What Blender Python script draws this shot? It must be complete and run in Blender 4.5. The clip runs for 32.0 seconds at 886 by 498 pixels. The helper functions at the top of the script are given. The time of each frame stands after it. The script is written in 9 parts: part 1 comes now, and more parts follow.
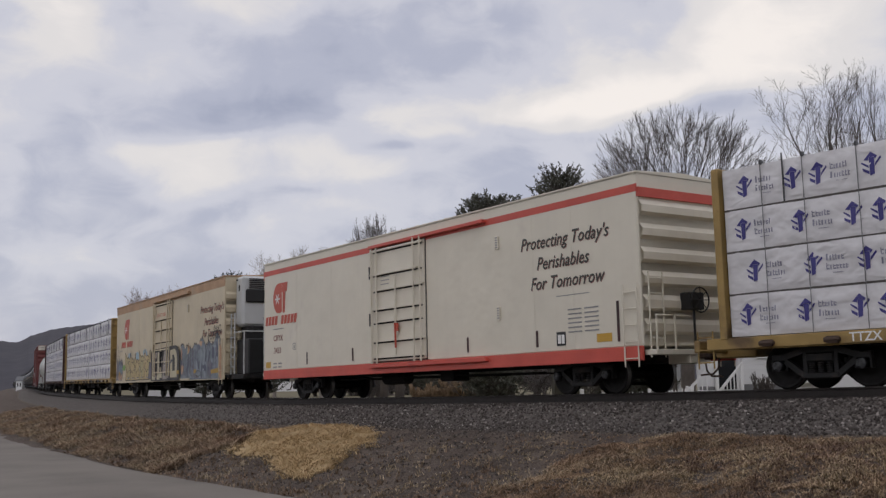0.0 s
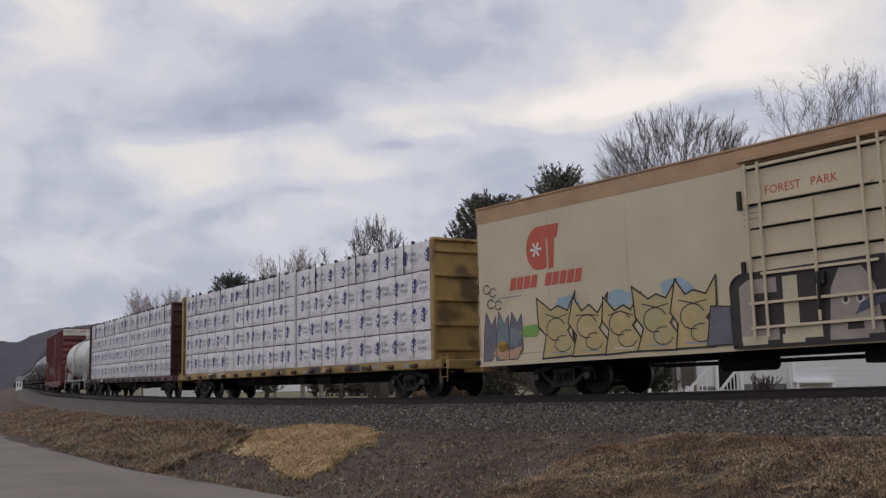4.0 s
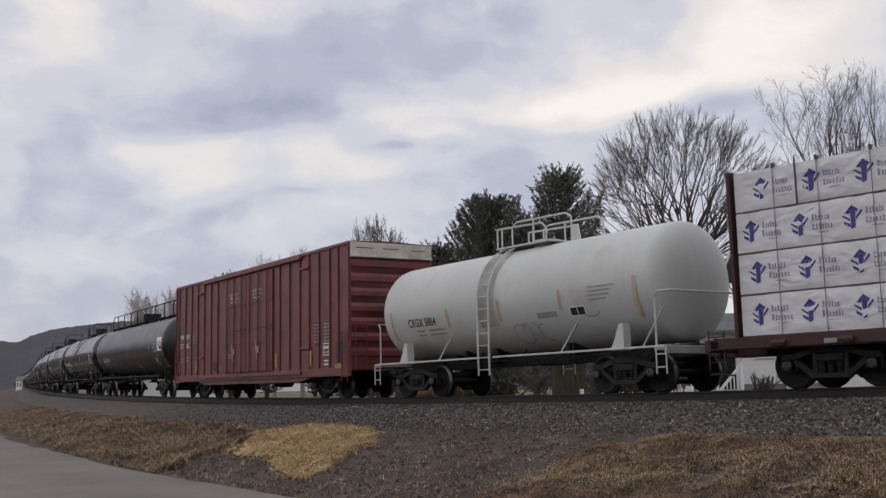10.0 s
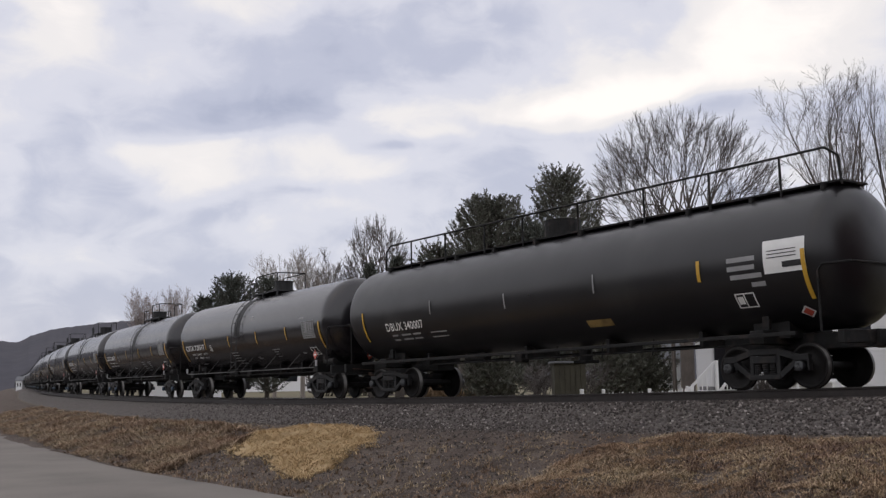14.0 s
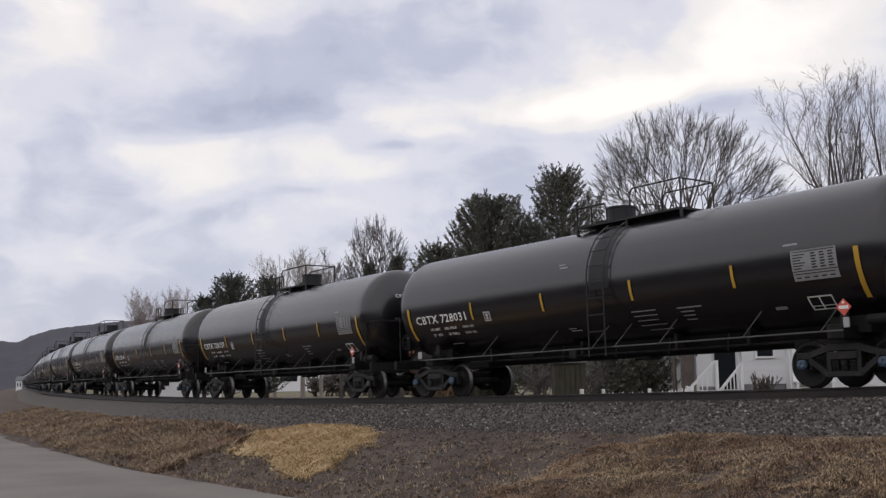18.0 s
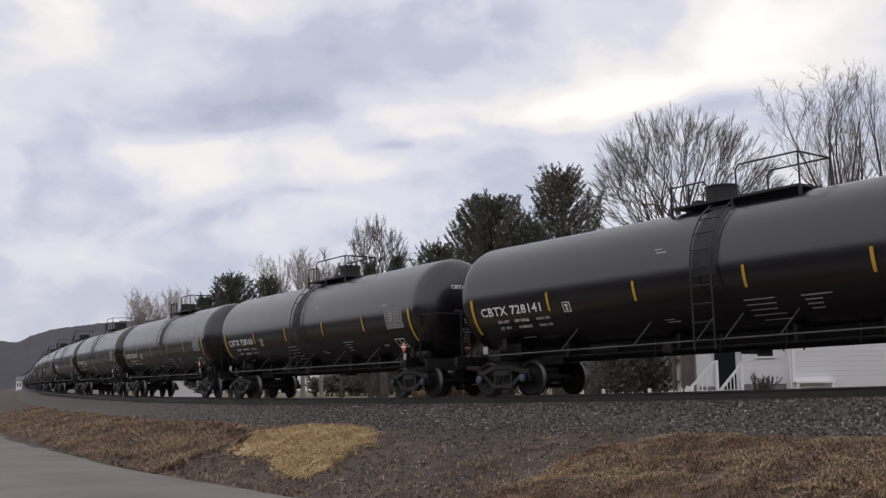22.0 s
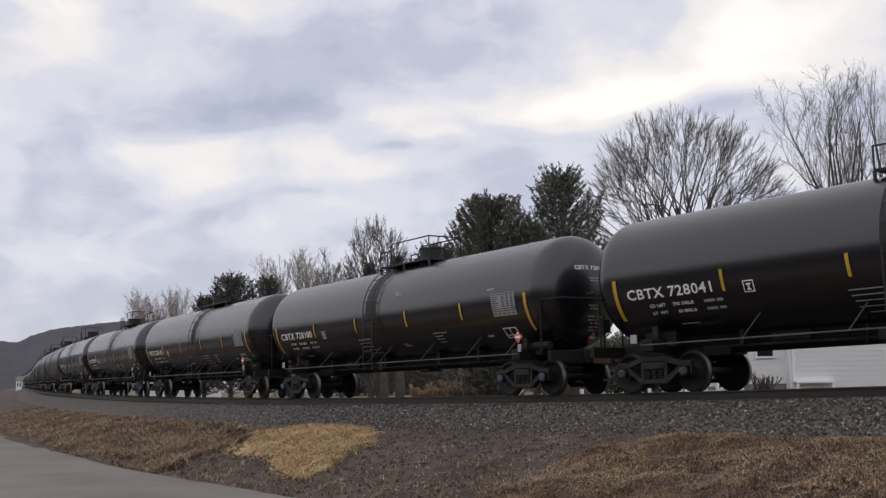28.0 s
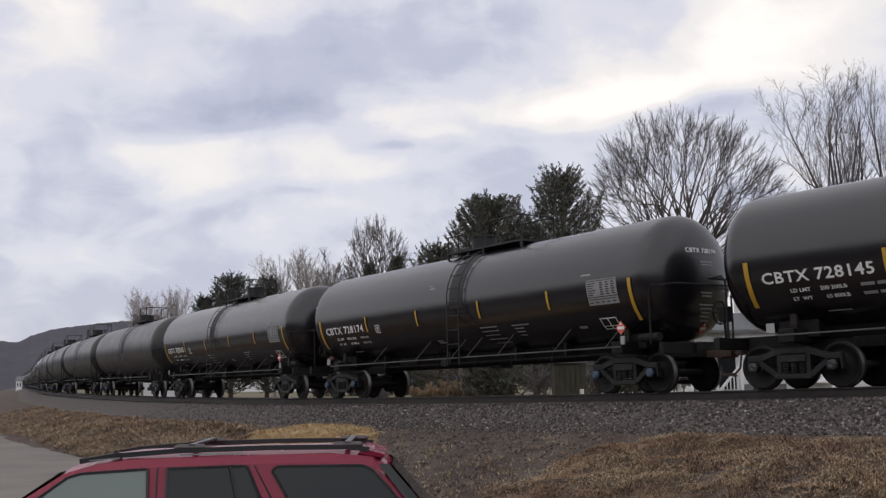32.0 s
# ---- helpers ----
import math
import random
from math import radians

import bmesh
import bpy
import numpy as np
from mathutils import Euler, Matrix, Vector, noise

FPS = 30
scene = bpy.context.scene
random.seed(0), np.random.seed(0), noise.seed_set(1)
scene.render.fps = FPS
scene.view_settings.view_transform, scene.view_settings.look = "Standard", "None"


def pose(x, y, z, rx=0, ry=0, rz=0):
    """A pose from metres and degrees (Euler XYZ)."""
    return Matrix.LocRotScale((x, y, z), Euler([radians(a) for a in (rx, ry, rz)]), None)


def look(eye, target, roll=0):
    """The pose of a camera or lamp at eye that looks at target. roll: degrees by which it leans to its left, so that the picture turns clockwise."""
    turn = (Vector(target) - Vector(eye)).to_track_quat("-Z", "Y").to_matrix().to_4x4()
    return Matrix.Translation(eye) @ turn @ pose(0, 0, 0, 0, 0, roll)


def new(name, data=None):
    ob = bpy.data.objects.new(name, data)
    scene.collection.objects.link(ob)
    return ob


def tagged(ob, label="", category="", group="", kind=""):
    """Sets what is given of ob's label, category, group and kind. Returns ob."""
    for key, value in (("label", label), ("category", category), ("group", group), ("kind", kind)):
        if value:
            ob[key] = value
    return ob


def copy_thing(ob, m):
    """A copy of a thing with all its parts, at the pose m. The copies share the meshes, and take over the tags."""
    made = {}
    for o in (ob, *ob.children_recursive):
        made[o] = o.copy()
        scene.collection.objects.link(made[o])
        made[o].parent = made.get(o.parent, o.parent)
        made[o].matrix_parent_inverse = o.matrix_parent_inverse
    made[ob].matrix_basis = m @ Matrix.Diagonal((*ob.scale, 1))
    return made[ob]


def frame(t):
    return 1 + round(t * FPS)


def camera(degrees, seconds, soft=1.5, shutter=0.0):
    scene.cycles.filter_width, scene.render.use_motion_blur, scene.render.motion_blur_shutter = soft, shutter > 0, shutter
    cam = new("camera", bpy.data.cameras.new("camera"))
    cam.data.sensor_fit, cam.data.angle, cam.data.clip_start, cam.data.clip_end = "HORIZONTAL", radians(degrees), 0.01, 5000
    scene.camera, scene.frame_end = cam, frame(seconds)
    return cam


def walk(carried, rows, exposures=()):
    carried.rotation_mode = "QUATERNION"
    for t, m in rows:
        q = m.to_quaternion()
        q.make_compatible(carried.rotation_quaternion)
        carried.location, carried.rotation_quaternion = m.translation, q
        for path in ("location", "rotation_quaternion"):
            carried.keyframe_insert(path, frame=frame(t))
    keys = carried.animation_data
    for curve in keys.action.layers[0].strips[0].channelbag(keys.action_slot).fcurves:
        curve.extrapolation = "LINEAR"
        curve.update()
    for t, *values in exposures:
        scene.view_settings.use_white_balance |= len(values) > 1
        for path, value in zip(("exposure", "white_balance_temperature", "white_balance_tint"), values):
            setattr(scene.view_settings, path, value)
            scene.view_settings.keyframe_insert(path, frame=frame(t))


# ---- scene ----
cam = camera(45.27, 32.0, soft=1.35, shutter=0.0)
EYE = Vector((0.0, 0.0, 0.353))
TILT = radians(7.073)
view = look(EYE, EYE + Vector((0, math.cos(TILT), math.sin(TILT))), -0.88)
walk(cam, [(0.0, view), (32.0, view)], exposures=[(0.0, -0.10), (8.0, -0.09), (10.5, 0.0), (12.5, 0.10), (16.0, 0.15), (32.0, 0.15)])

# ---- sky and light: late-winter overcast with brighter breaks ----
SUN_AZ, SUN_EL = radians(235), radians(58)  # azimuth from +Y towards +X
world = bpy.data.worlds.new("overcast_sky")
scene.world = world
world.use_nodes = True


def sky_nodes():
    nt = world.node_tree
    nt.nodes.clear()
    n, l = nt.nodes.new, nt.links.new
    out, bg = n("ShaderNodeOutputWorld"), n("ShaderNodeBackground")
    sky = n("ShaderNodeTexSky")
    sky.sky_type, sky.sun_disc = "NISHITA", False
    sky.sun_elevation, sky.sun_rotation = SUN_EL, SUN_AZ
    sky.air_density, sky.dust_density = 1.0, 2.0
    skyk = n("ShaderNodeMixRGB")
    skyk.blend_type, skyk.inputs[0].default_value = "MULTIPLY", 1.0
    l(sky.outputs[0], skyk.inputs[1])
    skyk.inputs[2].default_value = (0.16, 0.16, 0.16, 1)
    co = n("ShaderNodeTexCoord")
    sep = n("ShaderNodeSeparateXYZ")
    l(co.outputs["Generated"], sep.inputs[0])

    def m(op, a, b=None):
        x = n("ShaderNodeMath")
        x.operation = op
        for i, v in enumerate((a, b)):
            if v is None:
                continue
            if isinstance(v, (int, float)):
                x.inputs[i].default_value = v
            else:
                l(v, x.inputs[i])
        return x.outputs[0]

    def noise_tex(scale, detail, rough, dist, off, flat):
        mp = n("ShaderNodeMapping")
        mp.inputs["Location"].default_value = off
        mp.inputs["Scale"].default_value = (1.0, 1.0, flat)
        l(co.outputs["Generated"], mp.inputs[0])
        t = n("ShaderNodeTexNoise")
        t.inputs["Scale"].default_value, t.inputs["Detail"].default_value = scale, detail
        t.inputs["Roughness"].default_value, t.inputs["Distortion"].default_value = rough, dist
        l(mp.outputs[0], t.inputs["Vector"])
        return t.outputs[0]

    big = noise_tex(4.0, 3, 0.45, 0.2, (3.4, 1.2, 0.3), 2.2)
    fine = noise_tex(8.0, 5, 0.46, 0.3, (0.7, 2.9, 1.1), 1.5)
    wisp = noise_tex(17.0, 7, 0.58, 0.6, (2.1, 0.4, 3.3), 1.8)
    mixn = 0.492
    for tex_, k in ((big, 0.26), (fine, 0.36), (wisp, 0.20)):
        mixn = m("ADD", mixn, m("MULTIPLY", m("SUBTRACT", tex_, 0.5), k))
    # the large dark and bright cloud masses: azimuth, height, half widths (degrees), strength
    az = m("MULTIPLY", m("ARCTAN2", sep.outputs[0], sep.outputs[1]), 57.2958)
    el = m("MULTIPLY", m("ARCSINE", sep.outputs[2]), 57.2958)
    az = m("ADD", az, m("MULTIPLY", m("SUBTRACT", fine, 0.5), 10.0))
    el = m("ADD", el, m("MULTIPLY", m("SUBTRACT", big, 0.5), 7.0))
    masses = ((-14.0, 5.0, 13.0, 3.4, -0.07), (-21.6, 19.4, 3.3, 2.1, 0.17), (-22.6, 17.1, 2.7, 3.0, 0.06), (14.5, 18.5, 5.3, 2.4, 0.15), (11.0, 16.0, 5.6, 1.3, 0.13), (6.6, 15.3, 3.8, 1.0, 0.13), (1.4, 13.5, 2.7, 0.6, 0.09),
              (20.8, 19.1, 4.4, 3.3, 0.11), (17.0, 15.9, 4.7, 1.4, 0.07), (-14.4, 12.0, 4.4, 1.0, 0.10), (-8.0, 12.4, 3.8, 1.0, 0.11), (-2.6, 14.5, 2.7, 1.2, 0.05), (-11.5, 10.4, 4.7, 0.9, 0.06),
              (-2.9, 11.0, 2.7, 0.9, 0.08), (-20.3, 9.8, 1.8, 0.9, 0.04), (-18.1, 6.1, 3.8, 0.8, 0.06), (-6.8, 8.3, 4.4, 0.8, 0.05), (-22.1, 6.6, 1.8, 0.5, 0.05), (-10.7, 14.4, 5.3, 2.1, -0.09), (-14.7, 19.0, 5.0, 1.8, -0.07), (-9.2, 19.1, 4.4, 1.8, -0.06), (-8.0, 11.4, 4.1, 1.2, 0.05),
              (-15.9, 14.5, 4.4, 2.1, -0.08), (-6.8, 17.1, 5.0, 1.8, -0.08), (-1.9, 17.6, 5.0, 1.7, -0.06), (2.6, 18.5, 4.1, 1.8, -0.04), (-2.9, 12.4, 2.8, 0.5, -0.10), (5.0, 13.7, 3.8, 1.0, -0.11),
              (3.5, 11.4, 3.6, 1.5, -0.07), (-21.6, 12.9, 2.7, 1.5, -0.05), (-18.6, 9.8, 3.6, 0.9, -0.06), (-13.6, 8.7, 3.3, 0.7, -0.07), (-8.6, 9.5, 2.4, 0.5, -0.05), (13.3, 14.3, 3.3, 0.7, -0.08),
              (18.1, 13.2, 3.6, 1.5, -0.04), (8.4, 19.0, 3.3, 1.5, -0.05))
    for a0, e0, wa, we, k in masses:
        da, de = m("DIVIDE", m("SUBTRACT", az, a0), wa), m("DIVIDE", m("SUBTRACT", el, e0), we)
        g = m("EXPONENT", m("MULTIPLY", m("ADD", m("MULTIPLY", da, da), m("MULTIPLY", de, de)), -1.0))
        mixn = m("ADD", mixn, m("MULTIPLY", g, k * 1.12))
    ramp = n("ShaderNodeValToRGB")
    cr = ramp.color_ramp
    cr.interpolation = "EASE"
    cr.elements[0].position, cr.elements[0].color = 0.26, (0.435, 0.46, 0.59, 1)
    cr.elements[1].position, cr.elements[1].color = 0.74, (1.20, 1.11, 1.04, 1)
    e = cr.elements.new(0.38)
    e.color = (0.58, 0.595, 0.715, 1)
    e = cr.elements.new(0.49)
    e.color = (0.775, 0.77, 0.85, 1)
    e = cr.elements.new(0.60)
    e.color = (0.975, 0.925, 0.905, 1)
    l(mixn, ramp.inputs[0])
    add = n("ShaderNodeMixRGB")
    add.blend_type, add.inputs[0].default_value = "MIX", 0.9
    l(skyk.outputs[0], add.inputs[1])
    l(ramp.outputs[0], add.inputs[2])
    l(add.outputs[0], bg.inputs[0])
    bg.inputs[1].default_value = 0.875
    l(bg.outputs[0], out.inputs[0])


sky_nodes()
sun = new("sun", bpy.data.lights.new("sun", "SUN"))
sun.data.energy, sun.data.angle, sun.data.color = 0.65, radians(150), (1.0, 0.95, 0.88)
sun.matrix_world = look((0, 0, 60), (-60 * math.sin(SUN_AZ) / math.tan(SUN_EL), -60 * math.cos(SUN_AZ) / math.tan(SUN_EL), 0))

# ---- materials ----
def mat(name, colour, rough=0.6, metal=0.0, vary=0.12, scale=3.0, grain=60.0, bump=0.15, stain=None, stain_at=0.62, streak=0.0, spec=0.5, coat=0.0, random_each=0.0, dent=0.0, dent_scale=1.5, spread=0.11):
    """Base colour with large and fine variation, fine relief, and optional stains or downward streaks in a second colour."""
    mt = bpy.data.materials.new(name)
    mt.use_nodes = True
    nt = mt.node_tree
    n, l = nt.nodes.new, nt.links.new
    b = nt.nodes["Principled BSDF"]
    co = n("ShaderNodeTexCoord")

    def tex(s, d, stretch=None):
        t = n("ShaderNodeTexNoise")
        t.inputs["Scale"].default_value, t.inputs["Detail"].default_value = s, d
        if stretch:
            mp = n("ShaderNodeMapping")
            mp.inputs["Scale"].default_value = stretch
            l(co.outputs["Object"], mp.inputs[0])
            l(mp.outputs[0], t.inputs["Vector"])
        else:
            l(co.outputs["Object"], t.inputs["Vector"])
        return t.outputs[0]

    def mixc(f, a, c, mode="MIX"):
        x = n("ShaderNodeMixRGB")
        x.blend_type = mode
        for i, v in enumerate((f, a, c)):
            if isinstance(v, (int, float)):
                x.inputs[i].default_value = v
            elif isinstance(v, tuple):
                x.inputs[i].default_value = (*v, 1)
            else:
                l(v, x.inputs[i])
        return x.outputs[0]

    def ramp(v, a, c):
        r = n("ShaderNodeMapRange")
        r.inputs[1].default_value, r.inputs[2].default_value = a, c
        l(v, r.inputs[0])
        return r.outputs[0]

    dark = tuple(v * (1 - vary * 1.6) for v in colour)
    lite = tuple(min(1.0, v * (1 + vary)) for v in colour)
    c = mixc(ramp(tex(scale, 4), 0.3, 0.7), dark, lite)
    fine = tex(grain, 3)
    c = mixc(ramp(fine, 0.35, 0.75), c, tuple(v * (1 - vary) for v in colour))
    if stain:
        c = mixc(ramp(tex(scale * 0.7, 6), stain_at, stain_at + 0.16), c, stain)
    if streak:
        c = mixc(ramp(tex(2.2, 3, (3.0, 3.0, 0.12)), 0.48, 0.48 + 0.3 / max(streak, 0.05)), c, stain or dark)
    if random_each:
        oi = n("ShaderNodeObjectInfo")
        hsv = n("ShaderNodeHueSaturation")
        r = n("ShaderNodeMapRange")
        r.inputs[3].default_value, r.inputs[4].default_value = 1 - random_each, 1 + random_each
        l(oi.outputs["Random"], r.inputs[0])
        l(r.outputs[0], hsv.inputs["Value"])
        l(c, hsv.inputs["Color"])
        c = hsv.outputs[0]
    l(c, b.inputs["Base Color"])
    rr = n("ShaderNodeMapRange")
    rr.inputs[3].default_value, rr.inputs[4].default_value = max(0.02, rough - spread), min(1.0, rough + spread)
    l(tex(scale * 2.3, 4), rr.inputs[0])
    l(rr.outputs[0], b.inputs["Roughness"])
    b.inputs["Metallic"].default_value = metal
    b.inputs["Specular IOR Level"].default_value = spec
    b.inputs["Coat Weight"].default_value = coat
    if bump:
        bp = n("ShaderNodeBump")
        bp.inputs["Strength"].default_value, bp.inputs["Distance"].default_value = bump, 0.02
        l(fine, bp.inputs["Height"])
        l(bp.outputs[0], b.inputs["Normal"])
    if dent:
        # shallow waves in the sheet
        wv = n("ShaderNodeBump")
        wv.inputs["Strength"].default_value, wv.inputs["Distance"].default_value = dent, 0.05
        l(tex(dent_scale, 2), wv.inputs["Height"])
        if bump:
            l(bp.outputs[0], wv.inputs["Normal"])
        l(wv.outputs[0], b.inputs["Normal"])
    return mt


M = {
    "end_panel": mat("soiled_white_end_panel", (0.56, 0.52, 0.45), 0.55, vary=0.2, scale=1.5, bump=0.08, stain=(0.27, 0.24, 0.21), stain_at=0.55, streak=0.4, dent=0.5),
    "white_paint": mat("weathered_white_paint", (0.70, 0.655, 0.55), 0.45, vary=0.05, scale=0.9, bump=0.04, stain=(0.58, 0.53, 0.46), stain_at=0.62, streak=0.12, dent=0.7, dent_scale=1.3),
    "tan_paint": mat("yellowed_cream_paint", (0.59, 0.51, 0.365), 0.55, vary=0.09, scale=0.8, bump=0.05, stain=(0.42, 0.34, 0.24), stain_at=0.62, streak=0.12, dent=0.5, dent_scale=1.3),
    "rust_band": mat("faded_orange_roof_paint", (0.46, 0.29, 0.17), 0.65, vary=0.16, scale=1.2, stain=(0.40, 0.33, 0.24)),
    "red_stripe": mat("red_stripe_paint", (0.57, 0.085, 0.06), 0.5, vary=0.10, scale=1.5, stain=(0.40, 0.06, 0.05)),
    "red_mark": mat("red_marking", (0.50, 0.085, 0.05), 0.5, vary=0.08),
    "box_red": mat("oxide_red_paint", (0.168, 0.036, 0.035), 0.5, vary=0.16, scale=0.8, bump=0.06, stain=(0.075, 0.026, 0.024), stain_at=0.54, streak=0.5, dent=0.4, dent_scale=2.0),
    "brown": mat("dark_brown_paint", (0.058, 0.017, 0.019), 0.6, vary=0.25, scale=1.5, stain=(0.030, 0.016, 0.016), stain_at=0.52),
    "yellow": mat("worn_yellow_paint", (0.36, 0.24, 0.08), 0.6, vary=0.18, scale=1.6, stain=(0.12, 0.075, 0.035), stain_at=0.50),
    "yellow_mark": mat("yellow_reflector", (0.53, 0.31, 0.035), 0.4, vary=0.05, bump=0),
    "faded_yellow": mat("faded_yellow_strip", (0.50, 0.40, 0.20), 0.5, vary=0.15, bump=0, stain=(0.42, 0.42, 0.40), stain_at=0.5),
    "white_mark": mat("white_marking", (0.76, 0.76, 0.74), 0.5, vary=0.06, bump=0),
    "dull_mark": mat("faded_white_marking", (0.30, 0.30, 0.30), 0.6, vary=0.12, bump=0),
    "brown_mark": mat("red_brown_lettering", (0.24, 0.085, 0.075), 0.5, vary=0.1, bump=0),
    "dark_mark": mat("dark_green_lettering", (0.05, 0.055, 0.045), 0.5, vary=0.1, bump=0),
    "black_mark": mat("black_marking", (0.02, 0.02, 0.022), 0.5, vary=0.1, bump=0),
    "orange_mark": mat("orange_placard", (0.60, 0.10, 0.06), 0.5, vary=0.05, bump=0),
    "black_tank": mat("glossy_black_tank_paint", (0.0072, 0.0058, 0.0082), 0.24, vary=0.2, scale=0.7, grain=25, bump=0.003, stain=(0.011, 0.010, 0.0105), stain_at=0.6, spec=0.74, spread=0.04, dent=0.02, dent_scale=0.8),
    "dull_tank": mat("worn_black_tank_paint", (0.014, 0.0132, 0.0148), 0.34, vary=0.25, scale=0.8, bump=0.02, stain=(0.026, 0.025, 0.025), stain_at=0.56),
    "matte_tank": mat("dusty_black_tank_paint", (0.032, 0.031, 0.031), 0.36, vary=0.25, scale=0.8, bump=0.03, stain=(0.055, 0.052, 0.049), stain_at=0.55),
    "white_tank": mat("grey_white_tank_paint", (0.53, 0.545, 0.525), 0.45, vary=0.06, scale=0.8, bump=0.03, stain=(0.40, 0.38, 0.345), stain_at=0.58, streak=0.22),
    "soiled_tank": mat("soiled_tank_paint", (0.40, 0.40, 0.375), 0.55, vary=0.18, scale=2.5, bump=0.03, stain=(0.26, 0.24, 0.21), stain_at=0.5),
    # near-black, low sheen, for the filler that darkens the tank's underside
    "belly": mat("dull_black_filler", (0.013, 0.0115, 0.0125), 0.85, vary=0.3, scale=3, bump=0.1, spec=0.15),
    "undergear": mat("grimy_black_steel", (0.009, 0.0085, 0.0085), 0.75, vary=0.3, scale=4, bump=0.3, stain=(0.036, 0.027, 0.023), stain_at=0.55, spec=0.36),
    "truck_steel": mat("weathered_truck_steel", (0.0105, 0.0102, 0.0108), 0.66, vary=0.3, scale=4, bump=0.3, stain=(0.032, 0.024, 0.021), stain_at=0.54, spec=0.42),
    # pipe colour lightened all over to stand for its lit top
    "side_pipe": mat("top_lit_grey_pipe", (0.085, 0.082, 0.080), 0.55, vary=0.2, scale=2.0, bump=0.05),
    "alloy_plate": mat("scuffed_metal_plate", (0.42, 0.42, 0.43), 0.45, metal=0.5, vary=0.15, scale=6, bump=0.05),
    "wheel_steel": mat("rusty_wheel_steel", (0.0105, 0.009, 0.0088), 0.66, metal=0.1, spec=0.3, vary=0.25, scale=6, bump=0.2),
    "tread": mat("worn_wheel_tread", (0.13, 0.125, 0.12), 0.42, metal=0.9, vary=0.08, bump=0.02),
    "cap_blue": mat("blue_bearing_cap", (0.045, 0.075, 0.115), 0.5, vary=0.15),
    "cap_grey": mat("grey_bearing_cap", (0.035, 0.037, 0.04), 0.5, vary=0.15),
    "coupler": mat("rusty_cast_steel", (0.065, 0.038, 0.026), 0.75, vary=0.3, scale=6, bump=0.4),
    "unit_white": mat("refrigeration_unit_white", (0.52, 0.53, 0.53), 0.35, vary=0.05, scale=1.2, stain=(0.42, 0.41, 0.38)),
    "grille": mat("black_grille", (0.011, 0.011, 0.012), 0.6, vary=0.2),
    "wrap": mat("white_lumber_wrap", (0.69, 0.68, 0.70), 0.38, vary=0.05, scale=2.0, grain=9, bump=0.18, stain=(0.63, 0.62, 0.63), stain_at=0.58, random_each=0.05, dent=0.7, dent_scale=2.4),
    "wrap_seam": mat("grey_wrap_edge", (0.55, 0.55, 0.58), 0.5, vary=0.12),
    "strap": mat("dark_strap", (0.05, 0.05, 0.055), 0.5, vary=0.1),
    "grey_strap": mat("grey_steel_strap", (0.17, 0.17, 0.18), 0.45, vary=0.15),
    # grey of the shade line in the bearer gaps
    "bearer": mat("grey_bearer_gap_shade", (0.10, 0.09, 0.085), 0.8, vary=0.2),
    "logo_blue": mat("violet_blue_print", (0.048, 0.042, 0.215), 0.5, vary=0.08, bump=0),
    "logo_grey": mat("slate_blue_print", (0.25, 0.25, 0.33), 0.5, vary=0.1, bump=0),
    "rail": mat("rusty_rail_web", (0.024, 0.018, 0.016), 0.7, vary=0.25, scale=5, bump=0.2),
    "rail_top": mat("worn_rail_head", (0.40, 0.39, 0.38), 0.3, metal=1.0, vary=0.1, bump=0.05),
    "tie": mat("weathered_creosote_tie", (0.034, 0.028, 0.025), 0.85, vary=0.25, scale=5, bump=0.5, random_each=0.25),
}


def creases(mt, scale, strength):
    """Sharp folds of stretched sheet plastic, over the material's own relief."""
    nt = mt.node_tree
    b = nt.nodes["Principled BSDF"]
    co, mp, tx, bp = (nt.nodes.new(k) for k in ("ShaderNodeTexCoord", "ShaderNodeMapping", "ShaderNodeTexNoise", "ShaderNodeBump"))
    oi = nt.nodes.new("ShaderNodeObjectInfo")
    mp.inputs["Rotation"].default_value, mp.inputs["Scale"].default_value = (0, radians(28), 0), (0.7, 1.0, 1.5)
    tx.noise_dimensions = "4D"
    tx.noise_type = "RIDGED_MULTIFRACTAL"
    tx.inputs["Scale"].default_value, tx.inputs["Detail"].default_value, tx.inputs["Distortion"].default_value = scale, 4, 0.8
    bp.inputs["Strength"].default_value, bp.inputs["Distance"].default_value = strength, 0.03
    times = nt.nodes.new("ShaderNodeMath")
    times.operation = "MULTIPLY"
    times.inputs[1].default_value = 40.0
    nt.links.new(oi.outputs["Random"], times.inputs[0])
    nt.links.new(times.outputs[0], tx.inputs["W"])
    nt.links.new(co.outputs["Object"], mp.inputs[0])
    nt.links.new(mp.outputs[0], tx.inputs["Vector"])
    nt.links.new(tx.outputs[0], bp.inputs["Height"])
    old = b.inputs["Normal"].links[0].from_socket
    nt.links.new(old, bp.inputs["Normal"])
    nt.links.new(bp.outputs[0], b.inputs["Normal"])


creases(M["wrap"], 2.8, 0.95)


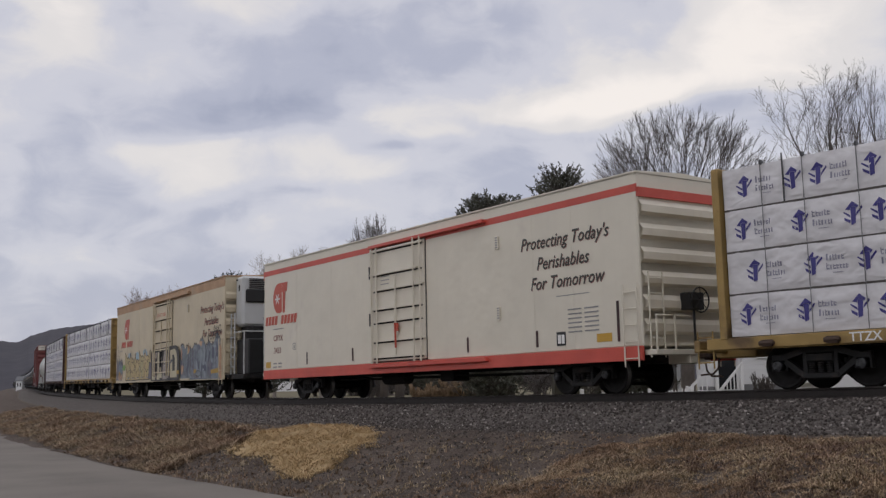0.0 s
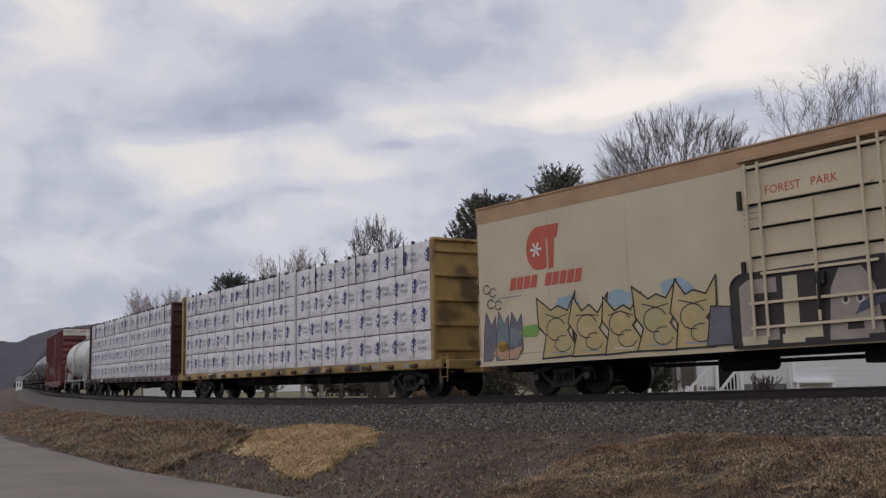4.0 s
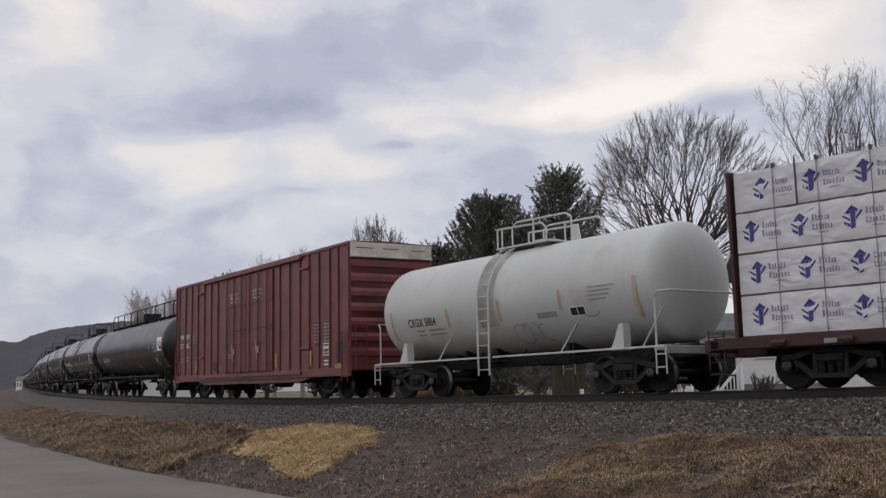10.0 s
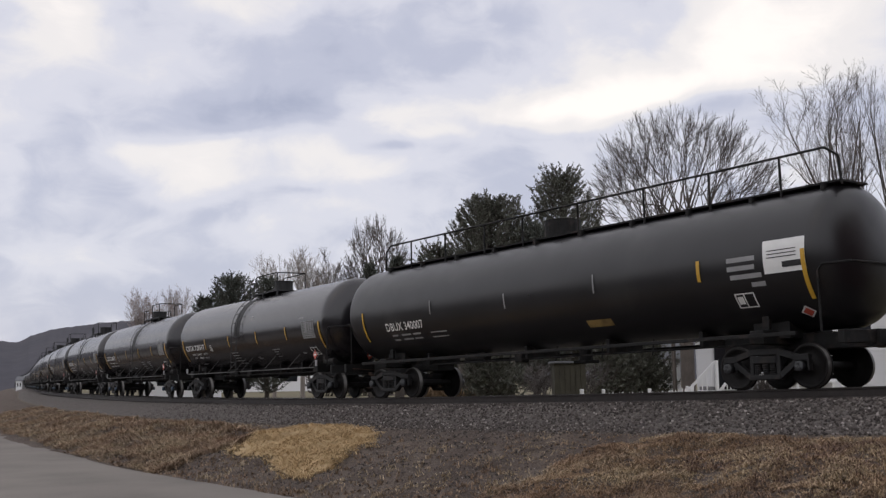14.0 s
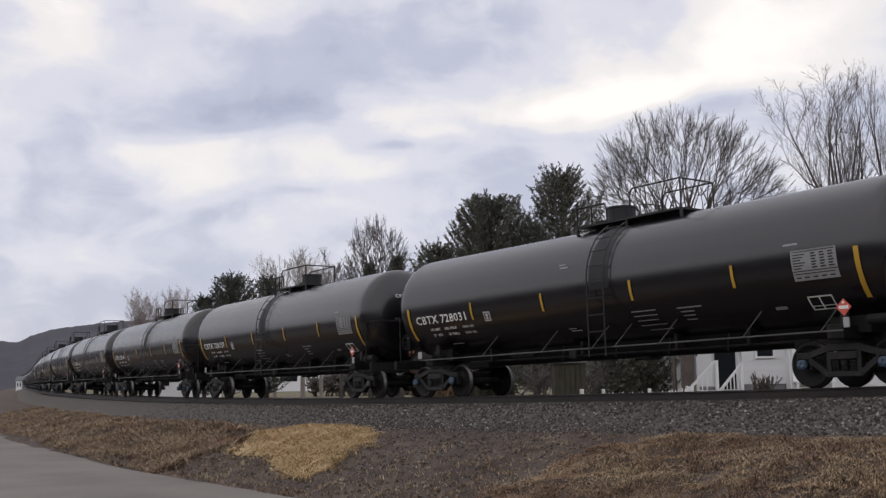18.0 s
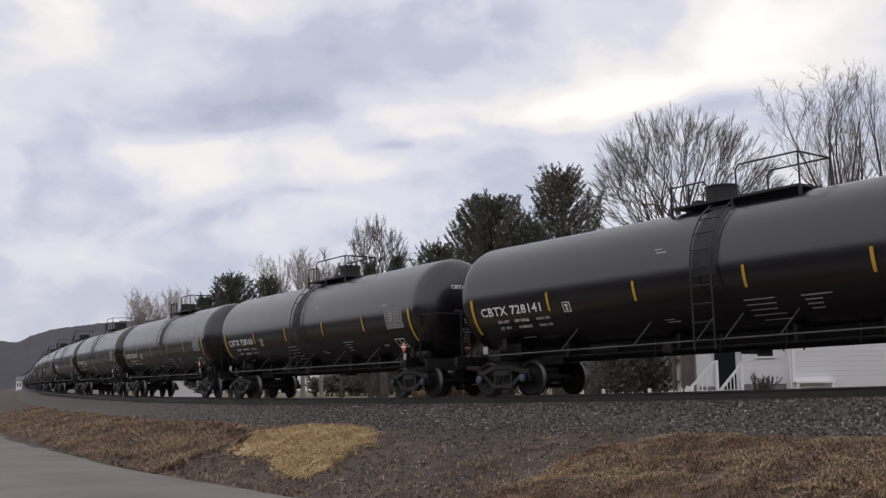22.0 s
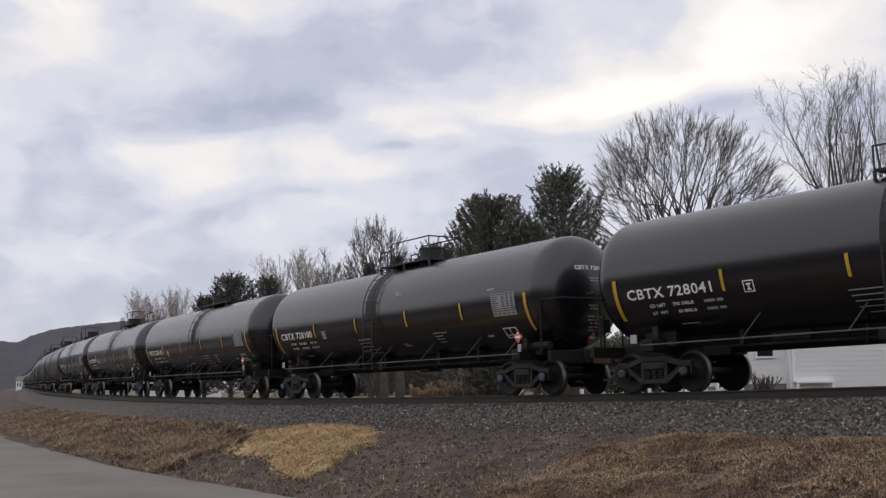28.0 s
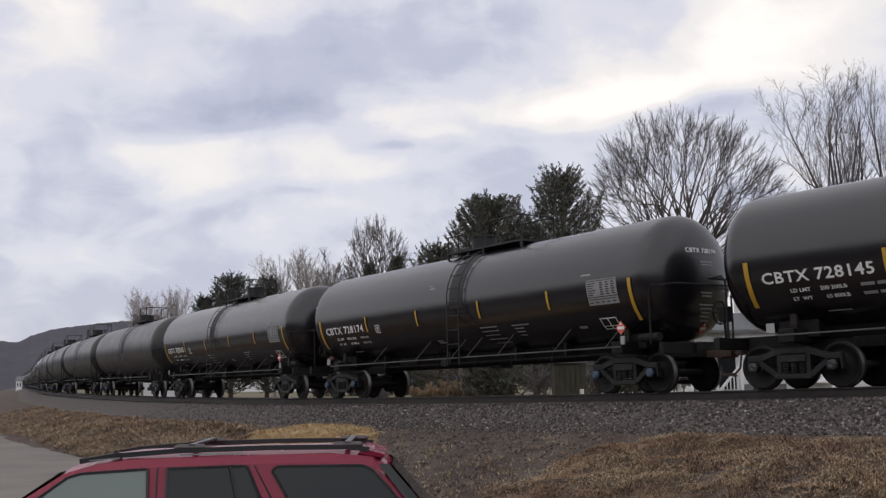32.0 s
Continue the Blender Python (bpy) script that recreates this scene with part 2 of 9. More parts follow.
def splotch(name, stops, scale, rough=0.95, grain=40.0, bump=0.6, dist=0.05, scale2=None, mixing=0.5):
    """Ground material: a colour ramp over two noises, with relief."""
    mt = bpy.data.materials.new(name)
    mt.use_nodes = True
    nt = mt.node_tree
    n, l = nt.nodes.new, nt.links.new
    b = nt.nodes["Principled BSDF"]
    co = n("ShaderNodeTexCoord")

    def tex(s, d):
        t = n("ShaderNodeTexNoise")
        t.inputs["Scale"].default_value, t.inputs["Detail"].default_value = s, d
        t.inputs["Roughness"].default_value = 0.6
        l(co.outputs["Object"], t.inputs["Vector"])
        return t.outputs[0]

    mx = n("ShaderNodeMixRGB")
    mx.inputs[0].default_value = mixing
    l(tex(scale, 6), mx.inputs[1])
    fine = tex(scale2 or grain, 5)
    l(fine, mx.inputs[2])
    r = n("ShaderNodeValToRGB")
    cr = r.color_ramp
    while len(cr.elements) < len(stops):
        cr.elements.new(0.5)
    for e, (pos, c) in zip(cr.elements, stops):
        e.position, e.color = pos, (*c, 1)
    l(mx.outputs[0], r.inputs[0])
    l(r.outputs[0], b.inputs["Base Color"])
    b.inputs["Roughness"].default_value = rough
    b.inputs["Specular IOR Level"].default_value = 0.25
    bp = n("ShaderNodeBump")
    bp.inputs["Strength"].default_value, bp.inputs["Distance"].default_value = bump, dist
    l(fine, bp.inputs["Height"])
    l(bp.outputs[0], b.inputs["Normal"])
    return mt


M["bank"] = splotch("bank_soil_and_dead_grass", [(0.30, (0.050, 0.038, 0.032)), (0.45, (0.088, 0.068, 0.057)), (0.58, (0.132, 0.104, 0.086)), (0.75, (0.21, 0.168, 0.13))], 0.9, scale2=14.0, bump=1.0, dist=0.1)
M["ballast"] = splotch("grey_crushed_stone", [(0.28, (0.058, 0.050, 0.046)), (0.5, (0.119, 0.105, 0.097)), (0.66, (0.170, 0.152, 0.141)), (0.8, (0.255, 0.232, 0.216))], 1.2, scale2=16.0, bump=1.0, dist=0.08, mixing=0.8)
M["field"] = splotch("dormant_winter_grass", [(0.3, (0.09, 0.080, 0.052)), (0.5, (0.145, 0.127, 0.078)), (0.75, (0.20, 0.172, 0.11))], 0.2, scale2=5.0, bump=0.6, dist=0.06)
# dark cover for the unseen viewer's side: wooded ridge and ground past the road
M["unseen_dark"] = splotch("dark_unseen_wood", [(0.3, (0.022, 0.020, 0.018)), (0.5, (0.035, 0.031, 0.028)), (0.75, (0.055, 0.048, 0.042))], 0.03, scale2=0.3, bump=0.0, dist=0.0)
M["asphalt"] = splotch("worn_asphalt", [(0.3, (0.122, 0.110, 0.097)), (0.5, (0.172, 0.154, 0.136)), (0.75, (0.215, 0.194, 0.170))], 0.35, scale2=70.0, bump=0.25, dist=0.01, rough=0.85, mixing=0.35)


# ---- mesh helpers ----
def finish(bm, name, material, smooth=False):
    me = bpy.data.meshes.new(name)
    bm.to_mesh(me)
    bm.free()
    for mt in (material if isinstance(material, (list, tuple)) else [material]):
        me.materials.append(mt)
    if smooth:
        for p in me.polygons:
            p.use_smooth = True
    return me


def part(name, bm, material, parent=None, label="", smooth=False):
    """Links a bmesh as one mesh object under a thing or under a part."""
    ob = new(name, finish(bm, name, material, smooth))
    if parent is not None:
        ob.parent = parent
    if label:
        ob["label"] = label
    if name in ("fine_print", "stencil_frame", "head_print", "end_print", "panel_print", "stencil_fields", "slats", "graffiti", "name_strip", "weight_line"):
        ob["kind"] = "stuff"
    return ob


def again(name, ob, parent, m):
    """Another object on the mesh of ob."""
    o = new(name, ob.data)
    o.parent = parent
    o.matrix_basis = m
    if "label" in ob:
        o["label"] = ob["label"]
    return o


def thing(name, label, category, group="", kind=""):
    return tagged(new(name), label, category, group, kind)


def box(bm, x0, x1, y0, y1, z0, z1, bevel=0.0):
    m = Matrix.LocRotScale(((x0 + x1) / 2, (y0 + y1) / 2, (z0 + z1) / 2), None, (abs(x1 - x0), abs(y1 - y0), abs(z1 - z0)))
    r = bmesh.ops.create_cube(bm, size=1, matrix=m)
    if bevel:
        es = list({e for v in r["verts"] for e in v.link_edges})
        bmesh.ops.bevel(bm, geom=es, offset=bevel, segments=1, affect="EDGES")
    return r["verts"]


def rod(bm, a, b, r, seg=6, r2=None, caps=True):
    a, b = Vector(a), Vector(b)
    d = b - a
    m = Matrix.Translation((a + b) / 2) @ d.to_track_quat("Z", "Y").to_matrix().to_4x4()
    return bmesh.ops.create_cone(bm, cap_ends=caps, segments=seg, radius1=r, radius2=r if r2 is None else r2, depth=d.length, matrix=m)["verts"]


def pipe(bm, pts, r, seg=5):
    for a, b in zip(pts, pts[1:]):
        rod(bm, a, b, r, seg)


def beam(bm, a, b, w, h):
    """A bar of square section from a to b."""
    a, b = Vector(a), Vector(b)
    d = b - a
    m = Matrix.Translation((a + b) / 2) @ d.to_track_quat("X", "Z").to_matrix().to_4x4() @ Matrix.Diagonal((d.length, w, h, 1))
    return bmesh.ops.create_cube(bm, size=1, matrix=m)["verts"]


def lathe_x(bm, prof, seg=40, zc=0.0, yc=0.0, a0=0.0, a1=2 * math.pi, material=0):
    """Revolves (x, r) round the x axis at height zc."""
    full = abs(a1 - a0 - 2 * math.pi) < 1e-6
    k = seg if full else seg + 1
    rings = []
    for x, r in prof:
        if r < 1e-6:
            rings.append([bm.verts.new((x, yc, zc))] * k)
        else:
            rings.append([bm.verts.new((x, yc + r * math.cos(a0 + (a1 - a0) * i / seg), zc + r * math.sin(a0 + (a1 - a0) * i / seg))) for i in range(k)])
    for A, B in zip(rings, rings[1:]):
        for i in range(seg):
            j = (i + 1) % k
            vs = []
            for v in (A[i], A[j], B[j], B[i]):
                if v not in vs:
                    vs.append(v)
            if len(vs) > 2:
                f = bm.faces.new(vs)
                f.material_index = material


def text_mesh(body, size, shear=0.0, width=1.0, bold=0.0, align="LEFT", gap=1.0):
    cu = bpy.data.curves.new("lettering", "FONT")
    cu.body, cu.size, cu.shear, cu.offset = body, size, shear, bold
    cu.align_x, cu.resolution_u, cu.space_character = align, 2, gap
    ob = bpy.data.objects.new("lettering", cu)
    scene.collection.objects.link(ob)
    me = bpy.data.meshes.new_from_object(ob.evaluated_get(bpy.context.evaluated_depsgraph_get()))
    bpy.data.objects.remove(ob)
    bpy.data.curves.remove(cu)
    vs = [(v.co.x * width, v.co.y) for v in me.vertices]
    fs = [tuple(p.vertices) for p in me.polygons]
    bpy.data.meshes.remove(me)
    return vs, fs


def letters(name, body, size, place, material, parent, shear=0.0, width=1.0, bold=0.0, align="LEFT", label="", gap=1.0):
    """Lettering laid on a surface: place(a, b) gives the point a metres along the line and b above it."""
    vs, fs = text_mesh(body, size, shear, width, bold, align, gap)
    bm = bmesh.new()
    made = [bm.verts.new(place(a, b)) for a, b in vs]
    for f in fs:
        try:
            bm.faces.new([made[i] for i in f])
        except ValueError:
            pass
    return part(name, bm, material, parent, label)


def patch(bm, place, a0, a1, b0, b1, nb=4):
    """A thin decal patch between a0..a1 along the line and b0..b1 upwards."""
    rows = [[bm.verts.new(place(a, b0 + (b1 - b0) * i / nb)) for a in (a0, a1)] for i in range(nb + 1)]
    for A, B in zip(rows, rows[1:]):
        bm.faces.new((A[0], A[1], B[1], B[0]))


# ---- the line of the track ----
KS = np.array([-400.0, -60.0, -45.0, -20.8, 31.2, 83.2, 156.0, 249.6, 395.2, 900.0])
KV = np.array([0.0, 0.0, -0.006, -0.007478, -0.002942, -0.001088, 0.000013, 0.000134, -0.000006, 0.0])
ZS = np.array([-400.0, -60.0, -15.6, 0.0, 15.6, 36.4, 72.8, 145.6, 312.0, 900.0])
ZV = np.array([0.45, 0.45, 0.361, 0.0, -0.2, -0.282, -0.233, -0.104, 0.15, 0.3])
GRID = np.arange(-400.0, 900.5, 0.5)
_k = np.interp(GRID, KS, KV)
_phi = np.concatenate(([0.0], np.cumsum((_k[1:] + _k[:-1]) * 0.25)))
_i0 = int(np.argmin(abs(GRID)))
_phi = _phi - _phi[_i0] + 2.22499
_x = np.concatenate(([0.0], np.cumsum((np.cos(_phi[1:]) + np.cos(_phi[:-1])) * 0.25)))
_y = np.concatenate(([0.0], np.cumsum((np.sin(_phi[1:]) + np.sin(_phi[:-1])) * 0.25)))
_x, _y = _x - _x[_i0] + 5.2922, _y - _y[_i0] + 25.7637
_z = np.interp(GRID, ZS, ZV)
for _ in range(3):  # ease the changes of grade
    _z = np.convolve(np.pad(_z, 6, mode="edge"), np.ones(13) / 13, mode="valid")
_z = _z - _z[_i0]


def on_track(s, u=0.0, z=0.0):
    """The point s metres along the track, u metres from its centre line towards the road, z above the rail heads."""
    a = float(np.interp(s, GRID, _phi))
    return Vector((float(np.interp(s, GRID, _x)) - u * math.sin(a), float(np.interp(s, GRID, _y)) + u * math.cos(a), float(np.interp(s, GRID, _z)) + z))


def track_pose(s, half=6.5):
    """The pose of a car whose middle is at s: x backwards along the train, y towards the road, z up."""
    a, b = on_track(s - half), on_track(s + half)
    x = (b - a).normalized()
    y = Vector((0, 0, 1)).cross(x).normalized()
    z = x.cross(y)
    c = (a + b) / 2
    return Matrix(((x[0], y[0], z[0], c[0]), (x[1], y[1], z[1], c[1]), (x[2], y[2], z[2], c[2]), (0, 0, 0, 1)))


TG = np.arange(0.0, 32.51, 0.05)
_v = np.interp(TG, [0, 8, 16, 24, 32], [9.515, 9.359, 9.614, 9.854, 9.86])
_d = np.concatenate(([0.0], np.cumsum((_v[1:] + _v[:-1]) * 0.025)))


def run(t):
    """Metres that the train has rolled after t seconds."""
    return float(np.interp(t, TG, _d))


MOVING = []  # (thing, place of its middle along the track at the start, half the distance between its trucks)
SPINNING = []  # wheelsets to turn


# ---- ground, road, ballast, rails ----
def lerp_table(u, table):
    for (u0, z0), (u1, z1) in zip(table, table[1:]):
        if u <= u1:
            return z0 + (z1 - z0) * (u - u0) / (u1 - u0)
    return table[-1][1]


ROAD_Z = -2.0
SECTION = [(-400, -1.2), (-60, -1.1), (-20, -1.0), (-8, -1.0), (-4.0, -0.9), (-3.4, -0.78), (3.4, -0.80), (4.2, -0.92), (5.2, -1.12), (6.5, -1.45), (7.6, -1.78), (8.4, -1.97), (8.9, -2.03), (18.6, -2.03), (19.2, -1.9), (20.0, -1.45), (21.5, -1.35), (60, -1.3), (400, -1.0)]


def ground_z(s, u):
    k = max(0.0, 1 - abs(u) / 60.0) if u < 4 else max(0.0, (9.0 - u) / 5.0)
    return lerp_table(u, SECTION) + float(np.interp(s, GRID, _z)) * k


def build_ground():
    us = [-400, -250, -150, -100, -60, -40, -28, -20, -14, -10, -8, -6, -5, -4, -3.4, -2, 0, 2, 3.4] + [3.4 + 0.12 * i for i in range(1, 47)] + [9.2, 10, 12, 14, 16, 18, 18.6, 19.0, 19.4, 19.8, 20.4, 21.5, 24, 30, 40, 60, 100, 200]
    ss = [-200, -120, -80, -60, -45, -35, -28, -22] + [-18 + 0.35 * i for i in range(0, 240)] + [67, 70, 74, 80, 88, 96, 106, 120, 140, 160, 190, 220, 260, 310, 360, 420, 500, 600, 700, 850]
    bm = bmesh.new()
    rows = []
    for s in ss:
        row = []
        for u in us:
            # far from the line the sheet spreads along its first direction only
            p = on_track(s, max(-60.0, min(60.0, u)))
            if abs(u) > 60:
                e = on_track(s, 60.0 if u > 0 else -60.0) - on_track(s, 0)
                p = on_track(s) + e * (abs(u) / 60.0)
            z = ground_z(s, u)
            if 3.4 < u < 8.8 and -20 < s < 70:
                q = Vector((s, u, 0))
                w = min(1.0, (u - 3.4) / 0.6, (8.8 - u) / 0.7)
                z += w * (0.20 * noise.noise(q * 0.45) + 0.12 * noise.noise(q * 1.7) + 0.05 * noise.noise(q * 4.5))
            row.append(bm.verts.new((p.x, p.y, z)))
        rows.append(row)
    for i, (A, B) in enumerate(zip(rows, rows[1:])):
        for j in range(len(us) - 1):
            f = bm.faces.new((A[j], B[j], B[j + 1], A[j + 1]))
            # unseen ground past the road is darkened to cut reflections and bounced light
            f.material_index = 0 if us[j] >= 3.3 and us[j] < 19.5 else (2 if us[j] >= 19.5 else 1)
            f.smooth = True
    bmesh.ops.recalc_face_normals(bm, faces=bm.faces)
    ob = part("ground", bm, [M["bank"], M["field"], M["unseen_dark"]])
    tagged(ob, "brown bank of soil and dead grass beside the railway", "ground", kind="structure")
    # a plain disc under everything out to the horizon
    bm = bmesh.new()
    bmesh.ops.create_circle(bm, cap_ends=True, segments=64, radius=4200, matrix=Matrix.Translation((0, 0, -2.6)))
    tagged(part("ground_far", bm, M["field"]), "dormant valley floor reaching to the hills", "ground", kind="structure")


def road_edge(s):
    """How far the edge of the asphalt lies from the track."""
    return float(np.interp(s, [-60, -10, 2, 6, 9, 14, 18, 22, 29, 40, 80, 300], [9.0, 8.9, 8.75, 8.6, 8.75, 8.75, 8.5, 8.38, 8.18, 8.0, 8.0, 8.0])) + 0.10 * noise.noise(Vector((s * 0.6, 3, 0))) + 0.05 * noise.noise(Vector((s * 2.3, 7, 0)))


def build_road():
    bm = bmesh.new()
    rows = []
    for s in [-120, -80, -50, -30] + [-20 + 0.4 * i for i in range(180)] + [55, 65, 80, 100, 130, 170, 220, 300, 400, 500]:
        e = road_edge(s)
        row = []
        for u, z in ((e - 0.02, ROAD_Z - 0.10), (e, ROAD_Z - 0.005), (e + 0.12, ROAD_Z + 0.004), (e + 2.0, ROAD_Z + 0.045), (18.3, ROAD_Z + 0.05), (18.5, ROAD_Z - 0.12)):
            p = on_track(s, u)
            row.append(bm.verts.new((p.x, p.y, z)))
        rows.append(row)
    for A, B in zip(rows, rows[1:]):
        for j in range(5):
            bm.faces.new((A[j], B[j], B[j + 1], A[j + 1])).smooth = True
    bmesh.ops.recalc_face_normals(bm, faces=bm.faces)
    tagged(part("road", bm, M["asphalt"]), "worn grey asphalt road with a ragged edge", "road", kind="structure")


def strip(bm, section, s0, s1, step, closed=False, mat_at=None):
    """Sweeps a section of (u, z) along the track."""
    rows = []
    n = max(2, int((s1 - s0) / step))
    for i in range(n + 1):
        s = s0 + (s1 - s0) * i / n
        rows.append([bm.verts.new(on_track(s, u, z)) for u, z in section])
    m = len(section)
    for A, B in zip(rows, rows[1:]):
        for j in range(m if closed else m - 1):
            k = (j + 1) % m
            f = bm.faces.new((A[j], B[j], B[k], A[k]))
            if mat_at:
                f.material_index = mat_at(j)
    if closed:
        bm.faces.new(rows[0])
        bm.faces.new(rows[-1][::-1])
    bmesh.ops.recalc_face_normals(bm, faces=bm.faces)


def build_track():
    bm = bmesh.new()
    strip(bm, [(3.7, -1.0), (3.35, -0.80), (1.75, -0.27), (1.35, -0.235), (-1.35, -0.235), (-1.75, -0.27), (-3.35, -0.80), (-3.7, -1.0)], -120, 700, 2.0)
    tagged(part("ballast_bed", bm, M["ballast"]), "grey crushed-stone ballast bed under the track", "ballast", kind="structure")
    for u in (0.755, -0.755):
        bm = bmesh.new()
        prof = [(-0.07, -0.215), (-0.07, -0.20), (-0.012, -0.185), (-0.012, -0.045), (-0.036, -0.035), (-0.036, -0.004), (-0.03, 0.0), (0.03, 0.0), (0.036, -0.004), (0.036, -0.035), (0.012, -0.045), (0.012, -0.185), (0.07, -0.20), (0.07, -0.215)]
        strip(bm, [(u + a, b) for a, b in prof], -120, 700, 2.0, closed=True, mat_at=lambda j: 1 if j == 6 else 0)
        tagged(part("rail", bm, [M["rail"], M["rail_top"]]), "rusty steel rail with a worn bright head", "rail", group="rails of the track", kind="structure")


build_ground()
build_road()
build_track()


# ---- running gear shared by all cars ----
def wheelset_mesh(cap):
    bm = bmesh.new()
    half = [(0.0, 0.085), (0.60, 0.085), (0.62, 0.14), (0.665, 0.15), (0.685, 0.38), (0.682, 0.478), (0.705, 0.484), (0.718, 0.462), (0.825, 0.455), (0.830, 0.40), (0.775, 0.37), (0.745, 0.17), (0.80, 0.13), (0.80, 0.07), (0.93, 0.07), (0.93, 0.085), (1.08, 0.09), (1.08, 0.105), (1.17, 0.10), (1.185, 0.06), (1.185, 0.0)]
    prof = [(-x, r) for x, r in reversed(half)] + half[1:]
    lathe_x(bm, prof, seg=28)
    for f in bm.faces:
        c = f.calc_center_median()
        rr = math.hypot(c.y, c.z)
        if abs(c.x) > 1.07:
            f.material_index = 2
        elif rr > 0.44 and 0.72 < abs(c.x) < 0.828:
            f.material_index = 1
    # three cap screws show on the end faces
    for v in bm.verts:
        if abs(v.co.x) > 1.18 and math.hypot(v.co.y, v.co.z) > 0.03:
            v.co.x *= 1.0 + 0.012 * max(0.0, math.cos(3 * math.atan2(v.co.z, v.co.y)))
    bmesh.ops.rotate(bm, verts=bm.verts, cent=(0, 0, 0), matrix=Matrix.Rotation(radians(90), 3, "Z"))
    bmesh.ops.recalc_face_normals(bm, faces=bm.faces)
    me = finish(bm, "wheelset", [M["wheel_steel"], M["tread"], M[cap]])
    for p in me.polygons:
        p.use_smooth = p.area > 0.0015
    return me


WHEELSET = {c: wheelset_mesh(c) for c in ("cap_blue", "cap_grey")}


def side_frame_mesh():
    """One cast side frame in the x-z plane, facing +y, with springs."""
    bm = bmesh.new()
    y0, y1 = 0.93, 1.07
    ym = (y0 + y1) / 2
    for sg in (-1, 1):
        # journal pedestal and its roof
        box(bm, sg * 0.89 - 0.17, sg * 0.89 + 0.17, y0, y1, 0.56, 0.70, 0.02)
        box(bm, sg * 1.02, sg * 1.07, y0, y1, 0.36, 0.60, 0.01)
        box(bm, sg * 0.71, sg * 0.76, y0, y1, 0.36, 0.60, 0.01)
        beam(bm, (sg * 0.80, ym, 0.63), (sg * 0.36, ym, 0.76), 0.15, 0.12)
        beam(bm, (sg * 0.76, ym, 0.55), (sg * 0.36, ym, 0.26), 0.15, 0.11)
        box(bm, sg * 0.33 - 0.05, sg * 0.33 + 0.05, y0, y1 - 0.01, 0.22, 0.80, 0.01)
    box(bm, -0.40, 0.40, y0, y1, 0.70, 0.84, 0.02)
    box(bm, -0.40, 0.40, y0 - 0.02, y1 + 0.03, 0.19, 0.30, 0.02)
    for x in (-0.19, 0.0, 0.19):
        for k in range(5):
            rod(bm, (x, ym + 0.02, 0.31 + 0.045 * k), (x, ym + 0.02, 0.335 + 0.045 * k), 0.075, 9)
    box(bm, -0.30, 0.30, y0 - 0.05, y1 + 0.02, 0.53, 0.69, 0.02)
    return bm


def truck_meshes():
    bm = side_frame_mesh()
    a = finish(bm, "side_frame", M["truck_steel"])
    bm = side_frame_mesh()
    bmesh.ops.rotate(bm, verts=bm.verts, cent=(0, 0, 0), matrix=Matrix.Rotation(math.pi, 3, "Z"))
    b = finish(bm, "side_frame", M["truck_steel"])
    bm = bmesh.new()
    box(bm, -0.20, 0.20, -0.98, 0.98, 0.50, 0.74, 0.03)
    rod(bm, (0, 0, 0.70), (0, 0, 0.86), 0.20, 14)
    for sg in (-1, 1):
        beam(bm, (sg * 0.36, -0.9, 0.42), (sg * 0.36, 0.9, 0.42), 0.10, 0.12)
        for y in (-0.75, 0.75):
            box(bm, sg * 0.38, sg * 0.44, y - 0.06, y + 0.06, 0.32, 0.60)
    c = finish(bm, "bolster", M["undergear"])
    return a, b, c


TRUCK = truck_meshes()


def child(name, me, parent, m=None, label=""):
    o = new(name, me)
    o.parent = parent
    if m is not None:
        o.matrix_basis = m
    if label:
        o["label"] = label
    return o


def trucks(car, half, cap="cap_grey", spin=False, wb=0.89):
    """Two trucks under a car: bolster > side frames, wheelsets."""
    for x in (-half, half):
        t = child("truck", TRUCK[2], car, pose(x, 0, 0), "grimy cast-steel truck bolster")
        child("side_frame", TRUCK[0], t)
        child("side_frame", TRUCK[1], t)
        for dx in (-wb, wb):
            w = child("wheelset", WHEELSET[cap], t, pose(dx, 0, 0.457), "steel wheelset with bearing caps")
            if spin:
                SPINNING.append((w, dx))


def coupler_mesh():
    bm = bmesh.new()
    box(bm, 0.0, 0.42, -0.07, 0.07, 0.77, 0.93, 0.02)
    box(bm, 0.38, 0.58, -0.14, 0.17, 0.73, 0.98, 0.03)
    box(bm, 0.50, 0.68, -0.16, -0.07, 0.76, 0.95, 0.03)
    box(bm, 0.56, 0.68, 0.02, 0.12, 0.76, 0.95, 0.03)
    pipe(bm, [(0.05, 0.30, 0.76), (0.10, 0.30, 0.48), (0.24, 0.29, 0.36), (0.58, 0.27, 0.34)], 0.024, 5)
    pipe(bm, [(0.0, 1.2, 0.98), (0.05, 0.3, 0.92)], 0.015, 5)
    return finish(bm, "coupler", M["coupler"])


COUPLER = coupler_mesh()


def couplers(car, x):
    child("coupler", COUPLER, car, pose(x, 0, 0), "rusty knuckle coupler with air hose")
    child("coupler", COUPLER, car, Matrix.Translation((-x, 0, 0)) @ Matrix.Rotation(math.pi, 4, "Z"), "rusty knuckle coupler with air hose")


def flat_side(x0, z0, y):
    """Lettering runs forwards (towards -x) on a wall facing the road at depth y."""
    return lambda a, b: (x0 - a, y, z0 + b)


def round_side(x0, z0, R, zc, lift=0.008):
    def place(a, b):
        t = (z0 - zc) / R
        t = math.asin(max(-0.99, min(0.99, t))) + b / R
        return (x0 - a, (R + lift) * math.cos(t), zc + (R + lift) * math.sin(t))
    return place


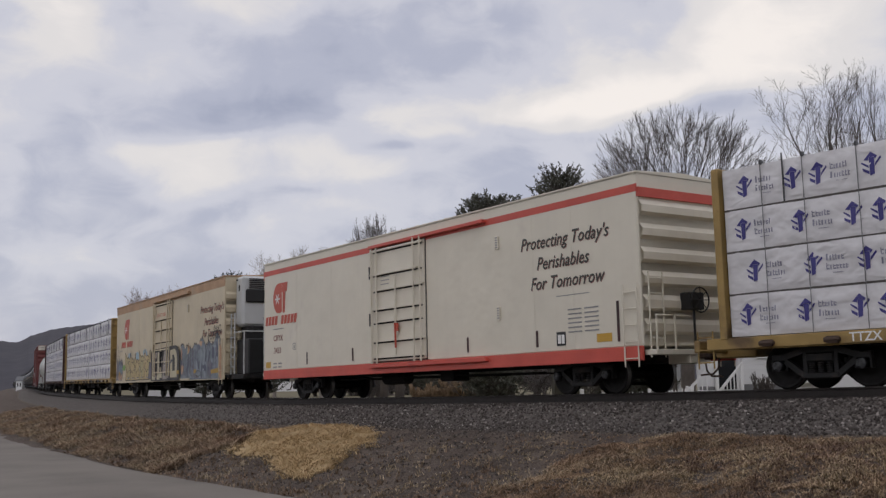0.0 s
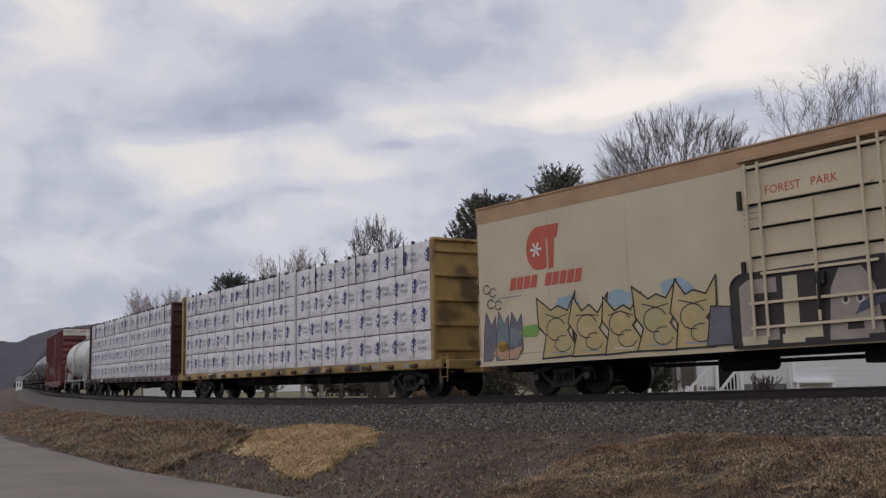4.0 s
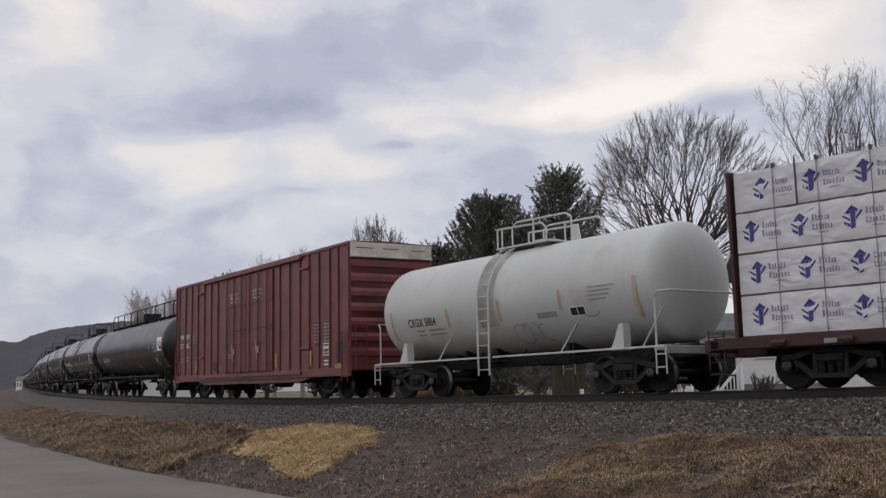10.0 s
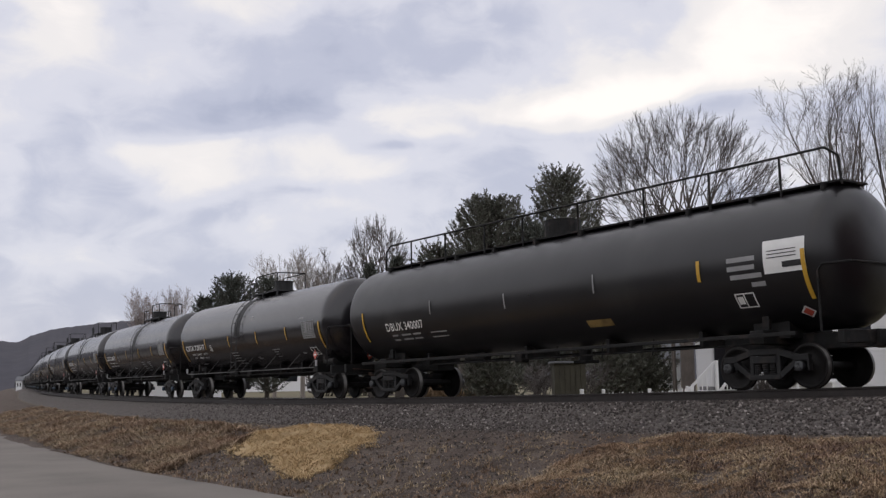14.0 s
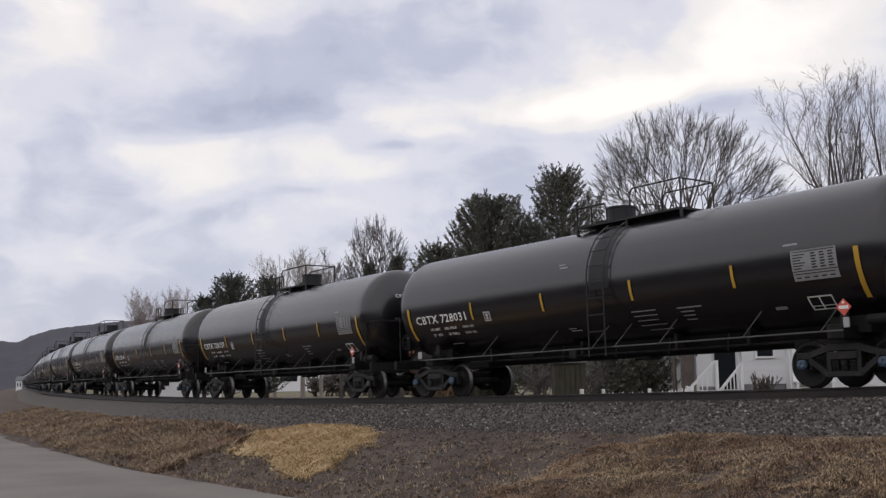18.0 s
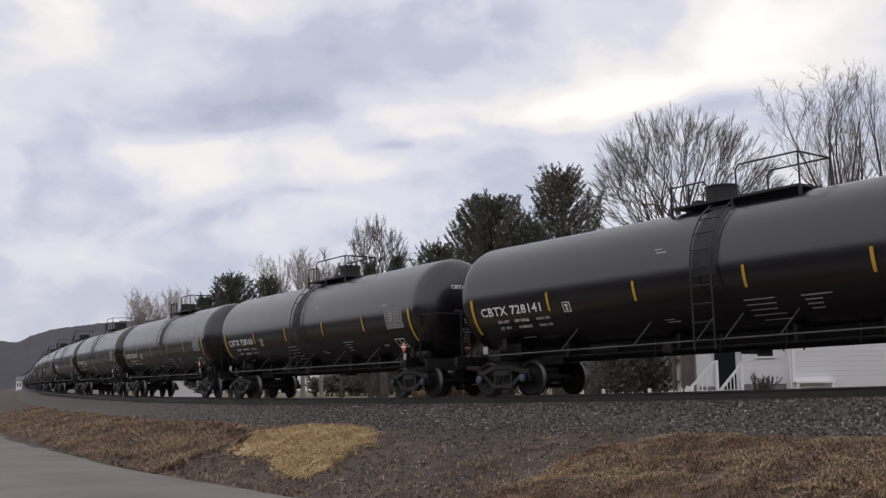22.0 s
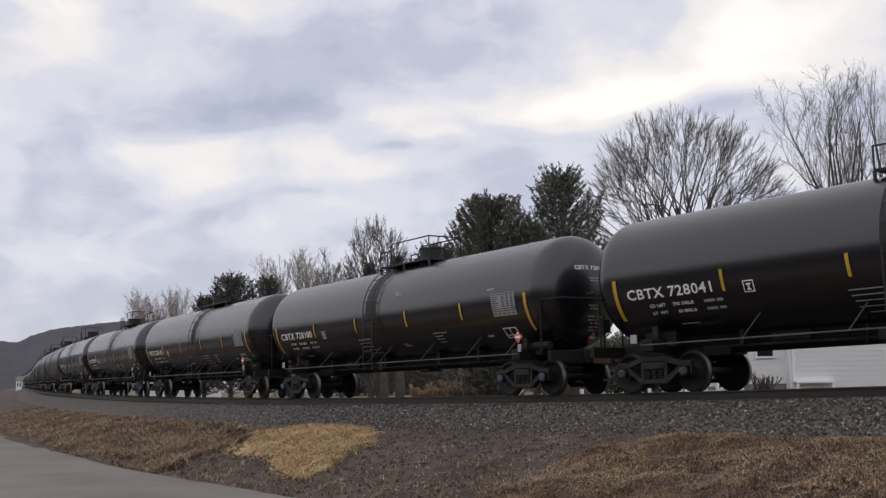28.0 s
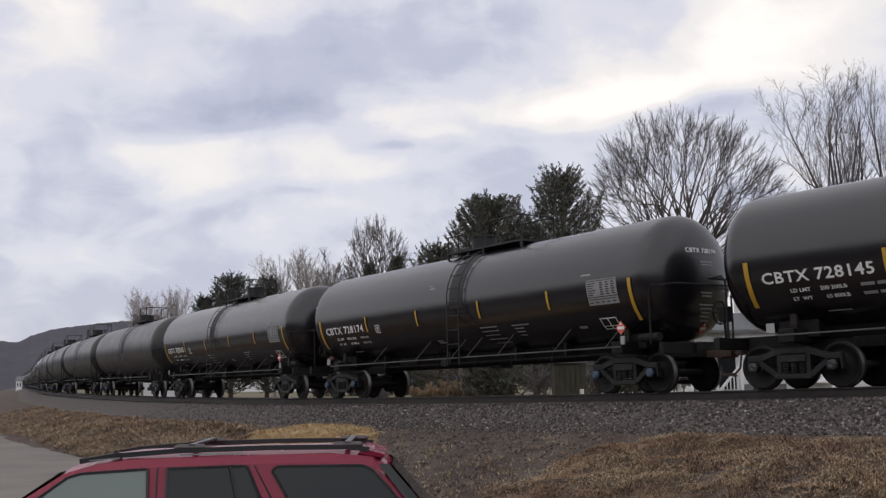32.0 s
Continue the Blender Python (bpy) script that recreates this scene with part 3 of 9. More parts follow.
def bars(bm, place, spec, nb=2):
    """Small lines of writing too fine to read, as bars: (a0, a1, b0, b1)."""
    for a0, a1, b0, b1 in spec:
        patch(bm, place, a0, a1, b0, b1, nb)


def ladder(bm, x0, x1, y, z0, z1, n, r=0.018):
    for x in (x0, x1):
        rod(bm, (x, y, z0), (x, y, z1), r, 5)
    for i in range(n):
        z = z0 + (z1 - z0) * (i + 0.5) / n
        rod(bm, (x0, y, z), (x1, y, z), r * 0.8, 5)


def brake_wheel(bm, x, y, z, r):
    for k in range(16):
        a, b = k * math.tau / 16, (k + 1) * math.tau / 16
        rod(bm, (x, y + r * math.cos(a), z + r * math.sin(a)), (x, y + r * math.cos(b), z + r * math.sin(b)), 0.02, 5)
    for k in range(4):
        a = k * math.pi / 4
        rod(bm, (x, y - r * math.cos(a), z - r * math.sin(a)), (x, y + r * math.cos(a), z + r * math.sin(a)), 0.012, 4)


# ---- tank cars ----
def shell_bm(half, R, zc, dome=0.72, seg=56, band=True):
    """The tank: straight shell with elliptical heads and slightly proud end jackets."""
    prof = [(-half - dome, 0.0)]
    for i in range(1, 15):
        # a dished head with a soft knuckle
        a = i * math.pi / 30
        prof.append((-half - dome * math.cos(a) ** 0.92, R * math.sin(a) ** 0.92))
    prof += [(-half, R), (-half + 0.25, R)]
    if band:
        prof += [(-half + 0.001, R + 0.012), (-half + 0.42, R + 0.012), (-half + 0.421, R)]
    mid = prof[:]
    for x, r in reversed(mid):
        prof.append((-x, r))
    bm = bmesh.new()
    lathe_x(bm, prof, seg=seg, zc=zc)
    bmesh.ops.remove_doubles(bm, verts=bm.verts, dist=0.0005)
    bmesh.ops.recalc_face_normals(bm, faces=bm.faces)
    return bm


def smooth_ob(ob):
    for p in ob.data.polygons:
        p.use_smooth = True
    return ob


def arc_bar(bm, R, zc, x0, x1, t0, t1, lift=0.020, n=8):
    for i in range(n):
        a, b = t0 + (t1 - t0) * i / n, t0 + (t1 - t0) * (i + 1) / n
        r = R + lift
        bm.faces.new([bm.verts.new(p) for p in ((x0, r * math.cos(a), zc + r * math.sin(a)), (x1, r * math.cos(a), zc + r * math.sin(a)), (x1, r * math.cos(b), zc + r * math.sin(b)), (x0, r * math.cos(b), zc + r * math.sin(b)))])


def zt(z, zc, R):
    return math.asin(max(-1, min(1, (z - zc) / R)))


def underframe(car, half, R, zc, truck, material="undergear"):
    """Stub sills, saddles over the trucks, end platforms, running pipe and brackets, end rails."""
    for sg in (-1, 1):
        bm = bmesh.new()
        box(bm, sg * (truck - 1.6), sg * (half + 0.75), -0.32, 0.32, 0.80, 1.14, 0.01)
        # end sill
        box(bm, sg * (half + 0.55), sg * (half + 0.68), -1.42, 1.42, 0.86, 1.12, 0.01)
        part("stub_sill", bm, M[material], car)
    for sg in (-1, 1):
        bm = bmesh.new()
        box(bm, sg * truck - 0.18, sg * truck + 0.18, -1.28, 1.28, 0.93, 1.22, 0.02)
        for y in (-0.9, 0.9):
            box(bm, sg * truck - 0.08, sg * truck + 0.08, y - 0.04, y + 0.04, 1.1, zc - 0.9 * math.sqrt(R * R - 0.9 ** 2) + 0.1)
        box(bm, sg * truck - 0.45, sg * truck + 0.45, -0.75, 0.75, 1.05, zc - math.sqrt(R * R - 0.75 ** 2) + 0.03)
        part("saddle", bm, M[material], car)
    return car


def running_rail(car, x0, x1, z, gap, spots, R, zc, mat_name, y=1.46, r=0.030):
    for sg in (1, -1):
        bm = bmesh.new()
        segs = [(x1, gap[1]), (gap[0], x0)] if gap else [(x1, x0)]
        for a, b in segs:
            box(bm, a, b, sg * y - r, sg * y + r, z - r, z + r, 0.008)
        for x in spots:
            t = zt(1.62, zc, R)
            beam(bm, (x, sg * y, z), (x - 0.22, sg * R * math.cos(t), zc + R * math.sin(t)), 0.022, 0.02)
        part("side_rail", bm, M[mat_name], car)


def end_loop(car, x, z0, z1, mat_name, reach=0.95, y=1.42):
    for sg in (-1, 1):
        bm = bmesh.new()
        a, b = sg * x, sg * (x + reach)
        pipe(bm, [(a, y, z0), (a, y, z1 - 0.12), (a + sg * 0.1, y, z1), (b, y - 0.25, z1 + 0.02), (b, -y + 0.25, z1 + 0.02), (a + sg * 0.1, -y, z1), (a, -y, z1 - 0.12), (a, -y, z0)], 0.025, 6)
        part("end_handrail", bm, M[mat_name], car)


def top_platform(car, loop, tall, hx, ztop, R, zc, mat_name="grille", rail_h=0.72):
    """Walkway grating over the crown: a low loop at the ladder, a higher rail further on, and the fittings housing."""
    x0, x1 = max(loop), min(tall)
    bm = bmesh.new()
    box(bm, x1, x0, -0.62, 0.62, ztop - 0.02, ztop + 0.03)
    for x in (x0, x1, (x0 + x1) / 2):
        for y in (-0.6, 0.6):
            t = math.sqrt(R * R - 0.6 ** 2) + zc
            box(bm, x - 0.03, x + 0.03, y - 0.03, y + 0.03, t - 0.05, ztop)
    part("walkway", bm, M[mat_name], car)
    zr, zl = ztop + rail_h, ztop + 0.50
    for y in (0.6, -0.6):
        bm = bmesh.new()
        pipe(bm, [(loop[0], y, ztop), (loop[0], y, zl), (loop[1] + 0.1, y, zl), (loop[1], y, zl - 0.12), (loop[1], y, ztop)], 0.022, 5)
        rod(bm, ((loop[0] + loop[1]) / 2, y, ztop), ((loop[0] + loop[1]) / 2, y, zl), 0.022, 5)
        part("railing", bm, M[mat_name], car)
        bm = bmesh.new()
        pipe(bm, [(tall[0], y, ztop), (tall[0], y, zr - 0.1), (tall[0] - 0.1, y, zr), (tall[1], y, zr), (tall[1], y, ztop)], 0.022, 5)
        part("railing", bm, M[mat_name], car)
    bm = bmesh.new()
    rod(bm, (tall[1], -0.6, zr), (tall[1], 0.6, zr), 0.022, 5)
    part("railing", bm, M[mat_name], car)
    bm = bmesh.new()
    rod(bm, (hx, 0, zc + R - 0.08), (hx, 0, zc + R + 0.46), 0.37, 20)
    rod(bm, (hx, 0, zc + R + 0.46), (hx, 0, zc + R + 0.50), 0.40, 20)
    box(bm, hx + 0.75, hx + 0.5, -0.2, 0.2, zc + R - 0.05, zc + R + 0.25, 0.02)
    part("fittings_housing", bm, M[mat_name], car)


def side_ladder(car, x0, x1, R, zc, zlow, mat_name="grille"):
    for sg in (1, -1):
        bm = bmesh.new()
        r = R + 0.13
        pts = [(r * math.cos(t), zc + r * math.sin(t)) for t in np.linspace(radians(62), zt(zc - 0.15, zc, r), 7)]
        pts.append((r, zlow))
        for x in (x0, x1):
            for (ya, za), (yb, zb) in zip(pts, pts[1:]):
                beam(bm, (x, sg * ya, za), (x, sg * yb, zb), 0.035, 0.02)
        L = [0.0]
        for (ya, za), (yb, zb) in zip(pts, pts[1:]):
            L.append(L[-1] + math.hypot(yb - ya, zb - za))
        n = int(L[-1] / 0.36)
        for i in range(n):
            d = L[-1] * (i + 0.5) / n
            y = float(np.interp(d, L, [p[0] for p in pts]))
            z = float(np.interp(d, L, [p[1] for p in pts]))
            rod(bm, (x0, sg * y, z), (x1, sg * y, z), 0.018, 5)
        part("ladder", bm, M[mat_name], car)


def brake_gear(car, half, mat_name="undergear"):
    """Reservoir, valve, rodding and the bottom outlet, close under the tank."""
    bm = bmesh.new()
    rod(bm, (3.0, 0.35, 1.12), (3.9, 0.35, 1.12), 0.14, 12)
    box(bm, 1.15, 1.45, 0.35, 0.65, 0.88, 1.15, 0.03)
    pipe(bm, [(half - 2, 0.55, 0.98), (1.8, 0.62, 0.96), (-half + 2.6, 0.62, 0.96), (-half + 2, 0.55, 0.98)], 0.025, 5)
    for x in (1.7, -0.2, -1.9, -3.6):
        rod(bm, (x, 0.62, 0.86), (x, 0.55, 1.25), 0.02, 5)
    for x in (half - 3.1, 0.9, -2.2, -half + 3.4):
        box(bm, x - 0.05, x + 0.05, -0.5, 0.7, 0.98, 1.32, 0.01)
    rod(bm, (-0.7, 0, 0.82), (-0.7, 0, 1.3), 0.18, 12)
    box(bm, -0.95, -0.45, -0.24, 0.24, 0.78, 0.86, 0.02)
    part("brake_gear", bm, M[mat_name], car)


def diamond(bm, place, a, b, r):
    bm.faces.new([bm.verts.new(place(a + dx, b + db)) for dx, db in ((-r, 0), (0, -r), (r, 0), (0, r))])


def hazard(car, place, r):
    """A diamond placard: red edge, white middle band and a white flame at the top."""
    bm = bmesh.new()
    diamond(bm, place(0.018), 0, 0, r)
    pd = part("placard", bm, M["orange_mark"], car, "red and white diamond hazard placard")
    bm = bmesh.new()
    pl = place(0.023)
    bm.faces.new([bm.verts.new(pl(a * r, b * r)) for a, b in ((-0.62, -0.2), (0.62, -0.2), (0.62, 0.2), (-0.62, 0.2))])
    bm.faces.new([bm.verts.new(pl(a * r, b * r)) for a, b in ((-0.22, 0.42), (0.22, 0.42), (0, 0.8))])
    part("placard_face", bm, M["white_mark"], pd)


TANK_R, TANK_Z, TANK_HALF = 1.50, 2.69, 7.63


def head_side(y0, z0, lift=0.014):
    """A place on the leading head of a black tank, running across it from y0 at height z0."""
    def at(a, b):
        y, z = y0 - a, z0 + b
        k = min(0.995, math.hypot(y, z - TANK_Z) / TANK_R) ** (1 / 0.92)
        return (-TANK_HALF - 0.72 * math.sqrt(1 - k * k) ** 0.92 - lift, y, z)
    return at


def black_tank_car(label, skin="black_tank", detail=True, turned=False):
    """Turned cars carry their ladder and housing the other way round."""
    R, zc, half = TANK_R, TANK_Z, TANK_HALF
    car = thing("tank_car", label, "tank car", "tank cars of the freight train")
    smooth_ob(part("tank", shell_bm(half, R, zc, band=False), M[skin], car))
    underframe(car, half, R, zc, 6.7)
    lx = -0.30 if turned else 0.72
    running_rail(car, 6.75, -7.0, 1.08, (lx - 0.62, lx + 0.03), (4.0, 1.6, lx + 0.08, lx - 0.67, -2.35, -4.65, -6.5), R, zc, "side_pipe", r=0.017)
    end_loop(car, 7.95, 1.1, 2.42, "undergear", 0.6)
    if turned:
        top_platform(car, (0.95, -0.10), (-0.90, -2.50), -0.05, zc + R + 0.06, R, zc)
    else:
        top_platform(car, (1.25, 0.40), (0.60, -1.65), -0.90, zc + R + 0.06, R, zc)
    side_ladder(car, lx, lx - 0.55, R, zc, 0.86)
    bm = bmesh.new()
    arc_bar(bm, R, zc, lx - 0.60, lx + 0.05, radians(-8), radians(66), 0.004, 14)
    part("ladder_strip", bm, M["grille"], car, "dull black strip behind the ladder")
    # added filler tube: blocks light through the gap below the tank
    bm = bmesh.new()
    lathe_x(bm, [(-half + 1.2, 0.0), (-half + 1.3, 0.42), (half - 1.3, 0.42), (half - 1.2, 0.0)], seg=20, zc=1.26)
    bmesh.ops.recalc_face_normals(bm, faces=bm.faces)
    part("belly_sill", bm, M["belly"], car, "dull black filler tube added under the tank")
    brake_gear(car, half)
    couplers(car, 8.35)
    if not detail:
        return car
    # end equipment: valves, brake wheel, air tank, placard boards
    bm = bmesh.new()
    rod(bm, (-7.35, 1.12, 1.27), (-7.95, 1.12, 1.27), 0.10, 12)
    part("air_tank", bm, M["undergear"], car)
    bm = bmesh.new()
    brake_wheel(bm, 8.72, 0.55, 1.72, 0.26)
    box(bm, 8.50, 8.68, 0.42, 0.68, 1.5, 1.85, 0.02)
    rod(bm, (8.6, 0.55, 1.1), (8.6, 0.55, 1.5), 0.03, 6)
    part("hand_brake", bm, M["undergear"], car)
    for x, w in ((6.95, 0.17), (-7.05, 0.12)):
        bm = bmesh.new()
        box(bm, x - w * 0.55, x + w * 0.55, 1.40, 1.43, 1.13, 1.33, 0.008)
        part("placard_board", bm, M["alloy_plate"], car, "pale metal placard board")

    def at(x, z):
        return round_side(x, z, R, zc)

    for x, z0, z1, w in ((7.38, 1.70, 2.62, 0.11), (-7.42, 1.70, 2.66, 0.11), (4.40, 2.12, 2.58, 0.08), (1.50, 2.12, 2.57, 0.08), (-1.58, 2.13, 2.60, 0.08), (-4.50, 2.14, 2.61, 0.08)):
        bm = bmesh.new()
        arc_bar(bm, R, zc, x - w / 2, x + w / 2, zt(z0, zc, R), zt(z1, zc, R))
        part("reflector", bm, M["yellow_mark"], car, "yellow reflective strip")
    bm = bmesh.new()
    for k in range(2):
        for a0, a1 in ((1.50, 1.80), (1.83, 2.02)):
            bars(bm, at(6.50, 1.93 - 0.16 * k), [(a0, a1 - 0.02, 0, 0.07)])
    hi = 0.85 if turned else -0.95
    bars(bm, at(hi, 3.20), [(0, 0.22, 0, 0.03), (0.05, 0.36, -0.09, -0.05)])
    bars(bm, at(hi + 0.1, 1.62), [(0, 0.28, 0, 0.03), (0.04, 0.42, -0.08, -0.04)])
    bars(bm, at(5.9, 1.52), [(0, 0.5, 0, 0.03)])
    for k, (a0, a1) in enumerate(((0, 0.75), (0.02, 0.75), (0.05, 0.70), (0.05, 0.85), (0.2, 0.9))):
        bars(bm, at(-1.38 if turned else 1.65, 1.86 - 0.105 * k), [(a0, a1, 0, 0.028)])
    for k, (a0, a1) in enumerate(((0, 0.70), (0.06, 0.45), (0.08, 0.42), (0.1, 0.40))):
        bars(bm, at(-2.75, 1.84 - 0.085 * k), [(a0, a1, 0, 0.035)])
    bars(bm, at(-5.25, 1.66), [(0, 0.28, -0.06, 0.02)])
    bars(bm, at(-5.8, 2.84), [(0, 0.34, 0, 0.04)])
    part("fine_print", bm, M["dull_mark"], car, "small grey stencilled lines")
    for k, (x, body) in enumerate(((6.50, "LD LMT"), (5.85, "200 200LB"), (6.50, "LT  WT"), (5.78, "65 800LB"))):
        letters("weight_line", body, 0.115, at(x, 1.93 - 0.16 * (k // 2)), M["white_mark"], car, width=1.15, bold=0.002)
    # square inspection mark
    bm = bmesh.new()
    for spec in ((0, 0.26, 0, 0.022), (0, 0.26, 0.24, 0.262), (0, 0.022, 0, 0.26), (0.238, 0.26, 0, 0.26), (0.07, 0.19, 0.16, 0.20), (0.11, 0.15, 0.05, 0.17), (0.08, 0.18, 0.05, 0.08)):
        bars(bm, at(3.92, 2.04), [spec])
    for spec in ((0, 0.56, 0, 0.03), (0, 0.56, 0.33, 0.36), (0, 0.03, 0, 0.36), (0.53, 0.56, 0, 0.36), (0.25, 0.28, 0, 0.36), (0, 0.56, 0.10, 0.12)):
        bars(bm, at(-6.09, 1.55), [spec])
    part("stencil_frame", bm, M["white_mark"], car, "white stencilled square frames")
    # test-data panel: pale field with dark rows
    bm = bmesh.new()
    patch(bm, at(-5.97, 2.12), 0, 1.02, 0, 0.62, 5)
    panel = part("data_panel", bm, M["dull_mark"], car, "grey test-data panel with black rows")
    bm = bmesh.new()
    pl = round_side(-5.97, 2.12, R, zc, 0.012)
    bars(bm, pl, [(0.03, 0.99, 0.575, 0.595), (0.0, 1.02, 0.185, 0.205), (0.03, 0.95, 0.13, 0.15)])
    for r in range(6):
        bars(bm, pl, [(0.04, 0.22 + 0.05 * (r % 3), 0.24 + 0.055 * r, 0.262 + 0.055 * r)])
        for c in range(3):
            bars(bm, pl, [(0.46 + 0.19 * c, 0.58 + 0.19 * c - 0.02 * (r % 2), 0.24 + 0.055 * r, 0.27 + 0.055 * r)])
    for c in range(5):
        bars(bm, pl, [(0.06 + 0.19 * c, 0.17 + 0.19 * c, 0.05, 0.08)])
    part("panel_print", bm, M["black_mark"], panel)
    hazard(car, lambda lift: flat_side(-7.03, 1.52, 1.425 + lift), 0.17)
    # head end: diamond placard, writing
    bm = bmesh.new()
    for k, (a0, a1, h) in enumerate(((0.42, 0.86, -0.20), (0.46, 0.82, -0.27), (0.40, 0.80, -0.92), (0.44, 0.80, -1.00), (0.38, 0.92, -1.20), (0.42, 0.86, -1.29), (0.48, 0.80, -1.38), (0.46, 0.78, -1.47), (0.48, 0.80, -1.56))):
        patch(bm, head_side(0.51, 3.22), a0, a1, h - 0.035, h, 2)
    part("head_print", bm, M["dull_mark"], car, "small grey stencilled lines")
    hazard(car, lambda lift: head_side(-0.19, 1.46, lift), 0.15)
    return car


def number_on(car, body):
    letters("reporting_mark", body, 0.33, round_side(7.07, 2.14, TANK_R, TANK_Z, 0.012), M["white_mark"], car, width=1.18, bold=0.006, label="white stencilled reporting mark", gap=1.08)
    letters("reporting_mark", body, 0.15, head_side(0.51, 3.22), M["white_mark"], car, width=1.15, bold=0.003, label="white stencilled reporting mark", gap=1.05)


def build_black_tanks():
    label = "black tank car with yellow reflectors and white stencilled numbers"
    sources = [black_tank_car(label), black_tank_car(label, turned=True), black_tank_car("dusty dark grey tank car in the freight train", "matte_tank", detail=False, turned=True)]
    used = set()
    for k in range(32):
        s = 154.08 + 17.89 * k
        which = 2 if k > 10 and k not in (15, 19, 20, 25) else (0 if k in (0, 2, 4, 6, 7, 10, 15, 25) else 1)
        car = copy_thing(sources[which], Matrix.Identity(4)) if which in used else sources[which]
        used.add(which)
        MOVING.append((car, s, 6.7))
        tanks.append((k, car))


tanks = []
build_black_tanks()
_MARKS = ["CBTX 728017", "CBTX 728031", "CBTX 728159", "CBTX 728141", "CBTX 728168", "CBTX 728169", "CBTX 728041", "CBTX 728100", "CBTX 728145", "CBTX 728174", "CBTX 728163"]
for k, car in tanks:
    trucks(car, 6.7, "cap_blue" if k % 2 else "cap_grey", spin=k <= 11)
    if k < len(_MARKS):
        number_on(car, _MARKS[k])


def long_tank_car():
    """Long dark pressure tank car with a walkway railing along its whole crown."""
    R, zc, half = 1.50, 2.69, 8.55
    car = thing("pressure_tank_car", "long black tank car with a full-length roof railing", "tank car")
    smooth_ob(part("tank", shell_bm(half, R, zc, 0.72, band=False), M["dull_tank"], car))
    underframe(car, half, R, zc, 7.1)
    running_rail(car, 8.0, -8.2, 1.10, None, (), R, zc, "undergear", r=0.04)
    end_loop(car, 8.75, 1.1, 2.42, "undergear", 0.6)
    ztop = zc + R - 0.02
    bm = bmesh.new()
    box(bm, 7.7, -8.9, -0.35, 0.62, ztop - 0.02, ztop + 0.02)
    for i in range(10):
        x = 7.5 - 1.78 * i
        box(bm, x - 0.04, x + 0.04, -0.4, 0.72, ztop - 0.18, ztop)
    part("walkway", bm, M["undergear"], car)
    bm = bmesh.new()
    pts = [(7.75, 0.66, ztop - 0.05), (7.7, 0.66, ztop + 0.55), (7.45, 0.66, ztop + 0.72), (-8.6, 0.66, ztop + 0.72), (-8.9, 0.66, ztop + 0.5), (-8.95, 0.66, ztop - 0.1)]
    pipe(bm, pts, 0.028, 6)
    for x in (6.3, 4.5, 2.6, 0.9, -1.3, -3.6, -5.6, -7.5):
        rod(bm, (x, 0.66, ztop - 0.15), (x, 0.66, ztop + 0.72), 0.028, 6)
    part("railing", bm, M["undergear"], car)
    bm = bmesh.new()
    rod(bm, (0, 0, zc + R - 0.05), (0, 0, zc + R + 0.48), 0.50, 20)
    part("fittings_housing", bm, M["undergear"], car)
    brake_gear(car, half)
    couplers(car, 9.05)

    def at(x, z):
        return round_side(x, z, R, zc)

    for x, z0, z1, w, m in ((-8.5, 1.78, 2.76, 0.10, "yellow_mark"), (4.2, 2.4, 2.8, 0.05, "dull_mark"), (0.8, 2.3, 2.7, 0.05, "dull_mark"), (-2.6, 2.4, 2.85, 0.05, "dull_mark"), (-5.85, 2.35, 2.8, 0.09, "yellow_mark"), (7.9, 1.8, 2.7, 0.08, "yellow_mark")):
        bm = bmesh.new()
        arc_bar(bm, R, zc, x - w / 2, x + w / 2, zt(z0, zc, R), zt(z1, zc, R))
        part("reflector", bm, M[m], car)
    letters("reporting_mark", "DBUX 340007", 0.36, round_side(6.7, 2.05, R, zc, 0.012), M["white_mark"], car, width=0.92, bold=0.004)
    bm = bmesh.new()
    for k in range(2):
        bars(bm, at(6.5, 1.88 - 0.13 * k), [(0.0, 0.3, 0, 0.06), (0.5, 1.0, 0, 0.06), (1.1, 1.5, 0, 0.06), (2.0, 2.8, 0, 0.04)])
    for k, (a0, a1) in enumerate(((0, 0.72), (0, 0.70), (0.05, 0.85), (0.55, 0.9))):
        bars(bm, at(-6.62, 2.66 - 0.18 * k), [(a0, a1, 0, 0.10)])
    part("fine_print", bm, M["dull_mark"], car, "grey stencilled lines")
    bm = bmesh.new()
    patch(bm, at(-7.55, 2.34), 0, 1.0, 0, 0.68, 5)
    sheet = part("data_panel", bm, M["white_mark"], car, "white paper-covered data panel")
    bm = bmesh.new()
    pl = round_side(-7.55, 2.34, R, zc, 0.013)
    bars(bm, pl, [(0.45, 0.95, 0.10, 0.22), (0.1, 0.8, 0.45, 0.47), (0.1, 0.8, 0.38, 0.40), (0.1, 0.8, 0.31, 0.33)])
    part("panel_print", bm, M["black_mark"], sheet)
    bm = bmesh.new()
    for spec in ((0, 0.5, 0, 0.03), (0, 0.5, 0.33, 0.36), (0, 0.03, 0, 0.36), (0.47, 0.5, 0, 0.36), (0.22, 0.25, 0, 0.36), (0.05, 0.2, 0.1, 0.28)):
        bars(bm, at(-6.65, 1.72), [spec])
    part("stencil_frame", bm, M["white_mark"], car)
    bm = bmesh.new()
    patch(bm, at(-2.0, 1.62), 0, 0.85, 0, 0.22, 3)
    part("yellow_patch", bm, M["yellow"], car, "worn yellow patch")
    bm = bmesh.new()
    diamond(bm, round_side(-8.2, 1.55, R, zc, 0.02), 0, 0, 0.18)
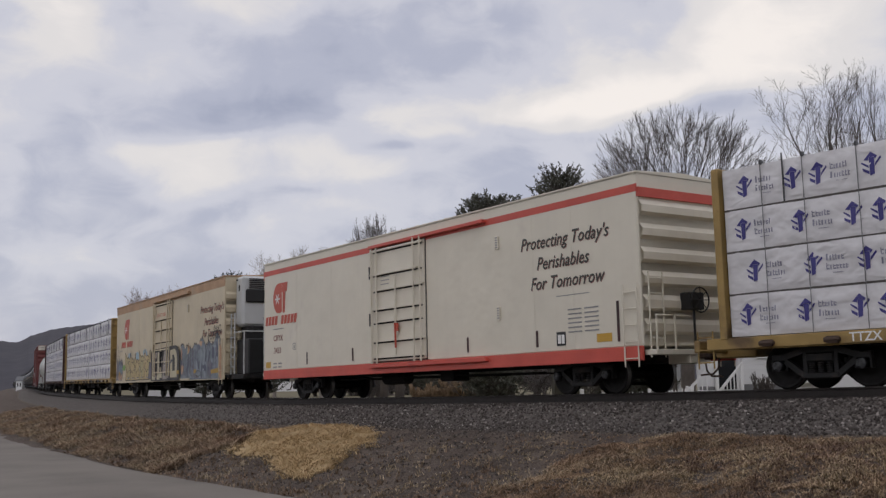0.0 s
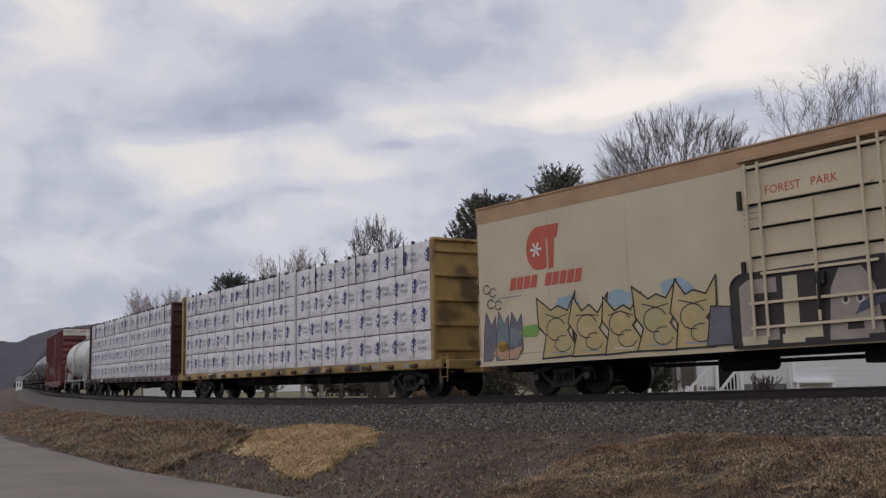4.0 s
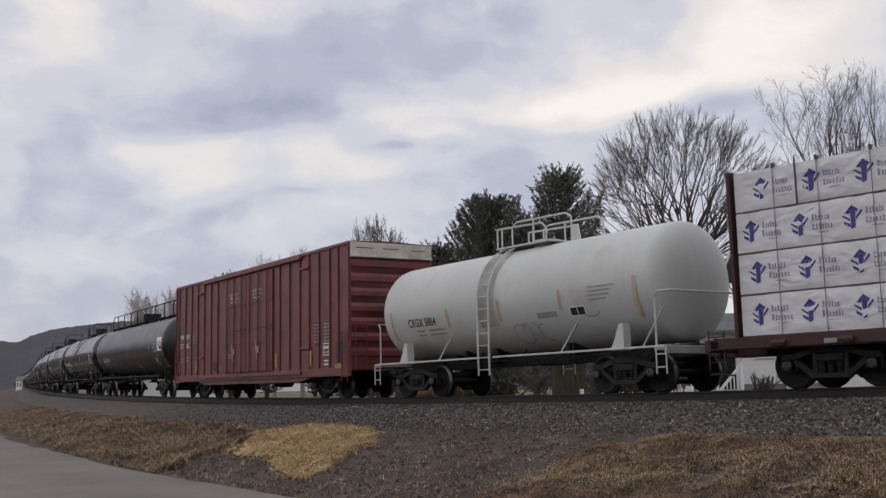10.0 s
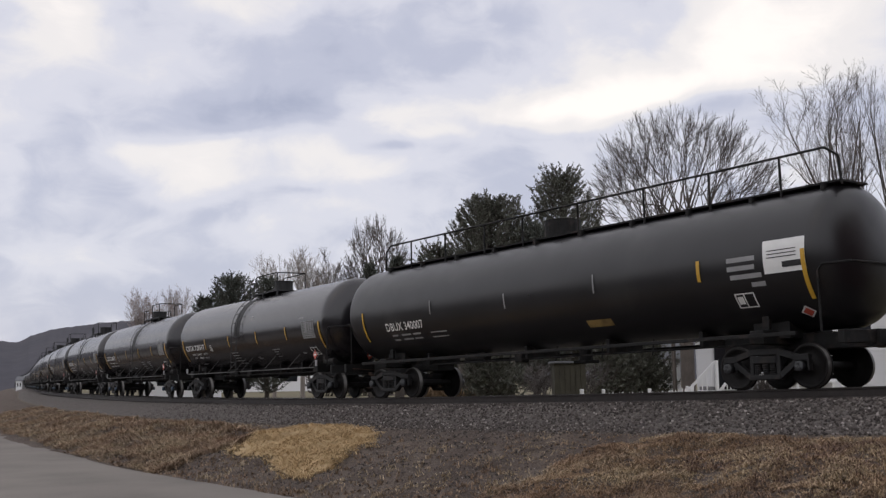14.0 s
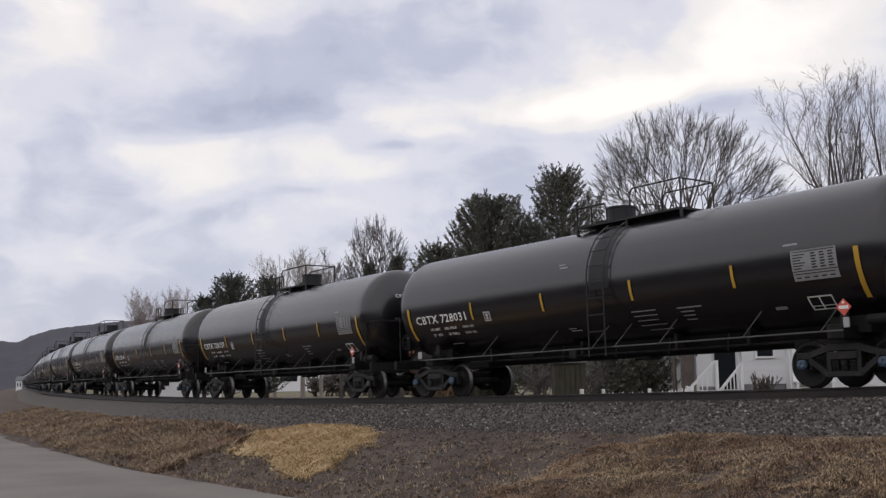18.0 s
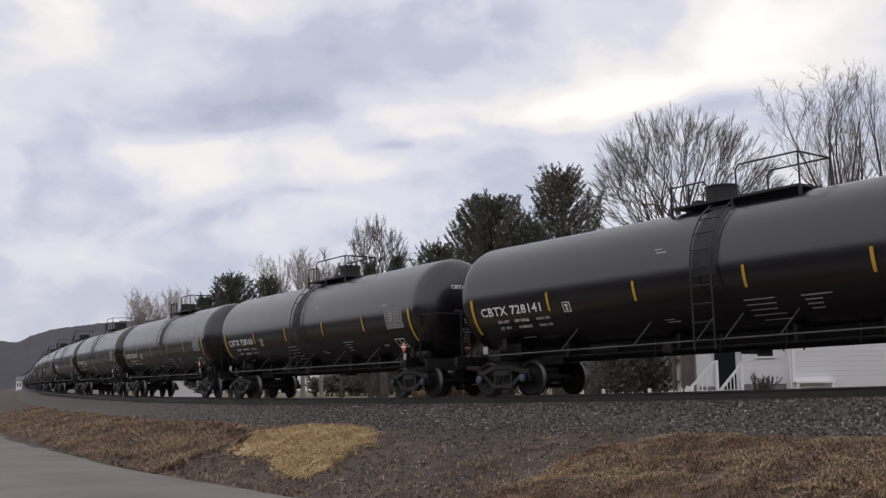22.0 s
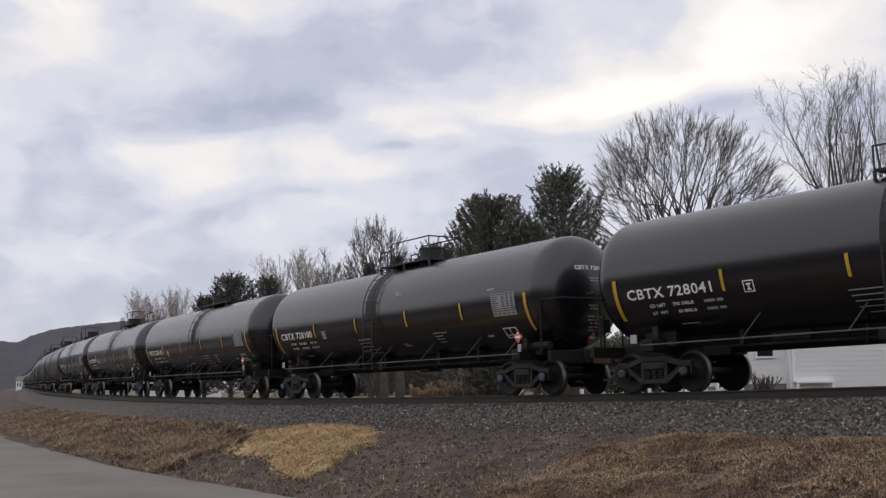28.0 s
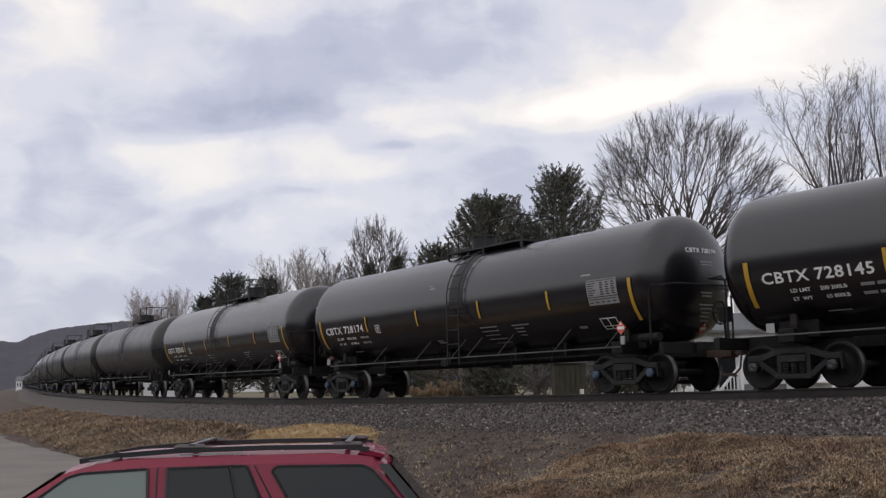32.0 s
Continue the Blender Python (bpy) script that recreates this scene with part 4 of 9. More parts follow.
    pd = part("placard", bm, M["white_mark"], car, "white and red diamond hazard placard")
    bm = bmesh.new()
    diamond(bm, round_side(-8.2, 1.55, R, zc, 0.025), 0, 0, 0.13)
    part("placard_face", bm, M["orange_mark"], pd)
    trucks(car, 7.1, "cap_grey", spin=True)
    MOVING.append((car, 135.7, 7.1))


long_tank_car()


def white_tank_car():
    R, zc, half = 1.45, 2.60, 5.42
    car = thing("white_tank_car", "short grey-white tank car with faint graffiti", "tank car")
    smooth_ob(part("tank", shell_bm(half, R, zc, 0.50, band=False), M["white_tank"], car))
    bm = bmesh.new()
    box(bm, -6.0, 6.0, -0.30, 0.30, 0.80, 1.10, 0.01)
    part("center_sill", bm, M["undergear"], car)
    for sg in (-1, 1):
        bm = bmesh.new()
        box(bm, sg * 5.7, sg * 6.05, -1.48, 1.48, 0.95, 1.03, 0.01)
        box(bm, sg * 6.0, sg * 6.08, -1.48, 1.48, 0.86, 1.05, 0.01)
        part("end_platform", bm, M["soiled_tank"], car)
    for sg in (1, -1):
        bm = bmesh.new()
        for a, b in ((6.0, 0.72), (0.12, -6.0)):
            box(bm, a, b, sg * 1.46 - 0.03, sg * 1.46 + 0.03, 1.01, 1.06, 0.008)
        for x in (2.6, -2.6):
            beam(bm, (x, sg * 1.46, 1.05), (x - 0.45, sg * 1.30, 1.75), 0.05, 0.03)
        part("side_rail", bm, M["white_tank"], car)
        for x in (4.5, -4.5):
            bm = bmesh.new()
            w = -1 if x < 0 else 1
            vs = [(x - 0.24, 1.0), (x + 0.22, 1.0), (x + 0.05, 1.30), (x - 0.08, 1.62), (x - 0.22, 1.62), (x - 0.24, 1.2)]
            fr = [bm.verts.new((a, sg * 1.44, b)) for a, b in vs]
            bk = [bm.verts.new((a, sg * 1.20, b)) for a, b in vs]
            bm.faces.new(fr)
            bm.faces.new(bk[::-1])
            for i in range(6):
                bm.faces.new((fr[i], bk[i], bk[(i + 1) % 6], fr[(i + 1) % 6]))
            bmesh.ops.recalc_face_normals(bm, faces=bm.faces)
            part("saddle", bm, M["white_tank"], car)
    end_loop(car, 5.75, 1.05, 2.28, "white_tank", 0.28, 1.44)
    for sg in (-1, 1):
        bm = bmesh.new()
        for x0, x1 in ((sg * 5.75, sg * 6.05),):
            ladder(bm, x0, x1, 1.47, 0.42, 1.0, 2)
        beam(bm, (sg * 5.35, 1.44, 1.05), (sg * 6.0, 1.44, 1.9), 0.05, 0.02) if sg < 0 else None
        part("step", bm, M["white_tank"], car)
    for sg in (1, -1):
        bm = bmesh.new()
        r = R + 0.10
        pts = [(r * math.cos(t), zc + r * math.sin(t)) for t in np.linspace(radians(70), radians(-5), 8)] + [(r, 0.55)]
        for x in (0.66, 0.18):
            for (ya, za), (yb, zb) in zip(pts, pts[1:]):
                beam(bm, (x, sg * ya, za), (x, sg * yb, zb), 0.05, 0.03)
        for i in range(10):
            z = 0.7 + 0.33 * i
            y = r if z < zc else math.sqrt(max(0.05, r * r - (z - zc) ** 2))
            rod(bm, (0.66, sg * y, z), (0.18, sg * y, z), 0.016, 5)
        part("ladder", bm, M["white_tank"], car)
    bm = bmesh.new()
    arc_bar(bm, R, zc, 0.05, 0.80, radians(-30), radians(75), 0.010, 24)
    part("ladder_band", bm, M["soiled_tank"], car, "soiled grey strip behind the ladder")
    ztop = zc + R + 0.05
    bm = bmesh.new()
    box(bm, 0.9, -1.3, -0.6, 0.6, ztop - 0.02, ztop + 0.03)
    part("walkway", bm, M["white_tank"], car)
    bm = bmesh.new()
    for y in (0.58, -0.58):
        pipe(bm, [(0.85, y, ztop), (0.85, y, ztop + 0.56), (-1.05, y, ztop + 0.50), (-1.2, y, ztop + 0.36), (-1.2, y, ztop)], 0.028, 5)
        rod(bm, (0.65, y, ztop), (0.65, y, ztop + 0.55), 0.028, 5)
        pipe(bm, [(0.2, y, ztop), (0.2, y, ztop + 0.55), (0.0, y, ztop + 0.66), (-2.0, y, ztop + 0.62), (-2.2, y, ztop + 0.50), (-2.2, y, ztop - 0.05)], 0.028, 5)
        rod(bm, (-0.7, y, ztop), (-0.7, y, ztop + 0.65), 0.028, 5)
    part("railing", bm, M["white_tank"], car)
    bm = bmesh.new()
    rod(bm, (-0.6, 0, zc + R - 0.05), (-0.6, 0, zc + R + 0.16), 0.36, 18)
    rod(bm, (-1.75, 0, zc + R - 0.05), (-1.75, 0, zc + R + 0.45), 0.16, 12, 0.08)
    part("fittings_housing", bm, M["white_tank"], car)
    brake_gear(car, half)
    couplers(car, 5.95)

    def at(x, z):
        return round_side(x, z, R, zc)

    letters("reporting_mark", "CRGX 5884", 0.36, round_side(4.25, 2.08, R, zc, 0.012), M["black_mark"], car, width=0.78, bold=0.003)
    for x, z0, z1, w in ((2.25, 2.0, 2.5, 0.10), (-0.1, 2.0, 2.55, 0.12), (-2.55, 2.1, 2.6, 0.10), (-5.15, 1.75, 2.7, 0.13), (5.1, 1.75, 2.6, 0.08)):
        bm = bmesh.new()
        arc_bar(bm, R, zc, x - w / 2, x + w / 2, zt(z0, zc, R), zt(z1, zc, R), 0.016)
        part("reflector", bm, M["faded_yellow"], car, "faded yellow reflective strip")
    bm = bmesh.new()
    for k in range(2):
        bars(bm, at(4.0, 1.93 - 0.12 * k), [(0.1, 0.5, 0, 0.05), (0.7, 1.5, 0, 0.05)])
    for k in range(4):
        bars(bm, at(-3.6, 2.55 - 0.1 * k), [(0.0, 0.9 - 0.1 * k, 0, 0.04)])
    bars(bm, at(-1.6, 1.95), [(0.0, 0.75, 0, 0.16)])
    part("fine_print", bm, M["dull_mark"], car, "faded grey writing")
    bm = bmesh.new()
    patch(bm, at(-2.85, 1.92), 0, 0.55, 0, 0.26, 3)
    sq = part("stencil_plate", bm, M["white_mark"], car)
    bm = bmesh.new()
    pl = round_side(-2.85, 1.92, R, zc, 0.014)
    bars(bm, pl, [(0.03, 0.26, 0.03, 0.23), (0.29, 0.52, 0.03, 0.23)])
    part("stencil_fields", bm, M["black_mark"], sq)
    # loops of faint spray paint
    bm = bmesh.new()
    for cx, cz, rx, rz, a0, a1 in ((-0.75, 1.62, 0.34, 0.24, 0.5, 6.6), (-1.0, 1.66, 0.16, 0.22, 0, 5), (-1.35, 1.68, 0.15, 0.20, 1, 6), (-1.62, 1.62, 0.2, 0.2, -2, 2), (-3.6, 2.0, 0.25, 0.12, 3, 6)):
        pts = [(cx + rx * math.cos(a), cz + rz * math.sin(a)) for a in np.linspace(a0, a1, 18)]
        for (xa, za), (xb, zb) in zip(pts, pts[1:]):
            d = Vector((xb - xa, zb - za)).normalized() * 0.014
            q = [(xa + d.y, za - d.x), (xb + d.y, zb - d.x), (xb - d.y, zb + d.x), (xa - d.y, za + d.x)]
            bm.faces.new([bm.verts.new(round_side(x, z, R, zc, 0.013)(0, 0)) for x, z in q])
    part("graffiti", bm, M["dull_mark"], car, "faint grey spray-paint scrawl")
    trucks(car, 4.35, "cap_grey", spin=True)
    MOVING.append((car, 98.9, 4.35))


white_tank_car()


# ---- boxcar and refrigerator cars ----
def corrugated_end(bm, x, sg, y, z0, z1, n, depth=0.07):
    """An end wall with horizontal ribs, facing outwards (sg)."""
    prof = []
    h = (z1 - z0) / n
    for i in range(n):
        z = z0 + h * i
        prof += [(0, z), (0, z + h * 0.32), (depth, z + h * 0.45), (depth, z + h * 0.75), (0, z + h * 0.98)]
    prof.append((0, z1))
    rows = [[bm.verts.new((x + sg * d, yy, z)) for yy in (-y, y)] for d, z in prof]
    for A, B in zip(rows, rows[1:]):
        bm.faces.new((A[0], A[1], B[1], B[0]))


def red_boxcar():
    hl, w, z0, z1 = 9.0, 1.55, 0.92, 5.12
    car = thing("boxcar", "oxide-red steel boxcar with double plug doors", "boxcar")
    bm = bmesh.new()
    box(bm, -hl, hl, -w, w, z0, z1, 0.02)
    part("body", bm, M["box_red"], car)
    bm = bmesh.new()
    # shallow gabled roof with cross ribs
    for i in range(19):
        x = -hl + 0.05 + i * (2 * hl - 0.1) / 18
        for sg in (-1, 1):
            beam(bm, (x, sg * 1.57, z1 + 0.0), (x, 0, z1 + 0.06), 0.06, 0.05)
    for sg in (-1, 1):
        box(bm, -hl, hl, sg * 1.53, sg * 1.60, z1 - 0.08, z1 + 0.03, 0.01)
    part("roof", bm, M["box_red"], car)
    # side posts
    xs = [8.93, 8.54, 7.64, 6.78, 5.93, 5.08, 4.21, 3.39, -3.25, -4.15, -5.05, -5.85, -6.65, -7.5, -8.15, -8.93]
    for x in xs:
        for sg in (-1, 1):
            bm = bmesh.new()
            box(bm, x - 0.035, x + 0.035, sg * w, sg * (w + 0.05), z0 + 0.1, z1 - 0.06, 0.012)
            part("side_post", bm, M["box_red"], car)
    bm = bmesh.new()
    for sg in (-1, 1):
        box(bm, -hl, hl, sg * (w - 0.05), sg * (w + 0.05), 0.74, z0 + 0.10, 0.01)
        vs = [(-6.2, 0.76), (6.2, 0.76), (4.9, 0.58), (-4.9, 0.58)]
        f = [bm.verts.new((a, sg * (w - 0.02), b)) for a, b in vs]
        bm.faces.new(f)
    part("side_sill", bm, M["box_red"], car)
    # doors
    for x0, x1, nm in ((2.45, 0.06, "door"), (-0.02, -2.62, "door")):
        for sg in (1, -1):
            bm = bmesh.new()
            box(bm, x1, x0, sg * w, sg * (w + 0.07), 1.05, 4.86, 0.015)
            d = part(nm, bm, M["box_red"], car, "plug door with locking bars")
            y = sg * (w + 0.12)
            for fx in (0.16, 0.5, 0.84):
                x = x0 + (x1 - x0) * fx
                bm = bmesh.new()
                rod(bm, (x, y, 1.0), (x, y, 4.9), 0.028, 6)
                part("locking_bar", bm, M["box_red"], d)
            for z in (1.35, 2.2, 2.75, 3.75):
                bm = bmesh.new()
                beam(bm, (x0 - 0.06, y - sg * 0.02, z), (x1 + 0.06, y - sg * 0.02, z), 0.035, 0.055)
                part("cross_bar", bm, M["box_red"], d)
            bm = bmesh.new()
            xm = (x0 + x1) / 2
            box(bm, xm - 0.12, xm + 0.12, y - 0.02, y + 0.03, 1.75, 2.0, 0.01)
            rod(bm, (xm, y, 1.5), (xm + 0.1, y + sg * 0.05, 2.2), 0.03, 6)
            part("handle", bm, M["dull_mark"], d, "worn pale handle")
    bm = bmesh.new()
    for sg in (-1, 1):
        box(bm, -5.25, 5.15, sg * (w + 0.02), sg * (w + 0.13), 4.94, 5.08, 0.01)
        box(bm, -5.3, 5.2, sg * (w + 0.02), sg * (w + 0.12), 0.84, 0.95, 0.01)
        box(bm, 5.2, 6.0, sg * w, sg * (w + 0.10), 4.55, 4.62, 0.005)
        box(bm, 5.15, 5.9, sg * w, sg * (w + 0.10), 1.72, 1.80, 0.005)
        box(bm, -5.2, -5.9, sg * w, sg * (w + 0.10), 4.55, 4.62, 0.005)
        box(bm, -5.2, -6.0, sg * w, sg * (w + 0.10), 1.72, 1.80, 0.005)
    part("door_track", bm, M["box_red"], car)
    # ends
    for sg in (-1, 1):
        bm = bmesh.new()
        corrugated_end(bm, sg * hl, sg, w - 0.02, z0 + 0.25, 4.60, 7, 0.05)
        part("end_wall", bm, M["box_red"], car)
        bm = bmesh.new()
        box(bm, sg * hl, sg * (hl + 0.05), -w, w, 4.66, z1, 0.01)
        box(bm, sg * hl, sg * (hl + 0.12), -w, w, 4.62, 4.69, 0.01)
        e = part("end_beam", bm, M["end_panel"], car, "soiled off-white top end panel")
        bm = bmesh.new()
        x = sg * (hl + 0.055)
        for y0, y1, z in ((1.35, 0.7, 4.95), (0.35, -0.25, 4.95), (-0.75, -1.3, 4.93)):
            bm.faces.new([bm.verts.new(q) for q in ((x, y0, z - 0.03), (x, y1, z - 0.03), (x, y1, z), (x, y0, z))])
        part("end_print", bm, M["dark_mark"], e)
        bm = bmesh.new()
        for z in (4.05, 3.4, 2.75):
            for k in range(3):
                bm.faces.new([bm.verts.new((sg * (hl + 0.08), y, zz)) for y, zz in ((-0.25 - 0.1 * (k == 0), z - 0.085 * k), (-0.25 - 0.1 * (k == 0), z + 0.045 - 0.085 * k), (-0.85 + 0.15 * (k == 2), z + 0.045 - 0.085 * k), (-0.85 + 0.15 * (k == 2), z - 0.085 * k))])
        part("end_print", bm, M["white_mark"], car)
        for yl, top, rungs in ((w + 0.08, 2.2, 5), (-w - 0.08, 4.6, 11)):
            bm = bmesh.new()
            ladder(bm, sg * (hl - 0.08), sg * (hl - 0.5), yl, 0.55, top, rungs)
            part("ladder", bm, M["box_red"], car)
        for y0 in (1.0, -1.4):
            bm = bmesh.new()
            for x in (sg * (hl + 0.12),):
                for yy in (y0, y0 + 0.42):
                    rod(bm, (x, yy, 0.9), (x, yy, 2.4), 0.018, 5)
                for k in range(5):
                    rod(bm, (x, y0, 1.0 + 0.33 * k), (x, y0 + 0.42, 1.0 + 0.33 * k), 0.015, 5)
            part("ladder", bm, M["box_red"], car)
    bm = bmesh.new()
    box(bm, -hl + 0.1, hl - 0.1, -0.33, 0.33, 0.72, 0.92, 0.01)
    for x in (-6, -3, 0, 3, 6):
        box(bm, x - 0.08, x + 0.08, -1.45, 1.45, 0.78, 0.93)
    part("underframe", bm, M["undergear"], car)
    bm = bmesh.new()
    rod(bm, (1.0, -0.7, 0.62), (2.2, -0.7, 0.62), 0.2, 12)
    pipe(bm, [(5.0, 0.6, 0.62), (-5.0, 0.6, 0.6)], 0.03, 5)
    part("brake_gear", bm, M["undergear"], car)
    couplers(car, 8.75)
    yy = w + 0.052
    letters("reporting_mark", "WR", 0.31, flat_side(8.27, 2.66, yy), M["white_mark"], car, bold=0.004)
    letters("reporting_mark", "WK", 0.31, flat_side(7.45, 2.66, yy), M["white_mark"], car, bold=0.004)
    letters("reporting_mark", "737", 0.31, flat_side(8.27, 2.26, yy), M["white_mark"], car, bold=0.004)
    letters("reporting_mark", "165", 0.31, flat_side(7.45, 2.26, yy), M["white_mark"], car, bold=0.004)
    for x0 in (1.85, -0.65):
        for k, body in enumerate(("CLOSE THIS DOOR", "BEFORE CLOSING", "MAIN DOOR")):
            letters("door_notice", body, 0.125, flat_side(x0 - 0.06 * k, 4.16 - 0.15 * k, w + 0.075), M["white_mark"], car, width=0.9)
    bm = bmesh.new()
    ring = [(6.35 + 0.19 * math.cos(a), 2.60 + 0.19 * math.sin(a)) for a in np.linspace(0, math.tau, 17)]
    rin = [(6.35 + 0.155 * math.cos(a), 2.60 + 0.155 * math.sin(a)) for a in np.linspace(0, math.tau, 17)]
    for i in range(16):
        bm.faces.new([bm.verts.new((x, yy, z)) for x, z in (ring[i], ring[i + 1], rin[i + 1], rin[i])])
    bars(bm, flat_side(6.45, 2.55, yy), [(0, 0.2, 0.06, 0.10), (0.05, 0.15, -0.05, 0.03)])
    pl = flat_side(8.2, 1.55, yy)
    bars(bm, pl, [(0, 0.16, 0.2, 0.25), (0.2, 0.4, 0.2, 0.25), (0, 0.4, 0.08, 0.13), (0.8, 1.2, 0.25, 0.30), (0.85, 1.2, 0.12, 0.17)])
    for k in range(6):
        bars(bm, flat_side(-6.35, 2.5 - 0.115 * k, yy), [(0, 0.13, 0, 0.045), (0.19, 0.33, 0, 0.045), (0.75, 1.0, 0, 0.04), (1.06, 1.18, 0, 0.04)])
    bars(bm, flat_side(2.0, 1.65, w + 0.075), [(0, 0.3, 0, 0.04), (0, 0.3, 0.1, 0.14), (-1.0, -0.7, -0.4, -0.36)])
    part("fine_print", bm, M["dull_mark"], car, "small pale stencilled lines")
    for x, z, a, b in ((-6.28, 1.82, 0.48, 0.80), (7.9, 1.9, 0.3, 0.25), (-7.95, 1.2, 0.5, 0.7), (4.0, 1.15, 0.5, 0.4)):
        bm = bmesh.new()
        patch(bm, flat_side(x, z, w + 0.004), 0, a, 0, b, 1)
        part("repaint_patch", bm, M["brown"], car, "dark overpainted patch")
    bm = bmesh.new()
    bars(bm, flat_side(-7.05, 1.45, yy), [(0, 0.46, 0, 0.03), (0, 0.46, 0.39, 0.42), (0, 0.03, 0, 0.42), (0.43, 0.46, 0, 0.42), (0.06, 0.2, 0.1, 0.13), (0.06, 0.2, 0.22, 0.32), (0.26, 0.4, 0.1, 0.13), (0.26, 0.4, 0.22, 0.32), (0.05, 0.4, -0.2, -0.15), (0.05, 0.4, -0.32, -0.27)])
    part("stencil_frame", bm, M["white_mark"], car, "white framed stencil box")
    for x in (6.06, -2.96, -6.02, 8.4, 3.0):
        bm = bmesh.new()
        h = 0.5 if x != 3.0 else 0.25
        patch(bm, flat_side(x + 0.05, 1.14, w + 0.05), 0, 0.11, 0, h, 1)
        part("reflector", bm, M["yellow_mark" if x not in (8.4, 3.0) else "yellow"], car, "yellow reflective strip")
    bm = bmesh.new()
    patch(bm, flat_side(-7.95, 1.0, w + 0.05), 0, 0.45, 0, 0.16, 1)
    part("yellow_patch", bm, M["yellow"], car)
    trucks(car, 6.3, "cap_grey", spin=True)
    MOVING.append((car, 115.2, 6.3))


red_boxcar()


def refrigerator_car(kind):
    tan = kind == "tan"
    hl = 9.9
    w, z0, z1 = 1.55, 1.06, 5.08
    skin = M["tan_paint" if tan else "white_paint"]
    car = thing("refrigerator_car", "cream refrigerator car with blue and yellow graffiti" if tan else "white refrigerator car with red stripes and slogan", "refrigerator car")
    bm = bmesh.new()
    box(bm, -hl, hl, -w, w, z0, z1, 0.03)
    part("body", bm, skin, car)
    # top band
    bm = bmesh.new()
    for sg in (-1, 1):
        y = sg * (w + 0.006)
        za, zb = (4.66, 5.05) if tan else (4.62, 4.80)
        box(bm, -hl - 0.01, hl + 0.01, y - sg * 0.02, y, za, zb, 0)
    if not tan:
        for sg in (-1, 1):
            box(bm, sg * (hl - 0.02), sg * (hl + 0.055), -w + 0.01, w - 0.01, 4.50, 4.72)
    part("top_stripe", bm, M["rust_band" if tan else "red_stripe"], car, "faded orange band" if tan else "red painted stripe")
    bm = bmesh.new()
    for sg in (-1, 1):
        box(bm, -hl, hl, sg * (w - 0.04), sg * (w + (0.003 if tan else 0.03)), 0.74 if not tan else 0.80, z0 + 0.01, 0.002 if tan else 0.01)
    part("side_sill", bm, M["tan_paint" if tan else "red_stripe"], car, "" if tan else "red painted side sill")
    bm = bmesh.new()
    # roof: low crown with eaves and seams
    vs = [(-1.58, z1 - 0.02), (-1.58, z1 + 0.02), (0, z1 + 0.10), (1.58, z1 + 0.02), (1.58, z1 - 0.02)]
    A = [bm.verts.new((-hl - 0.02, y, z)) for y, z in vs]
    B = [bm.verts.new((hl + 0.02, y, z)) for y, z in vs]
    for i in range(4):
        bm.faces.new((A[i], B[i], B[i + 1], A[i + 1]))
    bm.faces.new(A[::-1])
    bm.faces.new(B)
    for i in range(14):
        x = -hl + 0.3 + i * (2 * hl - 0.6) / 13
        beam(bm, (x, -1.56, z1 + 0.025), (x, 0, z1 + 0.105), 0.05, 0.03)
        beam(bm, (x, 1.56, z1 + 0.025), (x, 0, z1 + 0.105), 0.05, 0.03)
    bmesh.ops.recalc_face_normals(bm, faces=bm.faces)
    part("roof", bm, M["rust_band"] if tan else skin, car)
    # side panel joints
    for x in (-7.6, -6.1, 4.6, 7.2):
        bm = bmesh.new()
        box(bm, x - 0.02, x + 0.02, w, w + 0.008, z0 + 0.05, 4.6, 0.003)
        part("panel_joint", bm, skin, car)
    xl, xr = (1.25, -1.95) if tan else (1.85, -1.15)
    # plug door
    for sg in (1, -1):
        bm = bmesh.new()
        box(bm, xr, xl, sg * w, sg * (w + 0.06), 1.12, 4.66, 0.015)
        d = part("door", bm, skin, car, "insulated plug door with locking bars")
        bm = bmesh.new()
        box(bm, xr - 0.035, xl + 0.035, sg * w, sg * (w + 0.012), 1.085, 4.695, 0.004)
        part("door_seal", bm, M["grille"], d, "dark rubber door seal")
        y = sg * (w + 0.14)
        for f, za, zb in ((0.03, 1.05, 4.68), (0.13, 1.05, 4.68), (0.50, 1.3, 3.75), (0.84, 1.05, 4.75), (0.96, 1.05, 4.75)):
            x = xl + (xr - xl) * f
            bm = bmesh.new()
            rod(bm, (x, y, za), (x, y, zb), 0.032, 6)
            part("locking_bar", bm, skin, d)
        for z, f0, f1 in ((1.25, 0, 1), (1.75, 0, 1), (2.35, 0.1, 0.9), (2.75, 0, 0.95), (3.35, 0.1, 1), (3.85, 0, 0.9), (4.6, 0, 1)):
            bm = bmesh.new()
            beam(bm, (xl + (xr - xl) * f0, y - sg * 0.03, z), (xl + (xr - xl) * f1, y - sg * 0.03, z), 0.06, 0.055)
            part("cross_bar", bm, skin, d)
            # shade below the cross bar, laid on the door as a dark strip
            bm = bmesh.new()
            box(bm, xl - 0.1, xr + 0.1, sg * (w + 0.055), sg * (w + 0.064), z - 0.075, z - 0.03)
            part("panel_groove", bm, M["undergear"], d)
        for z in (2.45, 3.95):
            bm = bmesh.new()
            box(bm, xl + 0.10, xl + 0.20, sg * w, sg * (w + 0.06), z - 0.2, z + 0.2, 0.01)
            part("hinge", bm, M["grille"], car, "black door hinge")
        bm = bmesh.new()
        xm = (xl + xr) / 2
        rod(bm, (xm, y, 1.5), (xm - 0.05, y + sg * 0.04, 2.25), 0.035, 6)
